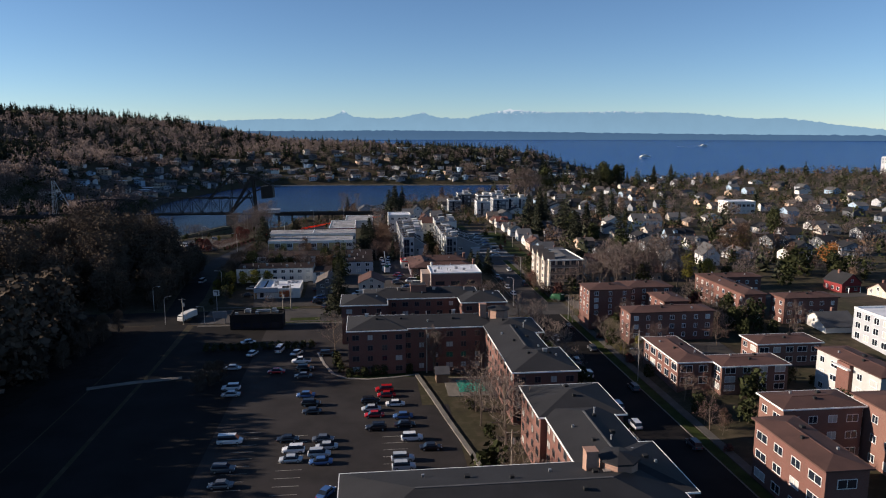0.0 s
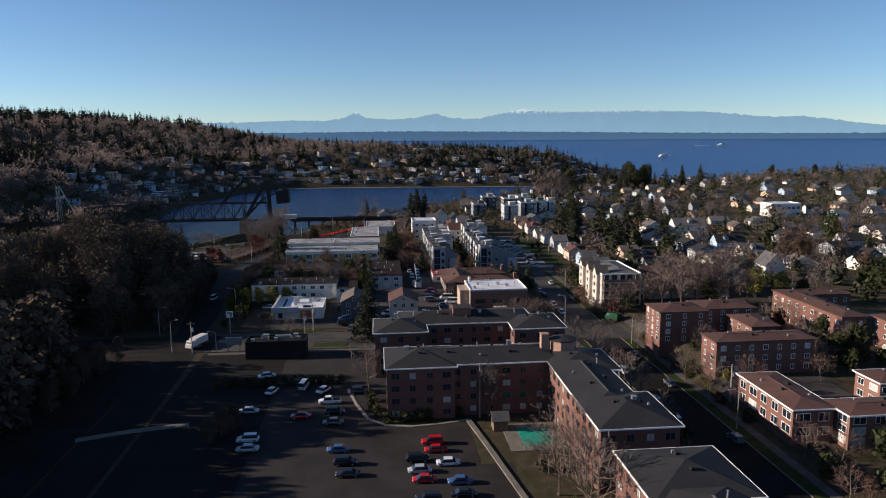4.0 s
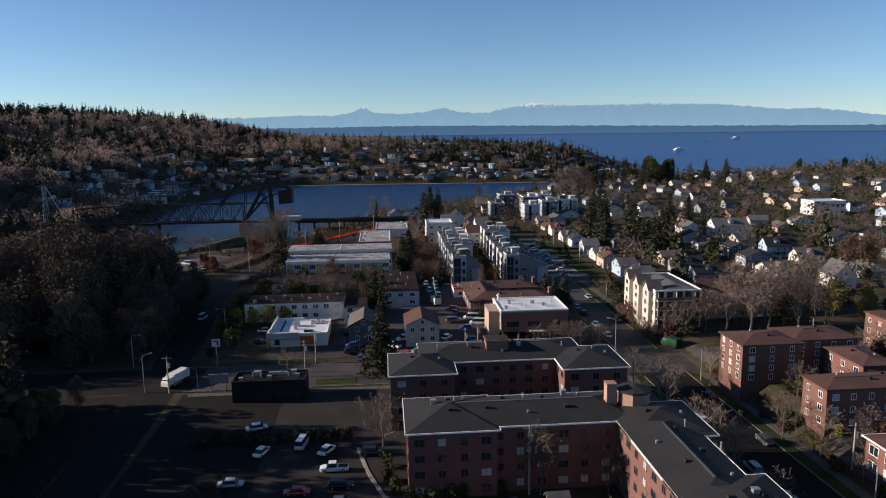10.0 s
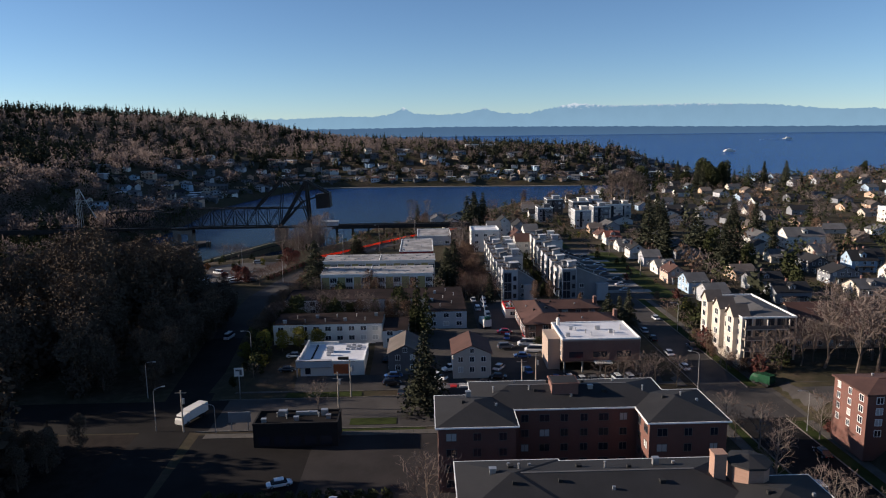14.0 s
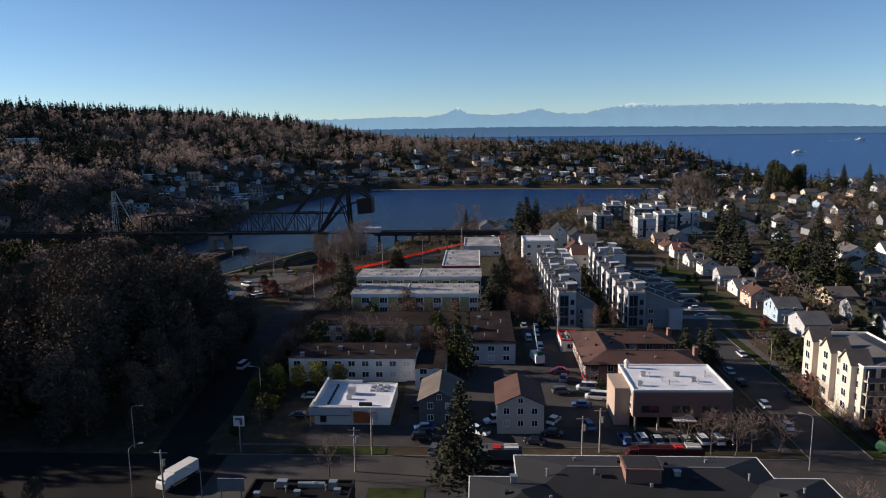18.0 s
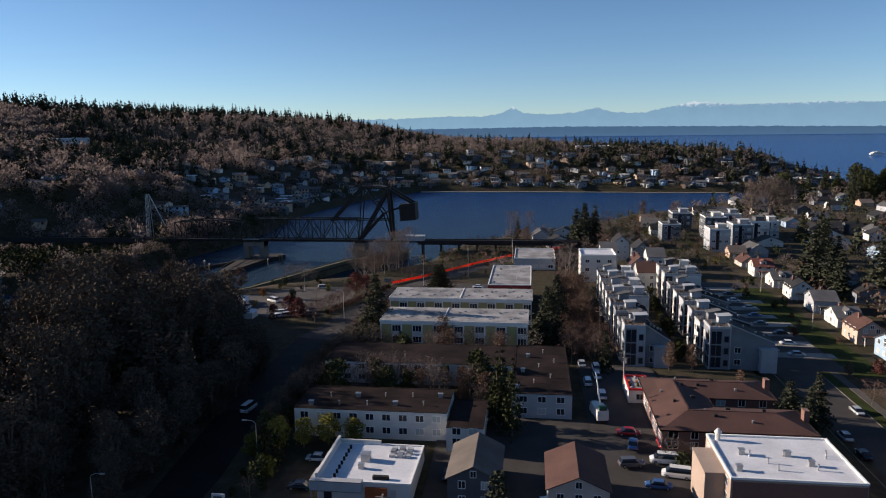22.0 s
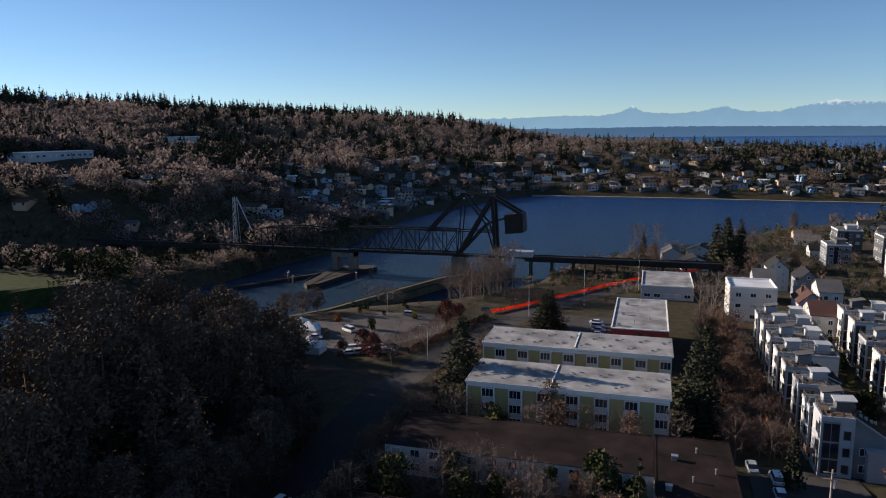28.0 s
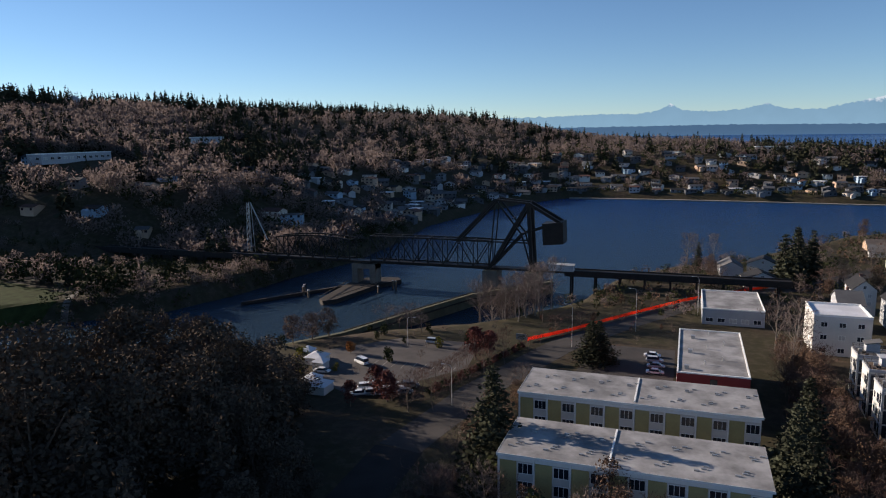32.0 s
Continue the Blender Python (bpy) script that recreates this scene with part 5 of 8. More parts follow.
def plant(kind, x, y, h, wide=1.0, z=None):
    name, label, cat = WORDS[kind]
    trunk, crown = _rt.choice(KINDS[kind])
    k = h / (2.2 if name == "shrub" else 10)
    t = new(name)
    t.matrix_basis = Matrix.LocRotScale((x, y, gz(x, y) if z is None else z), Euler((0, 0, _rt.uniform(0, 6.3))), (k * wide, k * wide, k * _rt.uniform(0.94, 1.06)))
    tagged(t, label, cat)
    part("trunk", trunk, None, t)
    part("crown", crown, None, t)
    return t


def plant_all(kind, h, spots, wide=1.0, jitter=0.15):
    for x, y in spots:
        plant(kind, x * 1.32, y * 1.32, h * _rt.uniform(1 - jitter, 1 + jitter), wide)


def scatter(seed, n, x0, x1, y0, y1, kinds, h0, h1, gap=4.0, keep=None):
    """n trees at random in a field, clear of buildings."""
    rnd = random.Random(seed)
    done = []
    tries = 0
    while len(done) < n and tries < n * 30:
        tries += 1
        x, y = rnd.uniform(x0, x1) * 1.32, rnd.uniform(y0, y1) * 1.32
        if any((x - a) ** 2 + (y - b) ** 2 < gap * gap for a, b in done) or not clear(x, y) or (keep and not keep(x / 1.32, y / 1.32)):
            continue
        done.append((x, y))
        plant(rnd.choice(kinds), x, y, rnd.uniform(h0, h1), rnd.uniform(0.85, 1.15))


def belt(seed, x0, x1, y0, y1, step, kinds, h0, h1, keep, tall=None):
    """Trees on a loose grid, so that the belt has no wide gaps."""
    rnd = random.Random(seed)
    y = y0
    while y < y1:
        x = x0
        while x < x1:
            a, b = x + rnd.uniform(-0.35, 0.35) * step, y + rnd.uniform(-0.35, 0.35) * step
            if keep(a, b) and clear(a * 1.32, b * 1.32, 0.5):
                k = rnd.uniform(h0, h1) * (tall(a * 1.32, b * 1.32) if tall else 1)
                plant(rnd.choice(kinds), a * 1.32, b * 1.32, k, rnd.uniform(0.9, 1.15) * (min(1.6, 20 / k) if tall and k < 20 else 1))
            x += step
        y += step


def off_buildings(x, y, m):
    """Which of the points keep m metres off every building and road."""
    ok = np.ones(x.shape, bool)
    for a, b, c, d in TAKEN:
        ok &= ~((x > a - m) & (x < b + m) & (y > c - m) & (y < d + m))
    return ok


def clear(x, y, m=1.5):
    if any(a - m < x < b + m and c - m < y < d + m for a, b, c, d in TAKEN):
        return False
    return (-330 < x < 300 and -200 < y < 330) or float(height(np.array([x]), np.array([y]))[0]) > -1


def far_woods(name, label, spots, kind, seed):
    """A wood too far to count: every tree its own small shape, all in one mesh."""
    rng = np.random.default_rng(seed)
    V, F, k = [], [], 0
    for x, y, z, h in spots:
        if kind == "conifer":
            cs, ss = [], []
            for i in range(13):
                f = i / 12
                r = h * 0.22 * (1 - f) ** 0.9 + 0.12
                for j in range(5 if i < 6 else 3):
                    a = rng.uniform(0, 6.28)
                    cs.append((x + r * 0.66 * math.cos(a), y + r * 0.66 * math.sin(a), z + h * (0.1 + 0.86 * f + rng.uniform(-0.03, 0.03)) - r * 0.15))
                    ss.append(0.03 * h + r * 0.5)
            v, q = scraps(rng, np.array(cs), np.array(ss), 0.35)
        elif kind == "bare":
            far = math.hypot(x, y - 190)
            n = 110 if far < 560 else 64 if far < 900 else 34
            fat = (100 / n) ** 0.5
            d = rng.normal(size=(n, 3)) + np.array([0, 0, 0.2])
            d /= np.linalg.norm(d, axis=1)[:, None]
            r = h * rng.uniform(0.4, 0.56)
            c = d * np.array([r, r, h * 0.4]) * rng.uniform(0.35, 1.0, (n, 1)) + np.array([x, y, z + h * 0.53])
            a = (rng.normal(size=(n, 3)) * 0.6 + d * 0.25 + np.array([0, 0, 0.45])) * h * 0.058 * fat
            b = np.cross(a, rng.normal(size=(n, 3)))
            b *= h * 0.03 * fat / (np.linalg.norm(b, axis=1)[:, None] + 1e-9)
            v = np.stack([c - a, c + b, c + a, c - b], 1).reshape(-1, 3)
            q = np.arange(4 * n).reshape(n, 4)
        else:
            n = 60 if math.hypot(x, y - 190) < 420 else 34
            d = rng.normal(size=(n, 3))
            d /= np.linalg.norm(d, axis=1)[:, None]
            r = h * rng.uniform(0.3, 0.42)
            c = d * np.array([r, r, h * 0.42]) * rng.uniform(0.55, 1.05, (n, 1)) + np.array([x, y, z + h * 0.55])
            v, q = scraps(rng, c, 0.068 * h * (60 / n) ** 0.5 * np.ones(n))
        V.append(v)
        F.append(q + k)
        k += len(v)
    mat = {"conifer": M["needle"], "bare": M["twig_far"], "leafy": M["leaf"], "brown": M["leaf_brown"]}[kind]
    return tagged(new(name, soup(name, np.concatenate(V), np.concatenate(F), mat)), label, "woods", kind="stuff")


# ---- roads, pavements, car park ----
def strip(pts, w, z0, z1):
    """A band of width w along a line."""
    s = Shape()
    P = [Vector((x, y)) for x, y in pts]
    L, R = [], []
    for i, p in enumerate(P):
        d = (P[min(i + 1, len(P) - 1)] - P[max(i - 1, 0)]).normalized()
        n = Vector((-d.y, d.x)) * w / 2
        L.append(p + n)
        R.append(p - n)
    for i in range(len(P) - 1):
        s.prism([tuple(R[i]), tuple(R[i + 1]), tuple(L[i + 1]), tuple(L[i])], z0, z1)
    return s


def drape(rects, dz):
    """A sheet of paving that follows the rise of the ground."""
    s = Shape()
    for x0, x1, y0, y1 in rects:
        n, m = max(1, int((x1 - x0) / 1.6)), max(1, int((y1 - y0) / 1.6))
        k = len(s.v)
        for j in range(m + 1):
            for i in range(n + 1):
                x, y = x0 + (x1 - x0) * i / n, y0 + (y1 - y0) * j / m
                s.v.append((x, y, float(knoll(np.array(x), np.array(y))) + dz + 0.1))
        for j in range(m):
            for i in range(n):
                a = k + j * (n + 1) + i
                s.f.append((a, a + 1, a + n + 2, a + n + 1))
    return s


# Shaded stretches get the darkened asphalt, the avenue's middle a half tone.
setting("road_street_near", Shape().box(57.8, 69.7, -250, 242.2, -0.4, 0.03), M["asphalt_shade"], "asphalt street between brick blocks, their shade in its colour", "road")
street = Shape().box(57.8, 69.7, 260.0, 359.0, -0.4, 0.03).box(56.1, 155.8, 455.4, 466.0, -0.4, 0.026).box(53.5, 57.8, 353.1, 359.0, -0.4, 0.028).box(69.7, 155.8, 353.1, 359.0, -0.4, 0.028).box(56.1, 77.9, 359.0, 455.4, -0.4, 0.024)
setting("road_street", street, M["asphalt"], "worn grey asphalt street between parked cars", "road")
setting("road_crossing", drape([(-58.1, 71.3, 242.2, 260.0), (71.3, 198.0, 242.2, 260.0)], -0.066), M["asphalt"], "wide worn asphalt cross street", "road")
setting("road_crossing_west", drape([(-250.8, -58.1, 242.2, 260.0)], -0.066), M["asphalt_shade"], "asphalt street under tall trees, their shade in its colour", "road")
avenue = [(-66.0, 52.8), (-66.0, 198.0), (-68.0, 257.4), (-73.9, 312.8), (-75.2, 370.9), (-68.6, 407.9), (-55.4, 450.1), (-39.6, 480.5), (-13.2, 522.7), (26.4, 559.7), (79.2, 620.4)]
setting("road_avenue", strip(avenue[:4], 11, -0.4, 0.026), M["asphalt_shade"], "asphalt avenue under tall trees, darkened for their shade", "road")
setting("road_avenue_middle", strip(avenue[3:5], 10.8, -0.4, 0.028), M["asphalt_lot"], "worn asphalt avenue beside the grove, half darkened for its shade", "road")
setting("road_avenue_north", strip(avenue[4:], 10, -0.4, 0.03), M["asphalt"], "worn grey asphalt avenue running down to the bridge", "road")
setting("car_park", Shape().box(-34.0, 12.7, 79.2, 240.2, -0.4, 0.022).box(12.7, 19.1, 79.2, 161.0, -0.4, 0.022), M["asphalt_lot"], "dark asphalt car park with faded bay lines", "car park")
setting("car_park_west", Shape().box(-59.4, -34.0, 79.2, 240.2, -0.4, 0.022).box(-84.5, -71.9, 79.2, 189.0, -0.4, 0.02), M["asphalt_shade"], "asphalt of the car park, blackened for tree shade", "car park")
setting("litter_bed", Shape().box(-140.0, -71.9, 189.0, 241.6, -0.4, 0.02).box(-140.0, -84.5, 79.2, 189.0, -0.4, 0.02), M["litter"], "leaf litter under the trees, darkened for their shade", "ground")
setting("service_yard", drape([(-43.6, 50.2, 264.7, 270.6), (5.9, 24.6, 270.6, 345.8), (45.4, 50.2, 270.6, 290.4)], 0.05), M["asphalt"], "patched asphalt yard and alley behind the shops", "road")
setting("alley_parking", drape([(-24.8, 5.8, 270.7, 304.9)], 0.05), M["asphalt"], "dark asphalt yard between small houses", "road")
setting("lot_channel", Shape().prism([(-96.4, 393.4), (-76.6, 422.4), (-79.2, 446.2), (-105.6, 443.5), (-122.8, 425.0), (-110.9, 401.3)], -0.4, 0.02), M["asphalt_pale"], "pale asphalt car park beside the channel", "car park")
setting("lot_terrace", Shape().box(-47.5, -22.4, 397.3, 455.4, -0.4, 0.02), M["asphalt"], "small asphalt car park behind the terraces", "car park")
setting("lot_flats", drape([(87.1, 104.9, 166.3, 192.7), (75.9, 87.1, 184.8, 193.5)], 0.02), M["asphalt"], "asphalt parking deck with white bay lines", "car park")

kerbs = Shape()
for x in (57.6, 69.7):
    kerbs.box(x, x + 0.25, -250, 241.6, -0.3, 0.15).box(x, x + 0.25, 260.7, 352.4, -0.3, 0.15)
for y in (241.8, 260.0):
    kerbs.box(-60.7, 56.8, y, y + 0.25, -0.3, 0.15)
setting("kerb", kerbs, M["concrete_old"], "raised pale concrete kerbs along the streets", "kerb")
pave = Shape()
for x0, x1 in ((53.1, 55.4), (72.9, 75.0)):
    for y0, y1 in ((-250, 240.2), (262.7, 352.4)):
        y = y0
        while y < y1 - 0.1:
            pave.box(x0, x1, y + 0.02, min(y + 3.0, y1) - 0.02, -0.3, 0.11)
            y += 3.0
for y0, y1 in ((238.3, 240.5), (264.3, 265.8)):
    x = -58.1
    while x < 52.8:
        pave.box(x + 0.02, x + 2.98, y0, y1, -0.3, 0.11)
        x += 3.0
setting("pavement", pave, M["concrete_shade"], "concrete pavement slabs beside the streets, toned down for shade", "pavement")
green = Shape().box(70.1, 72.6, 261.4, 352.4, -0.3, 0.06).box(70.1, 72.6, 79.2, 240.2, -0.3, 0.06).box(55.7, 57.4, 79.2, 240.2, -0.3, 0.06)
green.box(-44.9, -26.4, 260.8, 264.0, -0.3, 0.07).box(-5.9, 11.9, 181.5, 185.2, -0.3, 0.08)
green.box(-39.6, -10.6, 238.9, 241.6, -0.3, 0.07).box(59.4, 68.6, 469.9, 491.0, -0.3, 0.12).box(78.1, 87.1, 330.0, 455.4, -0.3, 0.05).box(73.3, 77.9, 396.0, 455.4, -0.3, 0.05)
setting("lawn", green, M["lawn"], "mown green grass verges and lawns", "grass")
TAKEN += [(-330.0, -258.0, 428.0, 462.0), (-435.6, -396.0, 596.6, 665.3), (-483.1, -443.5, 792.0, 871.2)]


def sheet(poly, dz, step=4.0):
    """A sheet that lies on the slope inside an outline."""
    s = Shape()
    for x in np.arange(min(p[0] for p in poly), max(p[0] for p in poly), step):
        for y in np.arange(min(p[1] for p in poly), max(p[1] for p in poly), step):
            X, Y = np.array([x, x + step, x + step, x]), np.array([y, y, y + step, y + step])
            if inside(poly, X, Y).min() > 0:
                s.poly([(p, q, h + dz) for p, q, h in zip(X, Y, height(X, Y))])
    return s


setting("park_lawn", sheet([(-330.0, 427.7), (-249.5, 425.0), (-248.2, 440.9), (-261.4, 462.0), (-316.8, 475.2)], 0.25), M["lawn"], "curving green park lawn beside the channel", "grass")
walkway = [(-246.8, 423.7), (-244.2, 439.6), (-258.7, 463.3), (-271.9, 485.8), (-264.0, 509.5)]
track = Shape()
for (ax, ay), (bx, by) in zip(walkway, walkway[1:]):
    n = Vector((ay - by, bx - ax)).normalized() * 1.3
    for i in range(8):
        q = [(ax + (bx - ax) * f / 8, ay + (by - ay) * f / 8) for f in (i, i + 1)]
        c = [(q[0][0] - n.x, q[0][1] - n.y), (q[1][0] - n.x, q[1][1] - n.y), (q[1][0] + n.x, q[1][1] + n.y), (q[0][0] + n.x, q[0][1] + n.y)]
        track.poly([(x, y, float(height(np.array([x]), np.array([y]))[0]) + 0.35) for x, y in c])
setting("park_path", track, M["concrete_old"], "pale curving park path", "path")
# curving kerb, retaining strip and lines of the car park
setting("car_park_path", strip([(-72.6, 181.2), (-62.0, 184.8), (-50.3, 187.3)], 2.2, -0.3, 0.1), M["concrete_old"], "pale path across the shaded car park", "path")
# driveways; their pale colour also carries sun stripes between the townhouse shadows
drives = Shape()
for i in range(9):
    drives.box(62.0, 79.7 - (i % 3) * 2.2, 364.3 + i * 10.8, 364.3 + i * 10.8 + 4.6 + (i % 2) * 0.8, -0.3, 0.1)
setting("driveways", drives, M["concrete_pale"], "concrete driveways between hedges and lawns, paled for sun stripes", "driveway")
wallstrip = strip([(12.9, 183.0), (15.2, 169.0), (18.0, 150.5), (21.9, 126.7), (25.1, 105.6)], 1.1, -0.3, 0.35)
setting("retaining_wall", wallstrip, M["concrete_old"], "low pale concrete retaining wall at the car park's edge", "wall")
pts = [(-15.2, 205.9), (-12.9, 195.4), (-9.9, 186.1), (-5.9, 181.9), (0.0, 180.6), (6.6, 181.4), (12.9, 183.0)]
setting("kerb_curve", strip(pts, 0.7, -0.3, 0.16), M["concrete"], "curved pale concrete kerb round the lawn", "kerb")
lines = Shape()
for i in range(13):
    for x0, y0, L in ((2.6, 105.6 + i * 3.2, 5.2), (-18.5, 108.2 + i * 3.2, 5.0), (-29.0, 110.9 + i * 3.2, 5.0)):
        lines.box(x0, x0 + L, y0, y0 + 0.1, 0.02, 0.032)
for i in range(7):
    lines.box(92.4, 92.4 + 5, 167.6 + i * 2.8, 167.6 + i * 2.8 + 0.12, gz(95.0, 167.6 + i * 2.8) + 0.1, gz(95.0, 167.6 + i * 2.8) + 0.16)
for i in range(9):
    lines.box(-103.0 + i * 2.9, -103.0 + i * 2.9 + 0.12, 417.1, 417.1 + 5, 0.015, 0.03)
setting("bay_lines", lines, M["line"], "faded white parking bay lines", "road marking")
setting("verge_crossing", drape([(-43.2, -26.2, 260.9, 263.4), (-34.0, -29.9, 243.6, 247.2), (-27.4, -17.0, 243.6, 247.2)], 0.02), M["lawn"], "green grass verges along the cross street", "grass")

# swimming pool with green cover and its hut
pool = thing("swimming_pool", "small swimming pool under a green cover beside bare trees", "pool", 26.4, 175.0)
part("surround", Shape().box(-6.6, 7.3, -9.2, 4.5, -0.3, 0.12), M["concrete_old"], pool)
part("cover", Shape().box(-3.4, 3.4, -6.6, 2.1, 0.05, 0.18), M["teal"], pool)
hut = gable_house("small brown wooden pool hut", 19.3, 177.5, 3.2, 3.2, 2.6, 1.3, "wood", "shingle_grey", "x", chimney=False, name="pool_hut", floors=1, faces=())

TAKEN += [(56.2, 70.5, -250, 466.0), (-250.8, 198.0, 240.2, 261.4), (-59.4, 19.8, 79.2, 205.9), (5.3, 18.5, 261.4, 345.8), (-81.8, -60.7, 52.8, 396.0), (-47.5, -22.4, 397.3, 455.4), (87.1, 104.9, 166.3, 192.7)]


# ---- vehicles ----
PAINT = {}
for key, c in (("white", (0.72, 0.72, 0.72)), ("silver", (0.42, 0.44, 0.46)), ("black", (0.015, 0.015, 0.018)), ("grey", (0.10, 0.105, 0.115)),
               ("red", (0.42, 0.015, 0.02)), ("blue", (0.05, 0.11, 0.26)), ("green", (0.014, 0.06, 0.03))):
    PAINT[key] = surface("car_paint_" + key, c, 0.25, 0.5, 8.0, 0.05, metal=0.1, bump=0, spec=0.6)


def loft(secs):
    """A closed body through cross sections (x, half width, z low, z high, half width at top)."""
    s = Shape()
    rings = []
    for x, w, z0, z1, wt in secs:
        rings.append([(x, -w, z0), (x, w, z0), (x, w, z0 + (z1 - z0) * 0.62), (x, wt, z1), (x, -wt, z1), (x, -w, z0 + (z1 - z0) * 0.62)])
    for a, b in zip(rings, rings[1:]):
        for i in range(6):
            s.poly([a[i], a[(i + 1) % 6], b[(i + 1) % 6], b[i]])
    s.poly(rings[0])
    s.poly(rings[-1][::-1])
    return s


def wheel_shape(r, w):
    s = Shape()
    s.beam((0, -w / 2, 0), (0, w / 2, 0), r, r, 12)
    return s


_w = wheel_shape(0.33, 0.22)
_n = len(_w.f)
_w.beam((0, -0.125, 0), (0, 0.125, 0), 0.2, 0.2, 10)
WHEEL = _w.mesh("wheel", M["rubber"])
WHEEL.materials.append(M["galv"])
for _q in list(WHEEL.polygons)[_n:]:
    _q.material_index = 1
SHAPES = {
    # length, bonnet top, body sections, cabin sections
    "sedan": (4.7, 0.78, (-1.55, -0.85, 0.75, 1.45), 1.43), "suv": (4.7, 0.98, (-2.15, -1.85, 0.65, 1.25), 1.74),
    "pickup": (5.5, 1.0, (-0.55, -0.35, 0.95, 1.5), 1.82), "van": (5.3, 1.1, (-2.45, -2.3, 1.2, 1.9), 2.1),
}


def car(kind, paint, x, y, rz):
    L, zb, cab, zt = SHAPES[kind]
    name, cat = {"sedan": ("car", "car"), "suv": ("car", "car"), "pickup": ("pickup_truck", "truck"), "van": ("van", "van")}[kind]
    words = {"sedan": "saloon car", "suv": "tall estate car", "pickup": "pickup truck with open bed", "van": "panel van"}[kind]
    key = (kind, paint)
    if key in _cars:
        return copy_thing(_cars[key], pose(x, y, gz(x, y) + (0.03 if abs(gz(x, y)) < 0.05 else 0.16), 0, 0, rz))
    b = thing(name, "parked " + paint + " " + words + " on asphalt", cat, x, y, gz(x, y) + (0.03 if abs(gz(x, y)) < 0.05 else 0.16), rz, "parked vehicles")
    h, w = L / 2, 0.9
    body = loft([(-h, w * 0.86, 0.42, zb * 0.86, w * 0.8), (-h + 0.25, w, 0.3, zb, w * 0.9), (cab[0], w, 0.28, zb + 0.04, w * 0.93), (cab[3], w, 0.28, zb + 0.02, w * 0.93),
                 (h - 0.35, w, 0.3, zb * 0.92, w * 0.86), (h, w * 0.84, 0.4, zb * 0.72, w * 0.74)])
    part("body", body, PAINT[paint], b)
    z0 = zb + 0.03
    glass = loft([(cab[0], 0.82, z0 - 0.05, z0 + 0.02, 0.8), (cab[1], 0.82, z0 - 0.05, zt - 0.06, 0.66), (cab[2], 0.82, z0 - 0.05, zt - 0.06, 0.66), (cab[3], 0.82, z0 - 0.05, z0 + 0.02, 0.8)])
    part("greenhouse", glass, M["glass"], b)
    part("roof", Shape().prism([(cab[1] - 0.05, -0.67), (cab[2] + 0.05, -0.67), (cab[2] + 0.12, 0), (cab[2] + 0.05, 0.67), (cab[1] - 0.05, 0.67)], zt - 0.07, zt), PAINT[paint], b)
    if kind == "pickup":
        part("bed", Shape().box(-h + 0.2, -0.75, -0.72, 0.72, zb - 0.25, zb + 0.055), M["rubber"], b)
    for sx in (-h * 0.62, h * 0.62):
        for sy in (-0.82, 0.82):
            part("wheel", WHEEL, None, b, at=(sx, sy, 0.33))
    for sy in (-0.6, 0.6):
        part("headlight", Shape().box(h - 0.14, h - 0.02, sy - 0.18, sy + 0.18, zb * 0.66, zb * 0.82), M["lamp"], b)
        part("tail_light", Shape().box(-h - 0.01, -h + 0.1, sy - 0.14, sy + 0.14, zb * 0.66, zb * 0.86), M["tail"], b)
    _cars[key] = b
    return b


_cars = {}


def cars(rows):
    for kind, paint, x, y, rz in rows:
        car(kind, paint, x * 1.32, y * 1.32, rz)


# ---- vehicles in their places ----
cars([("sedan", "silver", -28.7, 146, 0), ("suv", "white", -26.8, 133.9, 180), ("sedan", "silver", -26.2, 130.4, 180), ("sedan", "white", -26.1, 155.5, 70),
      ("van", "white", -20.2, 157.6, 80), ("sedan", "white", -16.2, 155, 60), ("suv", "black", -9.2, 153.5, 0), ("pickup", "white", -14.6, 149, 180),
      ("sedan", "red", -19.2, 142.8, 180), ("suv", "black", -13.4, 143.9, 0), ("sedan", "grey", -13.4, 139.5, 180), ("sedan", "blue", -12, 128.6, 180),
      ("suv", "black", -10.7, 124.1, 0), ("sedan", "black", -10.2, 120.4, 180)])
cars([("suv", "red", 2.9, 129.8, 180), ("sedan", "red", 3.2, 127, 180), ("sedan", "white", 4.7, 122.4, 0), ("suv", "black", 0.2, 124, 0), ("sedan", "silver", 0.3, 120.5, 180),
      ("sedan", "red", 0.8, 117.6, 180), ("sedan", "blue", 5.8, 116.6, 180), ("sedan", "black", 5.9, 113, 0), ("suv", "black", 1, 112.1, 180), ("suv", "white", 6.8, 107.5, 0),
      ("suv", "white", -12, 105, 180), ("sedan", "silver", -6.9, 105.8, 180), ("van", "white", -22.5, 109.3, 0), ("sedan", "black", -13.3, 109.1, 0), ("sedan", "grey", -7.6, 108.6, 0)])
cars([("sedan", "silver", -12.1, 101.8, 180), ("suv", "silver", -7.9, 103.2, 0), ("sedan", "blue", -7.5, 100.6, 180), ("suv", "silver", 4.9, 100.3, 0), ("sedan", "black", 9.5, 103.7, 0),
      ("suv", "grey", -21.7, 99.6, 0), ("sedan", "grey", -21.1, 94.8, 180), ("sedan", "blue", -6.2, 91.1, 60), ("sedan", "white", -28.4, 164.6, 20), ("suv", "silver", 4.9, 97.6, 0)])
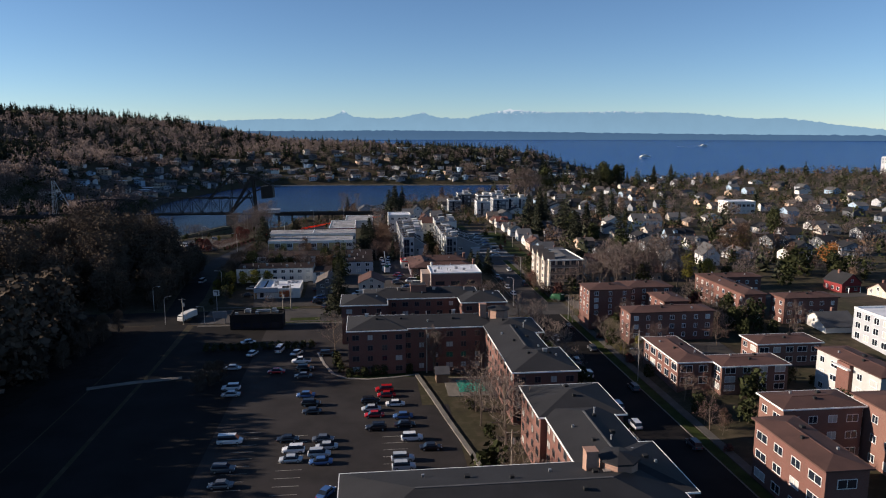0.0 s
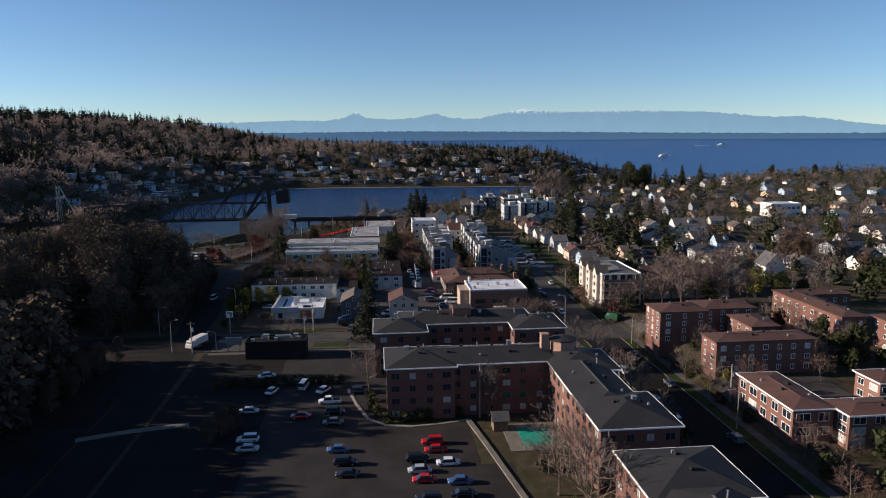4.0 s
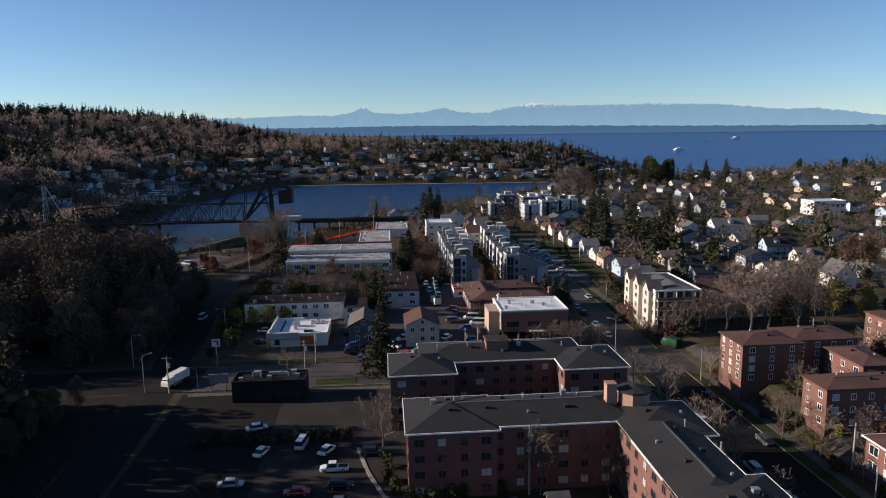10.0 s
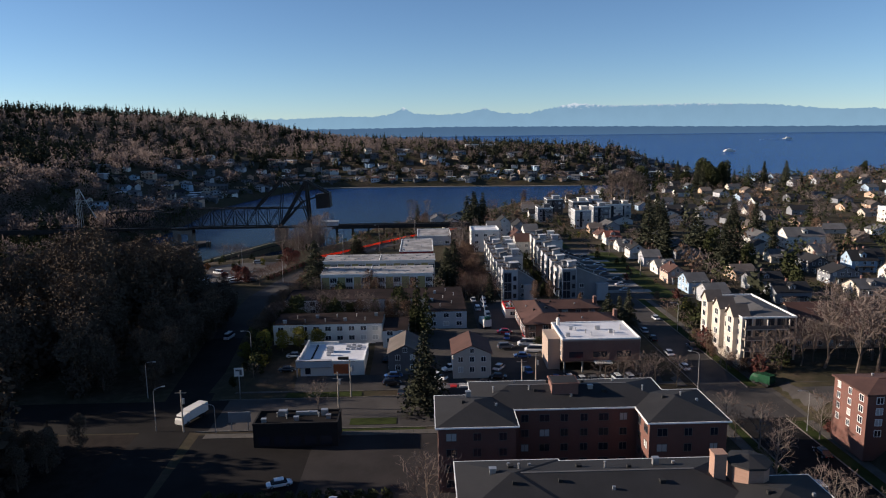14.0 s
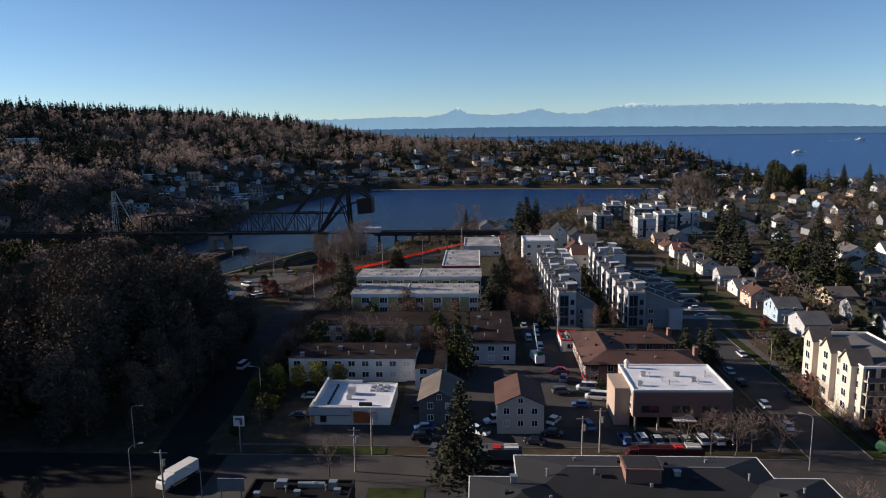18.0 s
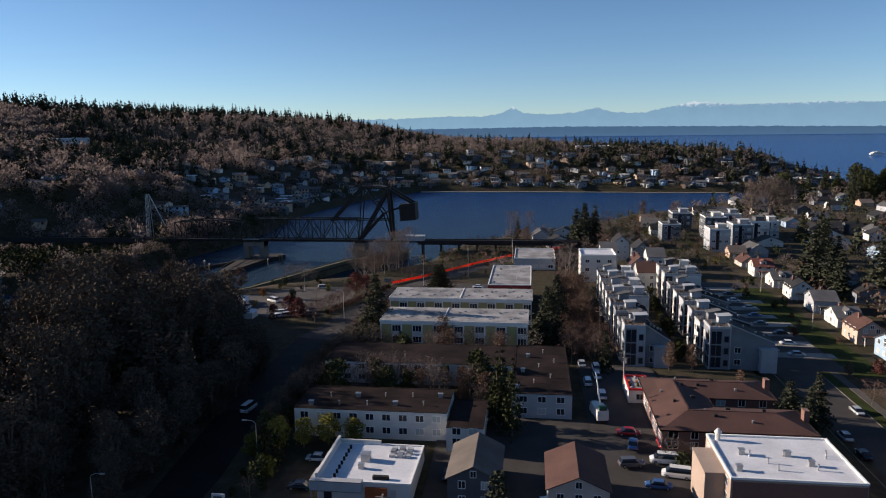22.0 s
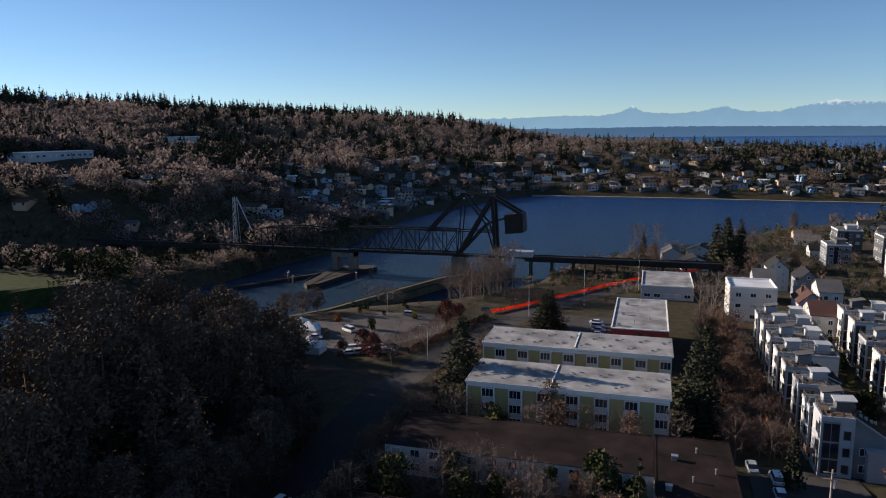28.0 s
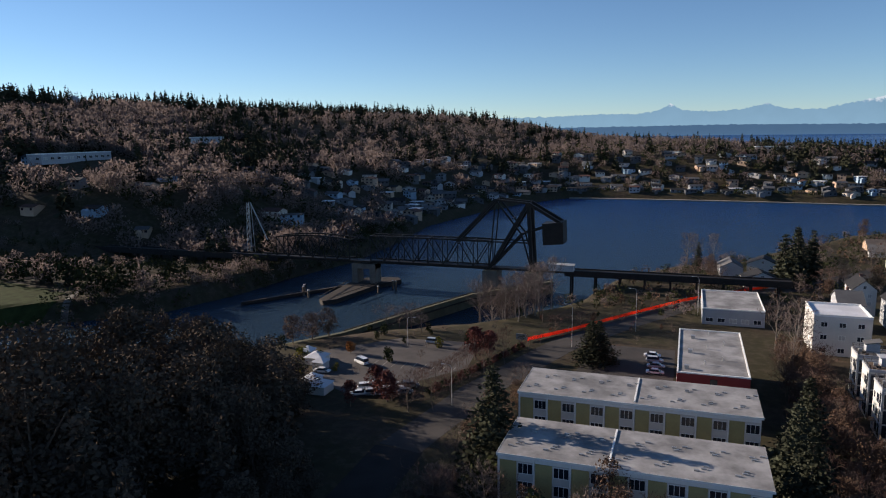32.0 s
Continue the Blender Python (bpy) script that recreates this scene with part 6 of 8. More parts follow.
cars([("van", "white", 14.1, 218.6, 175), ("van", "white", 15.2, 215.4, 170), ("sedan", "blue", 12.3, 212.5, 175), ("sedan", "blue", 12.3, 204.8, 100), ("suv", "blue", 17.4, 201.9, 100),
      ("suv", "white", 20, 202, 96), ("sedan", "silver", 22.4, 201.8, 95), ("sedan", "grey", 24.7, 201.8, 92), ("sedan", "silver", 26.8, 201.8, 95), ("suv", "white", 29.2, 202, 96),
      ("pickup", "white", -5.6, 203.4, 150), ("sedan", "black", 3.4, 201.4, 165), ("sedan", "blue", -14.1, 204.2, 10), ("suv", "black", -14.4, 202, 10)])
cars([("suv", "grey", -12.2, 198.6, 80), ("sedan", "silver", -35.3, 215.3, 0), ("sedan", "black", -35.5, 207.8, 0), ("suv", "white", 5.6, 247.8, 92),
      ("sedan", "silver", 5.4, 260.3, 92), ("sedan", "red", 10.2, 226.5, 0), ("sedan", "blue", 10.3, 222.4, 80), ("sedan", "black", -16, 212.5, 90),
      ("sedan", "silver", 45, 217.7, 90), ("sedan", "black", 45, 228.6, 90), ("pickup", "grey", 51.5, 221.5, 90), ("sedan", "silver", 45, 235, 90), ("sedan", "white", 45, 208.5, 90),
      ("sedan", "black", 51.4, 169.7, 90), ("sedan", "silver", 51.4, 246, 90)])
cars([("sedan", "white", 6.8, 206.5, 60), ("suv", "grey", 9.4, 217.5, 10), ("sedan", "red", 14.6, 223.2, 90), ("pickup", "white", -2.6, 206.4, 200), ("sedan", "black", 6.2, 203.2, 170),
      ("suv", "white", 31.6, 202, 96), ("sedan", "black", 33.8, 201.9, 94), ("sedan", "silver", 6.0, 236.5, 92), ("suv", "white", 7.8, 256, 92)])
cars([("van", "white", -80.5, 316.2, 150), ("suv", "silver", -70.7, 334.5, 0), ("sedan", "white", -21.6, 339, 0), ("suv", "silver", -21, 335.4, 0), ("sedan", "silver", -20.6, 332, 0),
      ("sedan", "white", -20.6, 328, 0), ("sedan", "blue", -31.4, 318.2, 20), ("van", "white", -55, 236.9, 82), ("van", "white", -90.5, 316, 20), ("sedan", "white", -86, 308.8, 10),
      ("sedan", "silver", -69.5, 301, 30), ("sedan", "white", -66.1, 303.5, 30), ("sedan", "white", 7.6, 251.5, 92), ("suv", "white", 7.6, 241.6, 92), ("sedan", "white", 113, 437.5, 0)])
cars([("sedan", ("silver", "white", "black", "grey", "blue")[i % 5], 52.5 + (i % 3), 277.6 + i * 8.2, 0) for i in range(8)])
cars([("suv", ("grey", "white", "silver")[i % 3], 45 if i % 3 else 51.4, 100 + i * 8.5, 90) for i in range(8)])


def lorry(label, x, y, rz, length, paint, rack):
    b = thing("lorry", label, "truck", x, y, gz(x, y) + 0.05, rz)
    h = length / 2
    part("box_body", Shape().box(-h, h - 2.4, -1.2, 1.2, 0.9, 3.0), paint, b)
    part("cab", loft([(h - 2.3, 1.15, 0.6, 2.7, 1.05), (h - 0.7, 1.15, 0.6, 2.6, 1.0), (h, 1.1, 0.6, 1.6, 1.0)]), paint, b)
    part("windscreen", Shape().box(h - 0.62, h - 0.3, -0.95, 0.95, 1.75, 2.3), M["glass"], b)
    part("chassis", Shape().box(-h, h - 0.3, -0.9, 0.9, 0.5, 0.9), M["rubber"], b)
    for sx in (-h * 0.7, -h * 0.45, h * 0.62):
        for sy in (-1.0, 1.0):
            part("wheel", Shape().beam((sx, sy - 0.15, 0.48), (sx, sy + 0.15, 0.48), 0.48, 0.48, 12), M["rubber"], b)
    if rack:
        for sy in (-0.5, 0.1):
            part("ladder_rail", Shape().beam((-h - 0.4, sy, 3.4), (h - 1.0, sy + 0.1, 3.55), 0.07), M["galv"], b)
        part("roof_locker", Shape().box(-h + 0.6, -h + 3.4, -1.0, 1.0, 3.0, 3.35), M["white"], b)
        part("roof_locker", Shape().box(-h + 4.0, -h + 5.6, -1.0, 1.0, 3.0, 3.3), M["red"], b)
    return b


M["dark_red"] = surface("dark_maroon_paint", (0.05, 0.012, 0.014), 0.4, 0.3, 4.0, 0.1)
lorry("long dark red truck with ladders and white roof lockers", 29.0, 259.2, 180, 15, M["dark_red"], True)
lorry("dark truck with a ladder on its roof", -3.3, 258.2, 180, 9, M["dark_grey"], True)
lorry("pale delivery lorry in shade on the avenue", -63.6, 248.6, -112, 8.5, M["white"], False)
lorry("green refuse lorry at the street corner", 74.4, 262.6, 120, 5.5, PAINT["green"], False)
crane = lorry("white utility truck with a raised boom", 8.2, 307.0, 100, 7, M["white"], False)
part("boom", Shape().beam((-1.5, 0, 3.0), (2.2, 0.2, 9.5), 0.22, 0.14), M["white"], crane)
part("green_drum", Shape().beam((-2.9, -0.8, 3.4), (-2.9, 0.8, 3.4), 0.6, 0.6, 12), PAINT["green"], crane)


# ---- poles, lamps and signs ----
def utility_pole(x, y, h, arms=1):
    p = thing("utility_pole", "weathered wooden utility pole with cross-arm and insulators", "pole", x, y, group="utility poles along the streets")
    part("post", Shape().beam((0, 0, -0.4), (0, 0, h), 0.2, 0.14, 8), M["pole_wood"], p)
    for i in range(arms):
        z = h - 0.6 - i * 1.1
        part("cross_arm", Shape().box(-1.2, 1.2, -0.06, 0.06, z, z + 0.14), M["pole_wood"], p)
    part("transformer", Shape().tube(0.42, 0, 0.3, h - 3.0, h - 1.8, 8), M["galv"], p)
    return p


def street_lamp(x, y, h, rz):
    p = thing("street_lamp", "grey metal street lamp with a curved arm", "street lamp", x, y, rz=rz, group="street lamps")
    part("post", Shape().beam((0, 0, -0.3), (0, 0, h - 0.6), 0.11, 0.07, 8), M["galv"], p)
    arm = Shape()
    q = [(0, 0, h - 0.6), (0.3, 0, h - 0.1), (1.0, 0, h + 0.12), (2.0, 0, h + 0.15)]
    for a, b in zip(q, q[1:]):
        arm.beam(a, b, 0.05, 0.05, 6)
    part("arm", arm, M["galv"], p)
    hd = part("lamp_head", Shape().prism([(1.8, -0.16), (2.6, -0.12), (2.6, 0.12), (1.8, 0.16)], h + 0.06, h + 0.22), M["galv"], p)
    part("lens", Shape().box(2.0, 2.5, -0.1, 0.1, h + 0.02, h + 0.06), M["lamp"], hd)
    return p


for x, y, h, a in ((12, 139.5, 13, 1), (-23.4, 192, 9, 2), (-21.8, 197.6, 9.5, 1), (10.1, 197.4, 8.6, 1), (13, 199, 9.4, 1), (21.1, 96.8, 7.6, 1), (79.3, 183.6, 9.5, 1), (-48, 183.5, 9.5, 1),
                   (11.8, 246, 9.5, 2), (11.6, 290, 9, 2), (64, 300, 9, 1), (64, 340, 9, 1), (130, 260, 9.5, 2), (170, 225, 9.5, 2), (58, 140, 9.5, 1)):
    utility_pole(x * 1.32, y * 1.32, h, a)
for x, y, h, rz in ((-52.7, 184.1, 9.6, 40), (-59.8, 199.0, 9.2, 0), (-42.5, 182.9, 6.4, 180), (41.9, 193.8, 11, 150), (-39.4, 341, 13, 170), (-26.5, 358, 14, 170), (-12, 378.5, 13.5, 170), (-75.8, 331.1, 9, 0), (-54.6, 300, 10, 180),
                    (53.6, 178, 9, 180), (53.4, 236, 9, 180), (-44, 214, 8.5, 180), (54, 130, 9, 180)):
    street_lamp(x * 1.32, y * 1.32, h, rz)
sign = thing("shop_sign", "white and dark square shop sign on a tall post", "sign", -55.9, 261.2)
part("post", Shape().tube(0, 0, 0.14, -0.3, 6.0, 8), M["galv"], sign)
part("board", Shape().box(-1.1, 1.1, -0.14, 0.14, 5.7, 7.8), M["white"], sign)
part("emblem", Shape().box(-0.75, 0.75, -0.17, -0.14, 7.0, 7.45).prism([(0.2, -0.17), (0.75, -0.17), (0.75, -0.142), (0.2, -0.142)], 6.0, 7.0), M["dark_grey"], sign)
board = thing("hoarding", "dark square hoarding on posts by the car park", "sign", -51.0, 242.0)
part("panel", Shape().box(-2.4, 2.4, -0.12, 0.12, 2.0, 4.4), M["grey"], board)
for sx in (-1.8, 1.8):
    part("post", Shape().box(sx - 0.1, sx + 0.1, -0.1, 0.1, -0.3, 2.0), M["galv"], board)
gs = thing("road_sign", "pale green road sign board with unreadable bars beside the avenue", "sign", -66.7, 446.2)
part("panel", Shape().box(-1.6, 1.6, -0.06, 0.06, 2.2, 4.0), M["line"], gs)
for z in (2.6, 3.1, 3.5):
    part("bar", Shape().box(-1.2, 1.2, -0.075, -0.06, z, z + 0.2), M["lawn"], gs)
part("post", Shape().box(-0.08, 0.08, -0.05, 0.05, -0.3, 2.2), M["galv"], gs)

# restaurant by the avenue; tree shade is put into its black walls and roof
rest = flat_block("restaurant", "low dark restaurant with rooftop fans and dark shopfront", -46.0, -28.6, 233.4, 240.4, 4.8, "restaurant_shade", "roof_black", 1, (), 0.5, 3.4, trim="restaurant_shade", seed=50)
for i in range(5):
    part("shopfront", Shape().box(1.0 + i * 3.2, 3.4 + i * 3.2, -0.06, 0, 0.5, 2.4), M["glass"], rest)
rooftop_bits(rest, [(2 + 2.2 * i, 1.6 + (i * 2.9) % 4) for i in range(7)], 5.1)
part("roof_ducts", Shape().box(4.4, 6.2, 4.6, 5.8, 4.8, 6.0).box(8.0, 12.6, 4.9, 5.6, 4.8, 5.6).box(13.4, 14.8, 4.4, 5.6, 4.8, 6.1), M["galv"], rest, "grey metal ducts on the roof")

# orange mesh barrier along the avenue
bar = thing("barrier", "long orange safety-mesh barrier on posts beside the avenue", "barrier", -66.0, 451.4, 0)
line = [(-66.0, 451.4), (-55.4, 465.3), (-43.6, 483.8), (-31.7, 501.6), (-19.8, 518.8), (-2.6, 537.2), (15.8, 554.4)]
for (ax, ay), (bx, by) in zip(line, line[1:]):
    part("mesh_panel", strip([(ax - line[0][0], ay - line[0][1]), (bx - line[0][0], by - line[0][1])], 0.12, 0.3, 1.35), M["orange"], bar)
    part("post", Shape().box(ax - line[0][0] - 0.09, ax - line[0][0] + 0.09, ay - line[0][1] - 0.09, ay - line[0][1] + 0.09, -0.2, 1.9), M["galv"], bar)

# cedar fence beside the townhouses
fen = thing("fence", "new orange-brown cedar board fence beside the townhouses", "fence", 14.0, 353.8, 0)
for i in range(72):
    part("board", Shape().box(-0.03, 0.03, i * 0.75, i * 0.75 + 0.68, -0.1, 1.8), M["fence"], fen)

cars([(("sedan", "suv", "van")[i % 3], ("white", "silver", "white", "grey")[i % 4], -73 + (i % 4) * 2.6, 299.5 + (i // 4) * 3.4 + (i % 4) * 1.1, 30) for i in range(8)])
hedge_av = thing("hedge", "reddish-brown winter hedge along the avenue", "hedge", -79.9, 401.3)
for i in range(26):
    part("clump", KINDS["shrub_red" if i % 3 else "shrub"][0][1], None, hedge_av, at=(i * 0.55, i * 1.75, -0.5), rz=i * 70)
plant_all("redtwig", 5, tuple((-66 + i * 0.9, 302 + i * 2.6) for i in range(9)), 1.1)
plant_all("brown", 4.5, ((-46.5, 291), (-48, 296), (-45.2, 301), (-44, 306), (-42.4, 311)), 1.0, 0.2)
# picnic tents and sheds by the channel
for i, (x, y, s) in enumerate(((-90, 314, 5.2), (-87.5, 311, 3.4), (-81, 299, 5.0), (-84, 301.5, 4.0), (-94, 317, 3.4))):
    t = thing("shed", "small white peaked shelter among shrubs", "shelter", x * 1.32, y * 1.32)
    part("wall", Shape().box(-s / 2, s / 2, -s / 2, s / 2, -0.3, 2.2), M["white"], t)
    part("roof", Shape().hip(-s / 2 - 0.3, s / 2 + 0.3, -s / 2 - 0.3, s / 2 + 0.35, 2.2, 1.4), M["membrane"], t)


# ---- the railway bascule bridge and the channel walls ----
M["dark_timber"] = surface("tarred_timber", (0.035, 0.028, 0.024), 0.85, 0.5, 4.0, 0.3)
M["pier_stone"] = surface("stained_pier_stone", (0.17, 0.145, 0.12), 0.9, 0.3, 2.0, 0.35)
M["moss_wall"] = surface("mossy_concrete", (0.105, 0.10, 0.062), 0.9, 0.3, 2.0, 0.35)
BY, DZ = 538.6, 5.5          # line of the bridge, rail level
bridge = thing("railway_bridge", "black steel railway bascule bridge with lattice truss and counterweight", "bridge", 0, BY, 0)


def truss(x0, x1, z0, z1, n, camber=0.0):
    """Two lattice sides with chords, posts and crossed braces."""
    step = (x1 - x0) / n
    for sy in (-3.4, 3.4):
        top = [(x0 + i * step, sy, z1 + camber * math.sin(math.pi * i / n)) for i in range(n + 1)]
        bot = [(x0 + i * step, sy, z0) for i in range(n + 1)]
        part("bottom_chord", Shape().beam(bot[0], bot[n], 0.42), M["steel"], bridge)
        if camber:
            for i in range(n):
                part("top_chord", Shape().beam(top[i], top[i + 1], 0.42), M["steel"], bridge)
        else:
            part("top_chord", Shape().beam(top[0], top[n], 0.42), M["steel"], bridge)
        for i in range(n + 1):
            part("post", Shape().beam(bot[i], top[i], 0.26), M["steel"], bridge)
        for i in range(n):
            a, b = (bot[i], top[i + 1]) if i % 2 else (top[i], bot[i + 1])
            part("brace", Shape().beam(a, b, 0.28), M["steel"], bridge)
            part("brace", Shape().beam((a[0], sy, b[2]), (b[0], sy, a[2]), 0.13), M["steel"], bridge)
    lat = Shape()
    for i in range(n + 1):
        lat.beam((x0 + i * step, -3.4, z1), (x0 + i * step, 3.4, z1), 0.2)
        if i < n:
            lat.beam((x0 + i * step, -3.4, z1), (x0 + (i + 1) * step, 3.4, z1), 0.12)
    part("top_lattice", lat, M["steel"], bridge)


truss(-158.4, -101.6, DZ + 0.6, 17.7, 8)
truss(-208.6, -169.0, DZ + 0.6, 15.6, 6, 1.4)
part("deck", Shape().box(-422.4, 18.5, -2.6, 2.6, DZ - 0.6, DZ + 0.3), M["steel"], bridge)
for sy in (-3.2, 3.2):
    part("girder", Shape().box(-422.4, -208.6, sy - 0.2, sy + 0.2, DZ - 2.0, DZ + 0.9), M["steel"], bridge)
for sy in (-2.9, 2.9):
    part("girder", Shape().box(-68.6, 18.5, sy - 0.2, sy + 0.2, DZ - 1.7, DZ + 0.8), M["steel"], bridge)
# heel tower, links and counterweight
for sy in (-3.6, 3.6):
    T = {"heel": (-101.4, sy, DZ), "top": (-84.2, sy, 34.3), "peak": (-98.5, sy, 35.6), "back": (-70.6, sy, 26.4), "foot": (-82.5, sy, DZ), "strut": (-116.2, sy, 17.2), "mid": (-87.1, sy, 21.1)}
    for a, b, r in (("heel", "top", 0.95), ("foot", "top", 1.0), ("heel", "mid", 0.7), ("top", "back", 0.9), ("peak", "top", 0.65), ("peak", "strut", 0.9), ("peak", "mid", 0.5), ("mid", "back", 0.5), ("foot", "mid", 0.45), ("heel", "peak", 0.35)):
        part("tower_leg" if r > 0.6 else "link", Shape().beam(T[a], T[b], r), M["steel"], bridge)
    part("rail_beam", Shape().beam((-118.8, sy, 17.4), (-84.5, sy, 17.4), 0.4), M["steel"], bridge)
for x, z in ((-63.8, 26), (-74.6, 27), (-66, 16), (-53.5, 20), (-69, 21)):
    part("cross_beam", Shape().beam((x * 1.32, -3.6, z * 1.32), (x * 1.32, 3.6, z * 1.32), 0.35), M["steel"], bridge)
cwt = Shape()
prof = [(-78.1, 25.9), (-69.4, 26.9), (-68.9, 17.7), (-77.6, 16.9)]
cwt.poly([(x, -5, z) for x, z in prof]).poly([(x, 5, z) for x, z in reversed(prof)])
for (ax, az), (bx, bz) in zip(prof, prof[1:] + prof[:1]):
    cwt.poly([(ax, -5, az), (ax, 5, az), (bx, 5, bz), (bx, -5, bz)])
part("counterweight", cwt, M["steel"], bridge, "black block counterweight")
part("machine_house", Shape().box(-75.2, -64.7, -4.2, -0.5, DZ + 0.5, DZ + 3.2).gable(-75.6, -64.3, -4.5, -0.2, DZ + 3.2, 0.6, "x"), M["pale_grey"], bridge, "pale machine house")
for x0, x1 in ((-168.4, -165.5), (-159.2, -156.3)):
    part("pier", Shape().box(x0, x1, -3.2, 3.2, WATER_Z - 4, DZ - 1.0), M["pier_stone"], bridge, "dark stained stone pier leg")
part("pier_head", Shape().box(-168.4, -156.3, -3.1, 3.1, DZ - 3.4, DZ - 1.1), M["pier_stone"], bridge)
part("pier_base", Shape().prism([(-169.5, -5.3), (-167.0, -37.0), (-163.7, -40.3), (-159.7, -35.6), (-154.4, -4.0), (-148.6, 9.2), (-151.8, 13.2), (-166.3, 10.6)], WATER_Z - 4, WATER_Z + 1.9), M["dark_timber"], bridge, "dark timber-faced pier base")
part("fender_wall", Shape().beam((-168.5, -6.0, WATER_Z + 0.8), (-197.0, -50.0, WATER_Z + 0.8), 0.9), M["dark_timber"], bridge, "low dark timber fender wall")
part("fender_rail", Shape().beam((-169.2, -5.3, WATER_Z + 3.2), (-166.3, -38.3, WATER_Z + 3.2), 0.18).beam((-154.4, -4.0, WATER_Z + 3.2), (-159.7, -35.6, WATER_Z + 3.2), 0.18), M["dark_timber"], bridge)
part("pier", Shape().box(-104.3, -97.7, -4.5, 4.5, WATER_Z - 4, DZ - 1.0), M["concrete_old"], bridge, "concrete pier")
part("pier", Shape().box(-85.8, -79.2, -4.5, 4.5, WATER_Z - 4, DZ - 1.0), M["concrete_old"], bridge)
for i in range(15):
    x = -66.0 + i * 10
    if x < 17.2:
        part("bent", Shape().box(x - 0.35, x + 0.35, -3.2, -2.4, -8, DZ - 1.0).box(x - 0.35, x + 0.35, 2.4, 3.2, -8, DZ - 1.0).box(x - 0.4, x + 0.4, -3.4, 3.4, DZ - 1.9, DZ - 1.0), M["steel"], bridge)
for i in range(18):
    x = -217.8 - i * 11
    g = gz(x, BY)
    part("bent", Shape().box(x - 0.35, x + 0.35, -3.2, -2.4, min(g, 0) - 3, DZ - 1.0).box(x - 0.35, x + 0.35, 2.4, 3.2, min(g, 0) - 3, DZ - 1.0), M["steel"], bridge)
mast = thing("lattice_tower", "grey steel lattice signal tower with a leaning strut", "tower", -229.0, 543.8)
z1 = 30.4
for sx, sy in ((-1, -1), (1, -1), (1, 1), (-1, 1)):
    part("leg", Shape().beam((sx * 1.6, sy * 1.6, -2), (sx * 0.7, sy * 0.7, z1), 0.16), M["galv"], mast)
for i in range(9):
    z, k = i * z1 / 9, 1.6 - 0.9 * i / 9
    part("lattice", Shape().beam((-k, -k, z), (k, -k, z + z1 / 9), 0.09).beam((-k, -k, z), (-k, k, z + z1 / 9), 0.09), M["galv"], mast)
part("strut", Shape().beam((1, 0, z1), (9.9, 0, 11.9), 0.28), M["galv"], mast)

guide = strip([(-163.7, 403.9), (-147.8, 418.4), (-128.4, 448.0), (-117.3, 478.0), (-103.5, 513.7), (-76.0, 547.4)], 1.7, WATER_Z - 4, -1.25)
setting("lock_wall", guide, M["moss_wall"], "long mossy concrete guide wall along the channel", "wall")
for i, (x, y) in enumerate(((-91, 362), (-99, 337), (-137, 388), (-134, 386), (-112, 406), (-110, 404), (-114, 398), (-139, 392))):
    p = thing("mooring_pile", "dark timber mooring pile in the channel", "pile", x * 1.32, y * 1.32, WATER_Z, group="mooring piles in the channel")
    part("pile", Shape().tube(0, 0, 0.45, -4, 3.2 + (i % 3) * 0.5, 8), M["wood"], p)
    part("cap", Shape().tube(0, 0, 0.5, 3.2 + (i % 3) * 0.5, 3.4 + (i % 3) * 0.5, 8), M["white"], p)


rail = Shape()
for (ax, ay), (bx, by) in (((-128.4, 448.0), (-117.3, 478.0)), ((-117.3, 478.0), (-103.5, 513.7)), ((-103.5, 513.7), (-76.0, 547.4))):
    rail.beam((ax + 0.9, ay, -0.5), (bx + 0.9, by, -0.5), 0.25)
    rail.beam((ax + 1.0, ay, -3.2), (bx + 1.0, by, -3.2), 0.35)
setting("wall_fender", rail, M["dark_timber"], "dark timber fender along the guide wall", "fender")


tank = thing("water_tower", "pale round water tank on the wooded ridge", "water tower", -662.6, 851.4)
part("drum", Shape().tube(0, 0, 7.5, -6, 13, 20), M["pale_grey"], tank)
part("dome", Shape().tube(0, 0, 7.5, 13, 15.5, 20, 5.6).tube(0, 0, 5.6, 15.5, 17, 20, 2.0), M["pale_grey"], tank)


# ---- boats ----
def boat(x, y, L, rz, label, tall):
    b = thing("ferry" if tall else "boat", label, "boat", x, y, None, rz)
    b.location.z = WATER_Z + max(0.0, (math.hypot(x, y) - 1500) * 0.0125) * (1 if math.hypot(x, y) > 1500 else 0)
    w = L * 0.13
    part("hull", loft([(-L / 2, w * 0.9, -0.5, L * 0.06, w), (L * 0.2, w, -0.5, L * 0.06, w), (L * 0.4, w * 0.6, -0.3, L * 0.07, w * 0.7), (L / 2, w * 0.1, 0.2, L * 0.08, w * 0.12)]), M["white"], b)
    part("cabin", Shape().box(-L * 0.4, L * 0.22, -w * 0.8, w * 0.8, L * 0.05, L * 0.12), M["white"], b)
    if tall:
        part("upper_deck", Shape().box(-L * 0.3, L * 0.12, -w * 0.7, w * 0.7, L * 0.12, L * 0.17), M["white"], b)
        part("bridge_house", Shape().box(-L * 0.08, L * 0.04, -w * 0.5, w * 0.5, L * 0.17, L * 0.21), M["white"], b)
    return b


boat(783, 1907, 34, 10, "white passenger ferry on blue water", True)
boat(1383, 2774, 40, 190, "small white ship trailing a wake", True)
wake = thing("wake", "thin pale wake behind a ship", "wake", 1383, 2774, WATER_Z + 20.0)
part("foam", Shape().box(-110, -20, -2, 2, -0.2, 0.05), M["white"], wake)


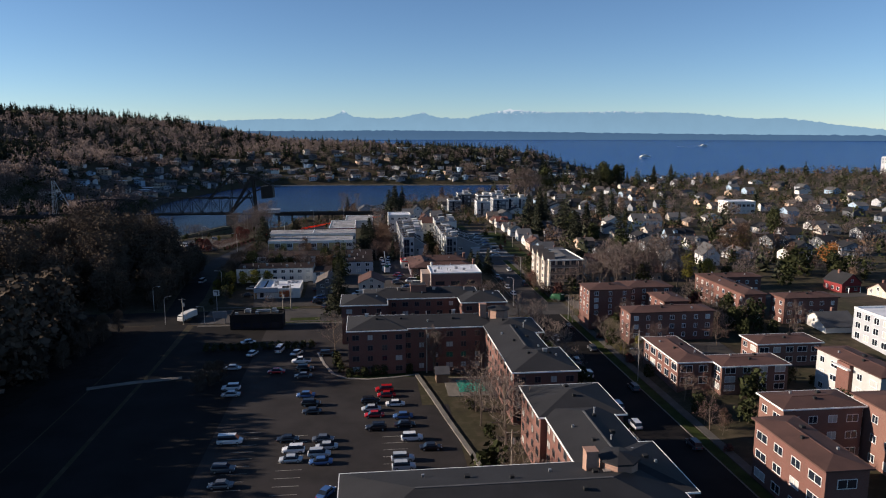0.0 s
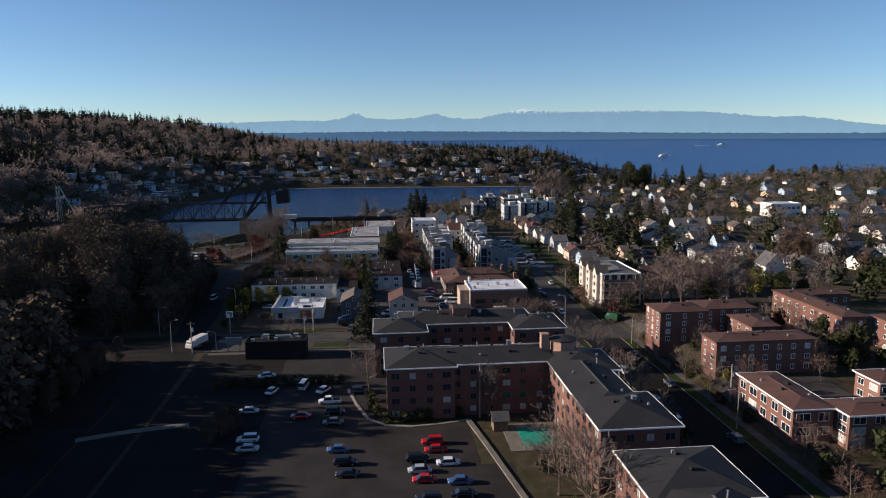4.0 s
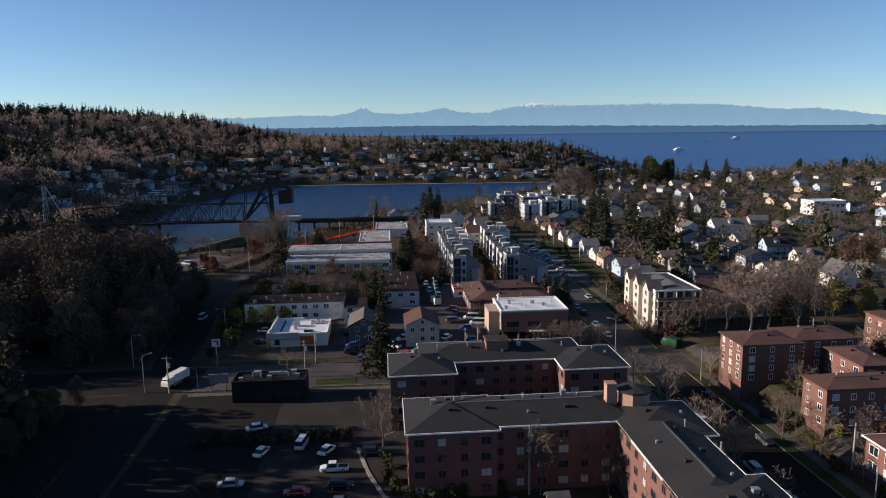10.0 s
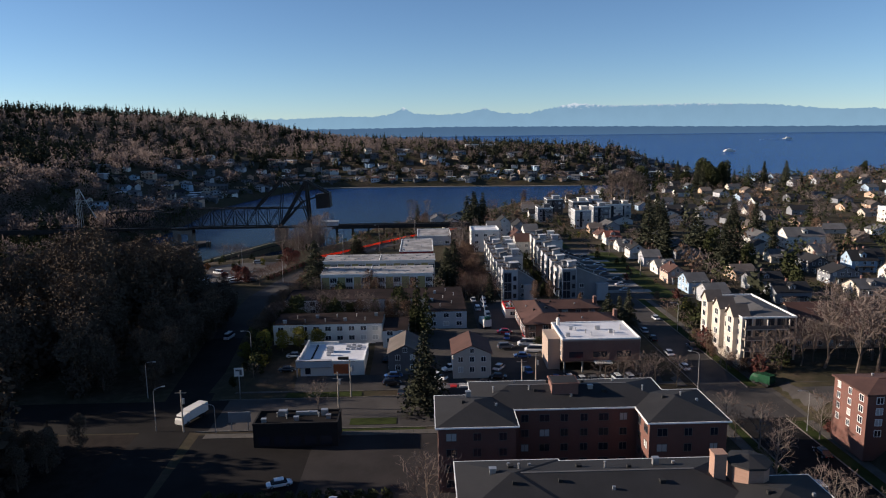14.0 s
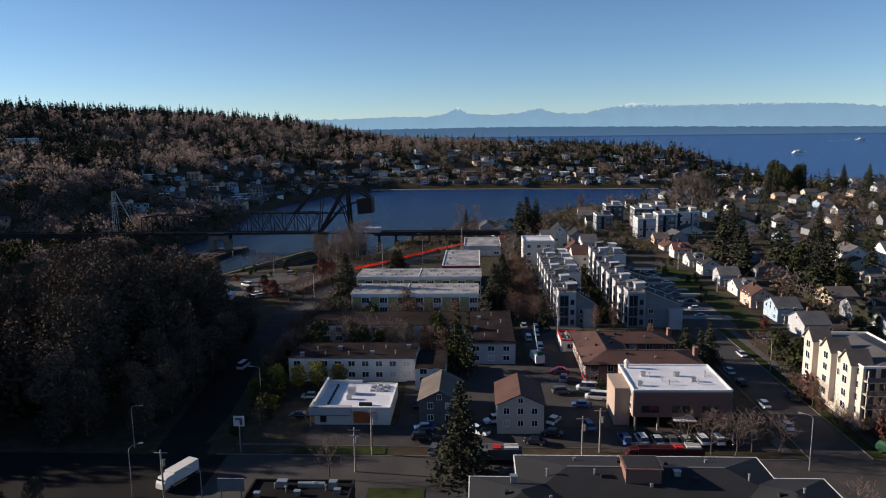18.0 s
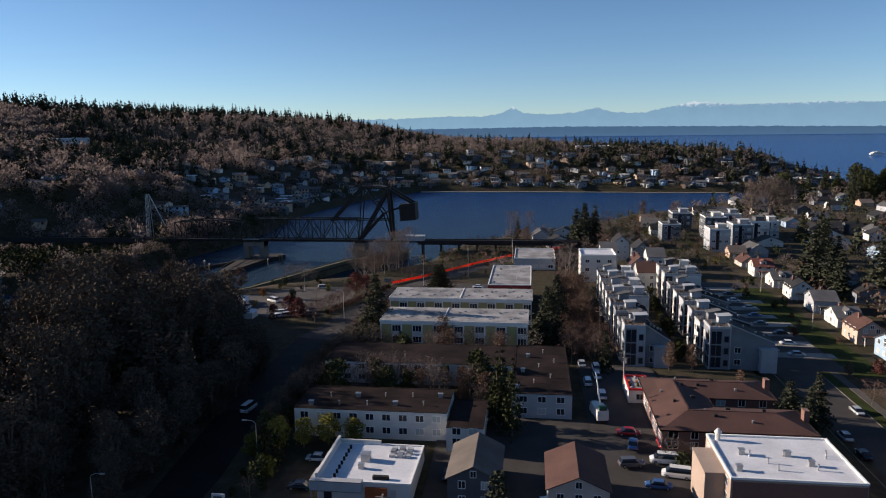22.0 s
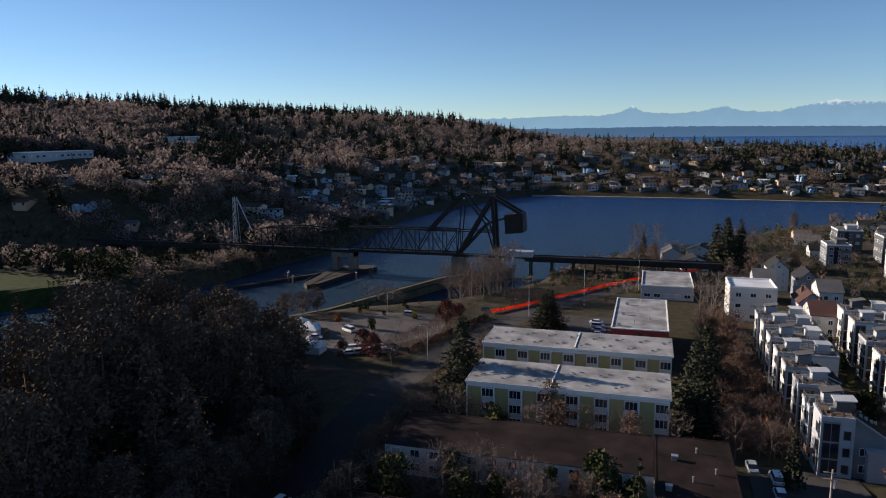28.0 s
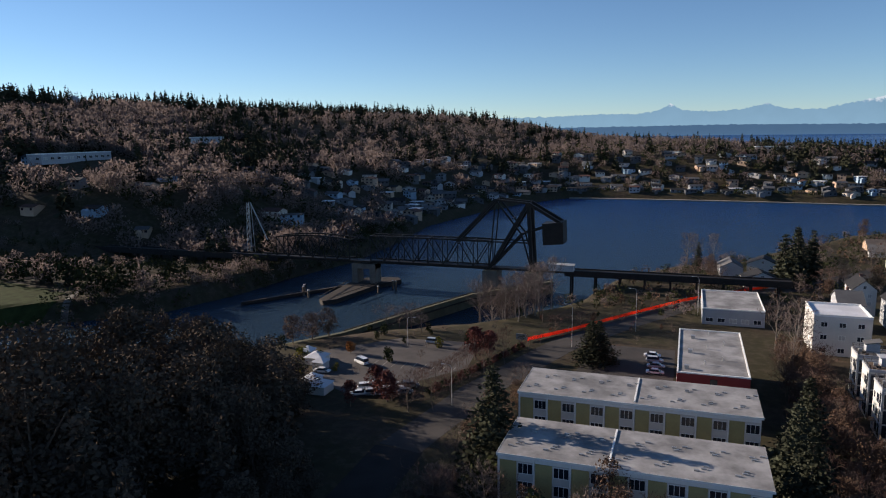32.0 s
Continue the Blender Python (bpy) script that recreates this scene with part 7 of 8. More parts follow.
# ---- streets of houses ----
protos = []
PW = (("white", "shingle_grey"), ("pale_grey", "shingle_grey"), ("grey", "shingle"), ("tan", "shingle_old"), ("white", "shingle"), ("blue_pale", "shingle_grey"), ("cream", "shingle_grey"), ("dark_grey", "shingle"), ("peach", "shingle_brown"), ("cream", "shingle_brown"), ("white", "shingle_red"))
M["peach"] = surface("peach_siding", (0.50, 0.36, 0.28), 0.75, 0.25, 4.0, 0.12)
M["shingle_red"] = surface("red_brown_shingles", (0.15, 0.055, 0.042), 0.9, 0.15, 5.0, 0.3, bump=0.5, vary=0.12)
M["blue_pale"] = surface("pale_blue_siding", (0.30, 0.40, 0.50), 0.7, 0.3, 4.0, 0.12)
TINT = {"white": "white", "cream": "cream", "pale_grey": "pale grey", "tan": "tan", "blue_pale": "pale blue", "dark_grey": "dark grey", "grey": "grey", "peach": "peach"}
ROOFW = {"shingle_grey": "grey", "shingle_old": "weathered brown", "shingle_brown": "brown", "shingle": "charcoal", "shingle_red": "red-brown"}


def lot_house(x, y, rz, kind, far, along="x", small=False):
    """A detached house; the plain far ones have fewer windows."""
    key = (kind, far, along, small)
    if key in _lots:
        TAKEN.append((x - 6.5, x + 6.5, y - 6.5, y + 6.5))
        return copy_thing(_lots[key], pose(x, y, gz(x, y), 0, 0, rz))
    wl, rf = PW[kind]
    words = "%s %s house with a %s gabled roof" % ("detached" if not far else "small", TINT[wl], ROOFW[rf])
    w, d = (8.0, 10.4) if small else (9.4, 12.6) if kind % 2 else (13.0, 9.6)
    _lots[key] = gable_house(words, x, y, w, d, (4.6 if kind % 3 else 3.2) if not far else (3.9 if kind % 3 else 2.8), 2.7, wl, rf, along, rz, group="houses in garden rows", dormer=not far and kind % 2 == 0, porch=not far, chimney=not far or kind % 3 == 0, seed=kind * 7 + 3, far=far,
                             faces=("-y", "-x") if not far else (("-x",) if kind % 2 else ("-y",)), floors=2 if kind % 3 else 1)
    return _lots[key]


_lots = {}
rh = random.Random(5)
# the row along the street, gables to the street
for i, y in enumerate((249, 262.5, 277, 291, 305, 319, 334, 350, 366, 383, 400)):
    lot_house(95.7 + rh.uniform(-1, 1), y * 1.32, rh.uniform(-3, 3), (9, 1, 5, 8, 0, 1, 4, 0, 10, 9, 3)[i], False, "x" if i % 3 else "y", True)
# houses with a look of their own on the slope to the right
gable_house("pale green-grey house with a steep grey gable", 143.9, 314.2, 9, 12, 5.6, 4.4, "pale_grey", "shingle_grey", "y", -8, seed=61)
gable_house("tall white house with steep blue-grey gables", 168.3, 326.0, 8.5, 11, 6.4, 5.0, "white", "shingle_grey", "y", -6, dormer=False, seed=62)
gable_house("blue house with white dormer and charcoal roof", 183.5, 398.6, 11, 10, 5.4, 3.8, "blue_pale", "shingle", "x", -5, dormer=True, porch=True, seed=63)
gable_house("white bungalow with grey dormered roof", 186.1, 374.9, 12, 10, 4.0, 3.8, "white", "shingle_grey", "x", -5, dormer=True, porch=True, seed=64)
gable_house("large white villa with grey gabled roofs and verandas", 191.4, 462.0, 20, 13, 6.6, 4.0, "white", "shingle_grey", "x", -4, dormer=True, porch=True, seed=65)
gable_house("white gabled wing of a large villa", 169.0, 464.6, 11, 15, 5.6, 3.6, "white", "shingle_grey", "y", -4, seed=66)
gable_house("beige house with a wooden deck and grey roof", 180.8, 425.0, 11, 10, 4.4, 3.2, "cream", "shingle_grey", "x", 8, porch=True, seed=67)
flat_block("modern_house", "modern white and glass house with flat roofs", 293.0, 316.8, 538.6, 554.4, 9.6, "white", "membrane", 2, ("-y", "-x"), 0.6, 3.4, w=2.6, hh=2.0, seed=68)
gable_house("white bungalow under a charcoal roof", 221.8, 337.9, 12, 10, 3.8, 3.4, "white", "shingle", "x", 4, seed=69)
gable_house("grey house with a broad dark roof", 260.0, 402.6, 13, 10, 4.2, 3.6, "pale_grey", "shingle", "x", -6, seed=70)
gable_house("red house with white gables and porch", 194.0, 261.4, 9, 10, 5.6, 3.6, "red_wall", "shingle", "y", 6, porch=True, seed=71)
gable_house("beige two-storey house with a brown roof", 199.3, 241.6, 10, 11, 5.6, 3.0, "cream", "shingle_brown", "x", 0, seed=72)
flat_block("modern_house", "pale grey modern row house with balconies", 147.8, 159.7, 176.9, 192.7, 12.5, "pale_grey", "membrane", 3, ("-y", "-x"), 0.6, 3.2, w=2.0, hh=1.8, seed=73)
gable_house("white gabled house beside a modern row", 147.8, 203.3, 11, 12, 5.4, 3.4, "white", "shingle_grey", "x", 0, seed=74)
flat_block("apartment_tower", "pale apartment tower on the far bluff", 815.8, 844.8, 1016.4, 1036.2, 28, "pale_grey", "membrane", 6, ("-y", "-x"), 0.6, 5, w=3, hh=1.6, seed=75)
# rows of lots that fill the plateau
for col in range(11):
    x0 = 92 + col * 27 + (col % 2) * 4
    y = 262 + (col * 7) % 13
    while y < 720:
        far = y > 330 or col > 5
        x = x0 + rh.uniform(-3, 3)
        if rh.random() < 0.75 and inside(NEAR, np.array([x * 1.32]), np.array([y * 1.32]))[0] > 22 and clear(x * 1.32, y * 1.32, 6):
            lot_house(x * 1.32, y * 1.32, rh.uniform(-6, 6), rh.randrange(8), far, rh.choice("xy"))
        y += (16.5 if not far else 20 + col * 1.0 + (y > 480) * 5) + rh.uniform(-1, 2)
for i in range(26):
    x, y = rh.uniform(-10, 150), rh.uniform(395, 600)
    if inside(NEAR, np.array([x * 1.32]), np.array([y * 1.32]))[0] > 16 and clear(x * 1.32, y * 1.32, 5):
        lot_house(x * 1.32, y * 1.32, rh.uniform(-10, 10), rh.randrange(8), True, rh.choice("xy"))
# houses on the far shore, thickest near the beach: too many and too far to count
def far_houses(name, label, rows):
    slots = ["white", "pale_grey", "cream", "tan", "dark_grey", "grey", "blue_pale", "shingle_grey", "shingle", "shingle_brown", "membrane", "glass"]
    V, F, I = [], [], []

    def add(shape, slot, x, y, z, rz):
        k, c, s = len(V), math.cos(rz), math.sin(rz)
        V.extend((x + a * c - b * s, y + a * s + b * c, z + q) for a, b, q in shape.v)
        F.extend(tuple(k + i for i in f) for f in shape.f)
        I.extend([slots.index(slot)] * len(shape.f))
    for x, y, rz in rows:
        z, X, Y = gz(x, y), rh.uniform(3.6, 6.8), rh.uniform(3.4, 5.0)
        e, wl, rf = rh.choice((2.5, 2.7, 3.0, 5.0)), rh.choice(slots[:7] + ["dark_grey", "grey", "tan", "dark_grey"]), rh.choice(slots[7:10] + ["shingle", "shingle_grey"])
        flat = rh.random() < 0.22
        along = rh.choice("xy")
        body = Shape().box(-X, X, -Y, Y, -2.5, e)
        if flat:
            add(Shape().box(-X - 0.4, X + 0.4, -Y - 0.4, Y + 0.4, e, e + 0.3), rh.choice(("membrane", "shingle", "shingle_grey")), x, y, z, rz)
        else:
            h = rh.uniform(1.2, 2.0)
            body.gable(-X, X, -Y, Y, e, h, along)
            k = h / (X if along == "y" else Y) * 0.5
            add(Shape().gable(-X - 0.5, X + 0.5, -Y - 0.5, Y + 0.5, e - k + 0.2, h + k, along, 0.2), rf, x, y, z, rz)
        add(body, wl, x, y, z, rz)
        if rh.random() < 0.4:
            add(Shape().box(-X * 0.6, X * 0.1, -Y - 3.2, -Y, -2.5, e * 0.55).gable(-X * 0.6 - 0.3, X * 0.1 + 0.3, -Y - 3.5, -Y, e * 0.55, 1.2, "y"), wl, x, y, z, rz)
        win = Shape()
        for lvl in ([0.9] if e < 4 else [0.9, 3.5]):
            for i in range(3):
                a = -X + 2 * X * (i + 0.5) / 3
                if rh.random() < 0.8:
                    win.box(a - 0.75, a + 0.75, -Y - 0.05, -Y + 0.05, lvl, lvl + 1.4)
            win.box(-X - 0.05, -X + 0.05, -1.0, 0.8, lvl, lvl + 1.3)
        add(win, "glass", x, y, z, rz)
    me = bpy.data.meshes.new(name)
    me.from_pydata(V, [], F)
    for q in slots:
        me.materials.append(M[q])
    me.polygons.foreach_set("material_index", I)
    tagged(new(name, me), label, "houses", kind="stuff")


rows = []
while len(rows) < 330:
    x, y = rh.uniform(-330, 300), rh.uniform(520, 960)
    d = float(inside(FAR, np.array([x * 1.32]), np.array([y * 1.32]))[0])
    if d < 5 or d > 160 or rh.random() < d / 140 or not clear(x * 1.32, y * 1.32, 4):
        continue
    rows.append((x * 1.32, y * 1.32, radians(rh.uniform(-25, 25))))
    TAKEN.append((x * 1.32 - 6, x * 1.32 + 6, y * 1.32 - 6, y * 1.32 + 6))
far_houses("shore_houses", "small white, grey and brown houses along the far shore", rows)
rows = []
while len(rows) < 28:
    x, y = rh.uniform(-360, -165), rh.uniform(400, 620)
    d = float(inside(FAR, np.array([x * 1.32]), np.array([y * 1.32]))[0])
    if d < 12 or d > 240 or not clear(x * 1.32, y * 1.32, 5):
        continue
    rows.append((x * 1.32, y * 1.32, radians(rh.uniform(-25, 25))))
    TAKEN.append((x * 1.32 - 6, x * 1.32 + 6, y * 1.32 - 6, y * 1.32 + 6))
far_houses("hillside_houses", "pale houses between trees on the far hillside", rows)
flat_block("apartment_building", "long pale three-storey flats on the wooded point", 52.8, 97.7, 1161.6, 1177.4, 11, "cream", "membrane", 3, ("-y",), 0.6, 6, w=3, hh=1.8, seed=80)
for x, y, w in ((-336, 456, 46), (-373, 604, 54)):
    flat_block("school", "long low white building on the far hillside", x * 1.32, (x + 10) * 1.32, y * 1.32, (y + w) * 1.32, 4.6, "pale_grey", "gravel_roof", 1, ("-y", "+x"), 0.4, 5, w=2.6, hh=1.6, seed=81)
setting("beach", strip([(-138.6, 988.7), (-85.8, 989.3), (23.8, 984.7), (118.8, 974.2), (208.6, 970.2)], 11, WATER_Z - 0.5, WATER_Z + 1.0), M["concrete"], "narrow pale sand and rock beach", "beach")


# ---- trees in their places ----
plant_all("bare", 15, ((20, 118), (22, 108), (18.5, 112), (21, 101)), 1.1)
plant_all("poplar", 13, ((13.5, 139.2), (14.2, 139.6)), 1.2, 0.05)
plant_all("redtwig", 10, ((22.6, 138),), 0.8)
plant_all("bare", 12, ((-7.8, 154), (19, 118), (23, 114)), 1.0)
plant_all("screen", 21, tuple((-71 - (i % 3) * 1.6, 70 + i * 6.2) for i in range(18)), 1.1, 0.25)
plant_all("grove", 13, tuple((-60 - (i % 2) * 2, 203 + i * 5) for i in range(12)), 1.2, 0.2)
plant_all("grove", 8, tuple((-46.2 + (i % 2), 219 + i * 5) for i in range(10)), 1.3, 0.25)
plant_all("grove", 7, ((-30, 139), (-31.5, 136.5), (-33, 134)), 1.2, 0.2)
plant_all("pale", 10, ((42.5, 143), (42, 147), (42.6, 152), (43, 172), (42, 165)), 1.25)
plant_all("pale", 11, ((39, 150), (39.5, 160), (38.6, 138), (40, 128), (54, 175), (39.5, 176)))
plant_all("spruce", 19.5, ((-8, 190.5),), 1.15, 0.02)
plant_all("spruce", 22, ((-39.6, 273.0),), 1.3, 0.03)
plant_all("spruce", 13, ((-32.3, 332.5), (-33.6, 330.6)), 1.7, 0.05)
plant_all("spruce", 21, ((103, 394), (136, 393), (130, 358), (112, 442), (92, 301), (109, 336)), 1.0, 0.15)
plant_all("conifer", 10, ((35.5, 233), (37, 229)), 1.5, 0.1)
plant_all("spruce", 19, ((-1.2, 281), (1.2, 289), (-0.6, 273)), 1.25, 0.08)
plant_all("cedar", 14, ((-7.5, 224), (-9.5, 234), (-10, 228)), 0.7, 0.2)
plant_all("conifer", 11, ((42.5, 240), (9.5, 255)), 1.0)
plant_all("conifer", 24, ((14, 428), (18, 432), (22, 428), (17, 424)), 1.25, 0.12)
plant_all("brown", 13, ((-23, 265.5),), 0.9)
plant_all("brown", 7.5, ((5.5, 300), (5, 307), (4.5, 314), (6, 322), (5, 330), (7.5, 303), (7, 318)), 1.1)
plant_all("brown", 7, ((5, 268), (4.8, 275), (22, 258), (26, 257), (31.5, 245)), 0.8)
plant_all("pale", 19, ((4, 352), (7, 343), (5.5, 336)), 0.9)
plant_all("pale", 20, ((-58, 364), (-61, 369), (-64, 363), (-55, 363), (-66, 368), (-53, 371), (-59, 375)), 1.0)
plant_all("pale", 19, ((-62, 366), (-57, 370), (-60, 360), (-66, 358), (-53, 366), (-56, 359), (-63, 372), (-50, 374)), 0.9)
plant_all("pale", 15, ((-12, 455), (-6, 458), (0, 466), (-15, 448)), 0.9)
plant_all("red", 8, ((-58, 326), (-55.5, 329), (-66.5, 298), (-69.5, 300)), 1.2)
plant_all("brown", 9, ((-101, 331), (-97.5, 333), (-104, 327)), 1.1)
plant_all("redtwig", 5, tuple((-65 + i * 0.62, 300 + i * 2.4) for i in range(18)), 0.9)
plant_all("bare", 10, ((-83, 343), (-81, 346), (-85, 340), ), 1.2)
plant_all("bare", 5, ((-118, 318), (-122, 314), (-114, 322), (-126, 310)), 1.2)
plant_all("bare", 17, tuple((-66 + (i * 5.3) % 17, 357 + (i * 7.7) % 20) for i in range(7)), 0.8)
plant_all("redtwig", 6.5, ((-57, 297), (-56, 304), (-55, 311), (-53.5, 318), (-51, 325), (-61, 295), (-48, 333), (-45, 350), (-40, 356)), 1.2)
plant_all("red", 6, ((-58.5, 330), (-57, 334), (-66, 299), (-72, 294)), 1.1)
plant_all("bare", 9, ((-79, 339), (-76, 341), (-38, 301), (-43, 306)))
plant_all("orange", 4, ((-86, 322),), 1.2)
plant_all("brown", 5, ((-46, 292), (-46.5, 285), (-47, 299)), 1.4)
plant_all("yellow", 6, ((-35, 219.5), (-38.5, 218.5), (-31, 219.5), (-42, 217.5), (-46, 217)), 1.3)
plant_all("bare", 10, ((-28, 240), (-22, 238), (-33, 239), (-15, 240), (-5, 264), (-38, 262), (-25, 262)), 1.0)
plant_all("bare", 9, ((-27, 189.8), (30, 198.8), (36, 200), (40, 199), (33, 198.2), (57, 213), (58, 203)), 1.0)
plant_all("bare", 7, ((57, 236), (57, 226), (56.8, 246), (57, 217)), 1.0)
plant_all("bare", 13, ((62, 203), (66.5, 204), (58.5, 203.5), (70, 206)), 1.0)
plant_all("bare", 8.5, ((26.5, 200.2), (33.5, 200.4)), 1.25, 0.1)
plant_all("bare", 5, ((15, 218.5), (18, 219), (22, 218), (26, 219), (30, 218.2), (33.5, 219)), 1.1, 0.3)
plant_all("shrub", 2.4, ((16.5, 217.8), (20, 218.4), (24, 218.6), (28, 218), (32, 218.8), (36.5, 214), (37, 208)), 1.2, 0.3)
plant_all("orange", 10, ((-164.0, 468.0),), 1.2)
plant_all("poplar", 21, ((76, 207), (82, 206), (88, 208), (92, 204), (71, 203), (80, 201), (86, 199), (97, 206), (74, 198)), 1.3)
plant_all("yellow", 11, ((103, 212), (107, 206)), 0.9)
plant_all("orange", 12, ((171.4, 240),), 1.3)
plant_all("brown", 17, ((154, 272), (158, 276), (150, 275)), 1.0)
plant_all("redtwig", 8, ((58, 118), (61, 114), (57, 106), (78, 144), (64, 145), (90, 155)), 1.2)
plant_all("bare", 10, ((57, 145), (80, 170), (84, 160), (88, 172), (100, 150), (54.5, 152), (90, 180), (62, 160)), 1.0)
plant_all("poplar", 30, ((112, 490), (117, 494), (108, 496), (122, 488)), 1.5)
plant_all("conifer", 22, ((86, 346), (90, 352), (83, 352), (96, 330), (101, 312), (93, 300), (98, 340), (84, 334)), 1.3)
plant_all("bare", 6, ((52.6, 206), (53.4, 211), (52.8, 217), (53.6, 222), (53, 227.5)), 1.1, 0.2)
plant_all("brown", 4.5, ((54.2, 208), (53.2, 214.5), (54.4, 219), (54, 225), (55, 204.5), (58, 204.8)), 1.1, 0.2)
# evergreens on the brow of the bluff
plant_all("evergreen", 26, ((224, 638), (233, 634)), 0.75, 0.05)
plant_all("spruce", 25, ((219, 696), (283, 666), (290, 643), (97, 384)), 1.0, 0.1)
plant_all("evergreen", 17, ((402, 717), (443, 707), (192, 310)), 0.9, 0.1)
plant_all("evergreen", 14, ((98, 323), (102, 304)), 1.0, 0.1)
plant_all("shrub", 2.6, ((-4, 138.8), (-1, 138.6), (1.5, 139.4), (-6, 142), (-6.5, 145), (-7, 149), (8.5, 140), (9.8, 142), (-2.5, 139.8), (3.2, 139.4)), 1.1)
plant_all("shrub_red", 1.6, ((56, 98), (56, 160), (57, 156), (57.5, 144)), 1.4)
for i in range(14):
    plant("shrub", -48.8 + i * 2.4, 210.7, 2.2, 1.2)
scatter(1, 28, 56, 66, 246, 420, ("shrub", "shrub_yellow", "shrub_red", "bare", "brown"), 1.6, 4.0, 3)
# the tall dark grove beside the locks
def grove(x, y):
    return x < -62 - max(0, (y - 258)) * 0.6 and inside(NEAR, np.array([x * 1.32]), np.array([y * 1.32]))[0] > 5


belt(2, -140, -100, 232, 304, 9.6, ("grove_back", "grove_back", "grove_cedar"), 15, 21, grove)


def crown(x, y):
    """The grove is highest at its middle and sinks towards the avenue and the channel."""
    return float(np.interp(x, [-118, -110, -100, -92, -80], [34, 33, 29, 24, 19])) * float(np.interp(y, [350, 365, 385, 400], [1, 0.8, 0.45, 0.35]))


belt(42, -98, -58, 232, 304, 9.2, ("grove", "grove", "grove_cedar", "grove"), 0.82, 1.02, grove, crown)
belt(22, -76, -62, 203, 230, 8, ("grove", "grove_cedar", "grove"), 12, 17, grove)
belt(23, -104, -76, 203, 230, 9, ("grove", "grove_cedar", "grove"), 22, 28, grove)
belt(24, -140, -104, 203, 230, 10, ("grove_back", "grove_cedar"), 26, 32, grove)
# unseen trees, added for the shade they cast on the cross street
belt(25, -196, -146, 186, 226, 10.5, ("screen",), 28, 34, lambda x, y: True)
# low dark trees added to fill and deepen the shade by the avenue
belt(26, -86, -56, 146, 181, 4.6, ("grove", "grove_cedar", "grove"), 6, 10, lambda x, y: True)
belt(3, -106, -60, 30, 181, 10.5, ("screen",), 19, 26, lambda x, y: x < -62 - max(0, y - 60) * 0.2)
scatter(4, 26, -47, -40, 200, 262, ("shrub", "shrub_yellow", "shrub", "bare", "evergreen"), 2, 6, 2.5)
scatter(5, 20, -62, -58, 205, 262, ("shrub", "shrub", "brown", "bare"), 3, 7, 2.5)


scatter(31, 38, 57, 72, 138, 182, ("shrub", "shrub_red", "bare", "shrub", "redtwig", "shrub_yellow"), 1.2, 4.5, 2.4)
scatter(32, 26, 66, 100, 146, 182, ("bare", "redtwig", "shrub", "bare", "evergreen"), 4, 9, 4)
scatter(33, 22, 57, 96, 100, 138, ("bare", "redtwig", "shrub", "bare", "shrub"), 2, 7, 3.5)


scatter(34, 18, 54, 98, 74, 184, ("shrub", "brown", "shrub_red", "redtwig", "evergreen"), 1.4, 5.5, 3.0)


# gardens of the plateau
def plateau(x, y):
    return inside(NEAR, np.array([x * 1.32]), np.array([y * 1.32]))[0] > 12


scatter(6, 50, 76, 175, 200, 300, ("bare", "bare", "bare", "evergreen", "conifer", "brown", "yellow", "cedar", "redtwig", "shrub", "shrub"), 4, 12, 4.5, plateau)
scatter(7, 16, 80, 200, 300, 420, ("bare", "conifer", "cedar", "brown"), 12, 19, 9, plateau)
scatter(8, 20, -14, 62, 400, 560, ("bare", "bare", "conifer", "redtwig", "brown"), 7, 14, 5, plateau)
scatter(9, 26, 60, 250, 600, 735, ("conifer", "evergreen", "cedar"), 16, 27, 7, plateau)
scatter(10, 18, 57, 100, 100, 160, ("shrub", "redtwig", "bare", "bare", "shrub"), 2, 6, 4)
# narrow green belts between the blocks
belt(11, 3.6, 11.6, 264, 345, 3.3, ("redtwig", "brown", "brown", "redtwig", "bare"), 6, 10, lambda x, y: True)
scatter(12, 34, -44, -8, 233, 244, ("bare", "bare", "evergreen", "bare", "brown"), 5, 10, 2.6)
scatter(13, 18, -45, -4, 258, 268, ("bare", "bare", "brown", "shrub", "redtwig"), 4, 10, 3)
scatter(14, 20, -55, -38, 262, 300, ("bare", "brown", "redtwig", "shrub", "brown"), 3, 7, 3)
scatter(15, 34, -60, -14, 338, 404, ("redtwig", "bare", "brown", "shrub", "redtwig"), 1.5, 4, 3)
scatter(16, 40, -108, -62, 300, 345, ("bare", "shrub_yellow", "shrub", "redtwig", "shrub"), 1.6, 4, 3.5)
plant_all("bare", 8, tuple((-47.3 + (i % 3) * 0.8, 262 + i * 6.4) for i in range(5)), 1.1, 0.25)
scatter(17, 24, 26, 31, 262, 345, ("shrub", "bare", "shrub"), 1.5, 4, 3)
scatter(18, 26, 53.5, 66, 130, 250, ("bare", "shrub", "shrub_red", "bare", "redtwig"), 1.6, 7, 3)
scatter(19, 26, 36.4, 42, 60, 180, ("bare", "shrub", "shrub", "redtwig"), 1.6, 8, 3)
scatter(20, 10, 12, 24, 82, 126, ("bare", "shrub", "bare"), 2, 11, 4)
scatter(21, 12, 42.6, 43.6, 200, 330, ("shrub", "bare", "conifer"), 1.6, 6, 5)
for i in range(13):
    hedge = thing("hedge", "clipped dark green hedge between driveways", "hedge", 56.8 - 0.2, 351.1 + i * 8.2, group="hedges between driveways")
    for j in range(4):
        part("clump", KINDS["shrub"][j % 2][1], None, hedge, at=(-1.2 - j * 1.9, 0, -0.3), rz=j * 70)

# the wooded far hill and plateau edge
rng = np.random.default_rng(12)


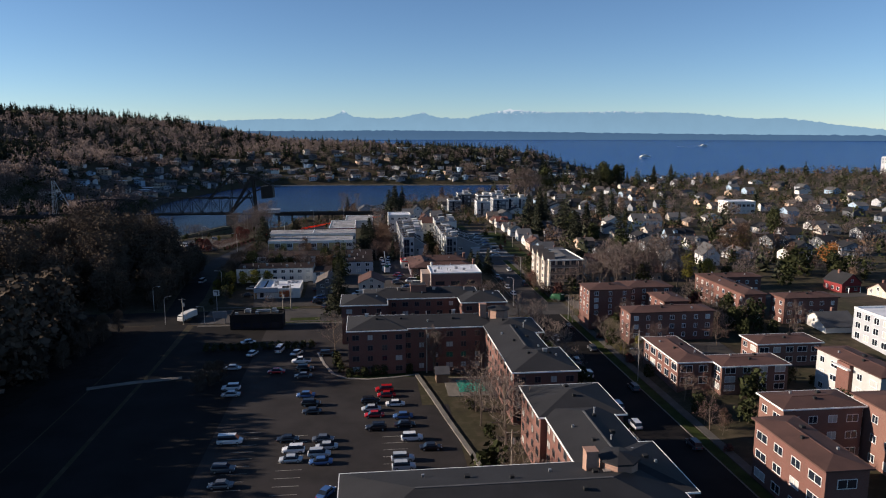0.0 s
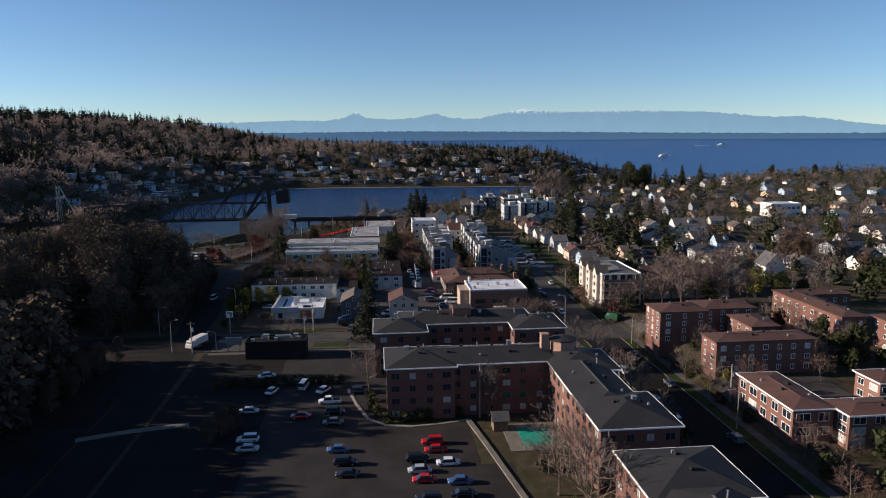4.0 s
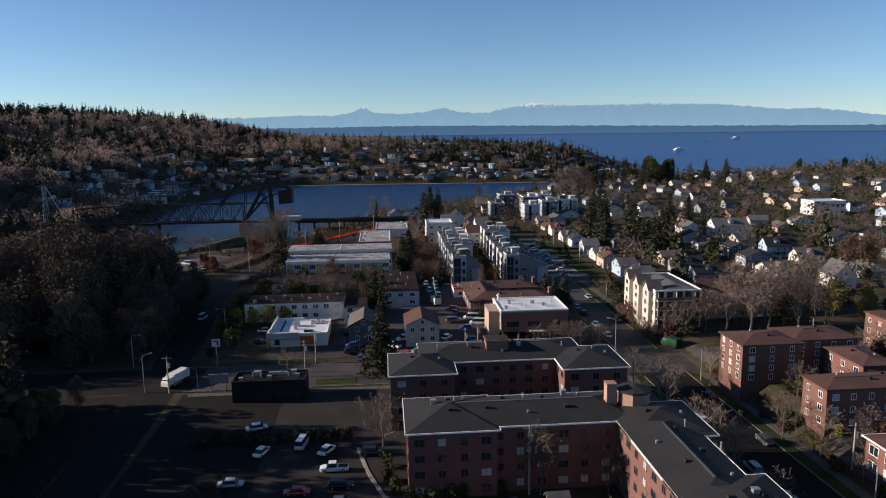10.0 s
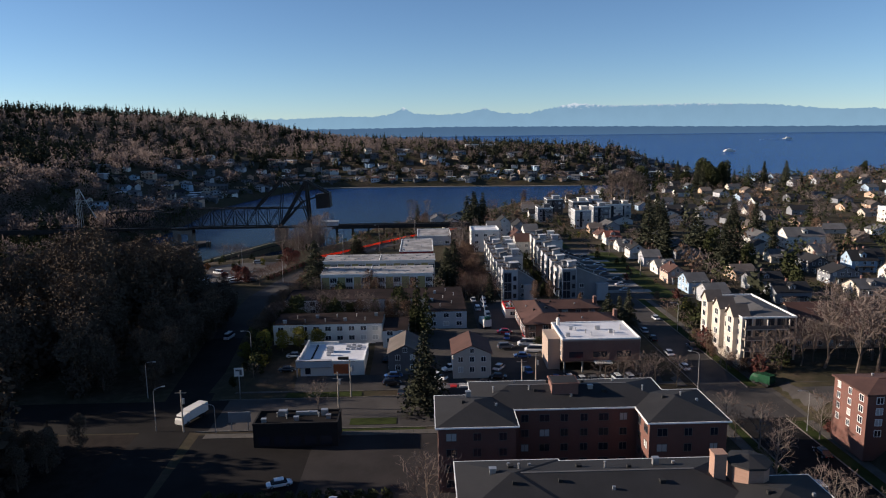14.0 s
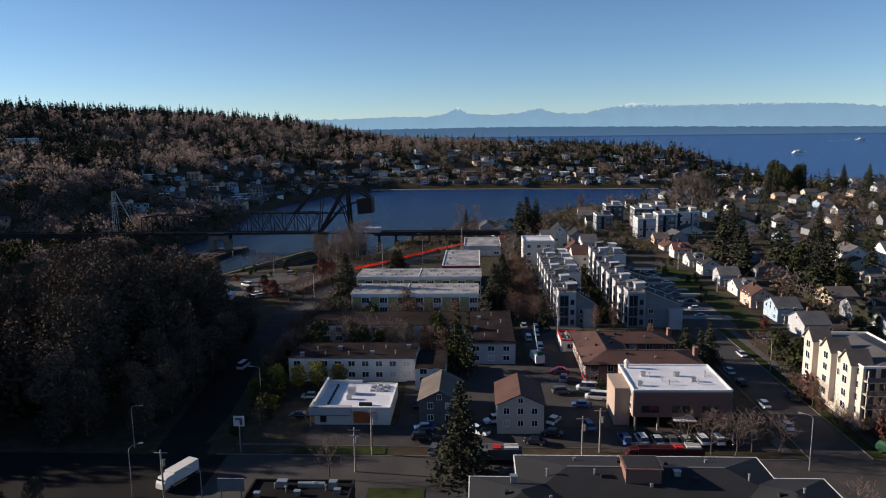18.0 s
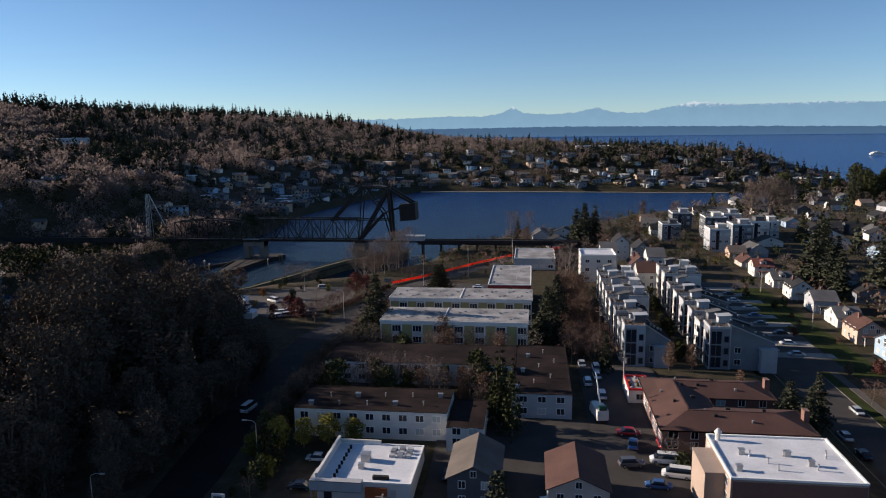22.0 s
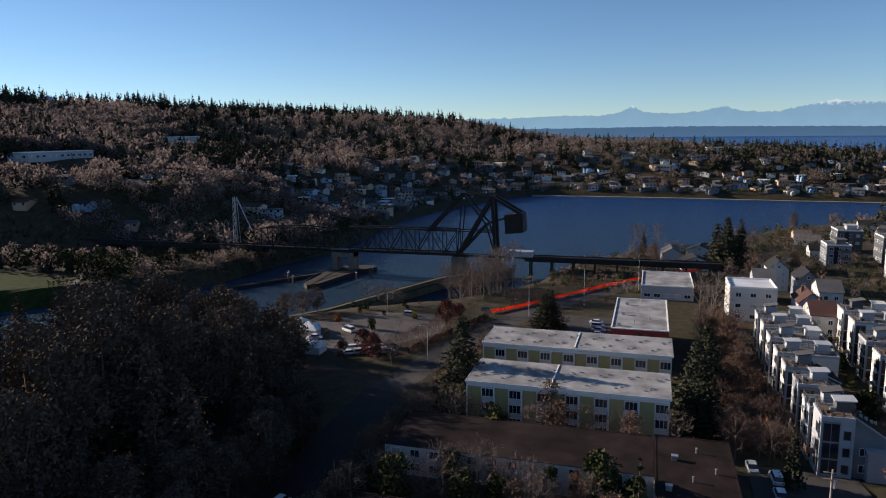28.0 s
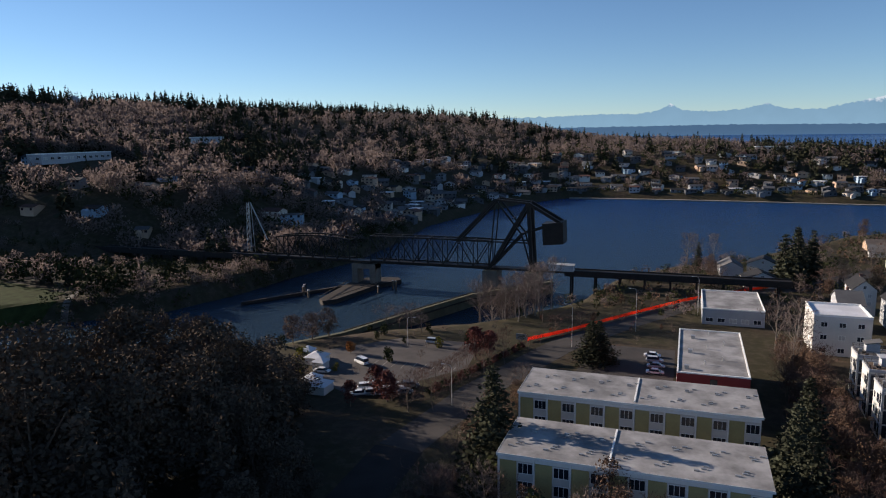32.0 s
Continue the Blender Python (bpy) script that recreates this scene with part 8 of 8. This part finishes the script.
def field(n, x0, x1, y0, y1, land, lo, hi, m):
    """Up to n points at random on a piece of land, lo to hi metres from its shore."""
    x, y = rng.uniform(x0, x1, n), rng.uniform(y0, y1, n)
    d = inside(land, x, y)
    ok = (d > lo) & (d < hi) & off_buildings(x, y, m)
    return x[ok], y[ok], d[ok]


x, y, d = field(34000, -1250, 400, 380, 1750, FAR, 7, 800, 3.5)
bearing = np.degrees(np.arctan2(x + 10, y - 190))
near_shore = (d < 200) & (rng.random(len(x)) < 0.2)
ok = (bearing > -58) & (bearing < 30) & ~near_shore
x, y, d = x[ok][:5600], y[ok][:5600], d[ok][:5600]
x2, y2, d2 = field(16000, -900, -150, 330, 950, FAR, 5, 520, 5.0)
ok = np.degrees(np.arctan2(x2 + 10, y2 - 190)) > -60
x, y, d = np.append(x, x2[ok][:3600]), np.append(y, y2[ok][:3600]), np.append(d, d2[ok][:3600])
z = height(x, y) - 0.5
patch = np.array([noise.noise((a * 0.006, b * 0.006, 2)) for a, b in zip(x, y)])
ridge = d > 430
pick = rng.random(len(x)) - patch * 1.0 - np.where(ridge, 0.3, 0)
tall = rng.random(len(x))
kind = np.where(pick < 0.21, 0, np.where(pick < 1.0, 1, 2))
size = np.where(kind == 0, (12 + 12 * tall) * np.where(ridge, 1.25, 1.0), np.where(kind == 1, 9 + 8 * tall, 6 + 7 * tall))
low = (x > -420) & (x < -172) & (y > 400) & (y < 538)       # scrub in front of the bridge
kind = np.where(low & (tall < 0.8) & (kind == 1), 2, kind)
size = np.where(low, np.minimum(size, 2.4 + 1.6 * tall + (538 - y) * 0.13), size)
P = np.stack([x, y, z, size], 1)
far_woods("far_conifers", "dark conifers covering the far hillside", P[kind == 0], "conifer", 1)
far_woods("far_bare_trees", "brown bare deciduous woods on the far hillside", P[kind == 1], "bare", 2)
far_woods("far_broadleaf", "dark evergreen shrubs and trees between far houses", P[kind == 2], "leafy", 3)
x, y, d = field(60000, -420, -150, 330, 700, FAR, -4, 20, 1.0)
x, y = x[:640], y[:640]
P = np.stack([x, y, height(x, y) - 0.5, 3 + 5 * rng.random(len(x))], 1)
far_woods("channel_thicket", "dark thicket along the far bank of the channel", P[::2], "leafy", 15)
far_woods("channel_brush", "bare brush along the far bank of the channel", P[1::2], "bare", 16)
x, y, d = field(1500, 60, 420, 1010, 1380, FAR, 30, 400, 2.0)
x, y = x[:300], y[:300]
P = np.stack([x, y, height(x, y) - 0.5, 13 + 11 * rng.random(len(x))], 1)
far_woods("point_conifers", "dark conifers along the ridge of the wooded point", P, "conifer", 14)
x, y, d = field(9000, -210, 420, 560, 1300, FAR, 5, 260, 2.0)
x, y, d = x[:2300], y[:2300], d[:2300]
z = height(x, y) - 0.3
P = np.stack([x, y, z, 4 + 9 * rng.random(len(x)) ** 2], 1)
x, y, d = field(40000, -230, 330, 560, 1130, FAR, 1, 16, 1.0)
B = np.stack([x[:520], y[:520], height(x[:520], y[:520]) - 0.3, 2.0 + 3.5 * rng.random(len(x[:520]))], 1)
far_woods("beach_thicket", "dark shrubs along the far beach", B, "leafy", 18)
far_woods("shore_shrubs", "dark garden trees and shrubs between the far shore's houses", P[::2], "leafy", 8)
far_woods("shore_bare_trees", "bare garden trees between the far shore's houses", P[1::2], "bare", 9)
x, y, d = field(14000, 100, 900, 270, 1060, NEAR, 5, 2000, 1.0)
ok = np.degrees(np.arctan2(x, y)) < 44
x, y = x[ok][:3300], y[ok][:3300]
z = height(x, y) - 0.3
big = rng.random(len(x))
P = np.stack([x, y, z, np.where(big < 0.8, 2 + 5 * rng.random(len(x)), 7 + 7 * rng.random(len(x)))], 1)
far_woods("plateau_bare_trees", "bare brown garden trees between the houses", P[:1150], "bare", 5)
far_woods("plateau_shrubs", "dark evergreen garden trees between the houses", P[1150:2200], "leafy", 6)
far_woods("plateau_brown_trees", "brown-leaved garden trees between the houses", P[2200:2650], "brown", 10)
far_woods("plateau_conifers", "garden conifers between the houses", P[3060:] * np.array([1, 1, 1, 1.5]), "conifer", 7)
x, y, d = field(2600, -85, 90, 495, 790, NEAR, 2, 400, 1.0)
x, y = x[:820], y[:820]
P = np.stack([x, y, height(x, y) - 0.3, 1.6 + 4.4 * rng.random(len(x)) ** 1.5], 1)
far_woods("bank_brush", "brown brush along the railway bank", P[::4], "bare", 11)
far_woods("bank_bushes", "brown-leaved bushes along the railway bank", P[2::4], "brown", 17)
far_woods("bank_thicket", "dark thicket along the railway bank", P[1::2], "leafy", 12)
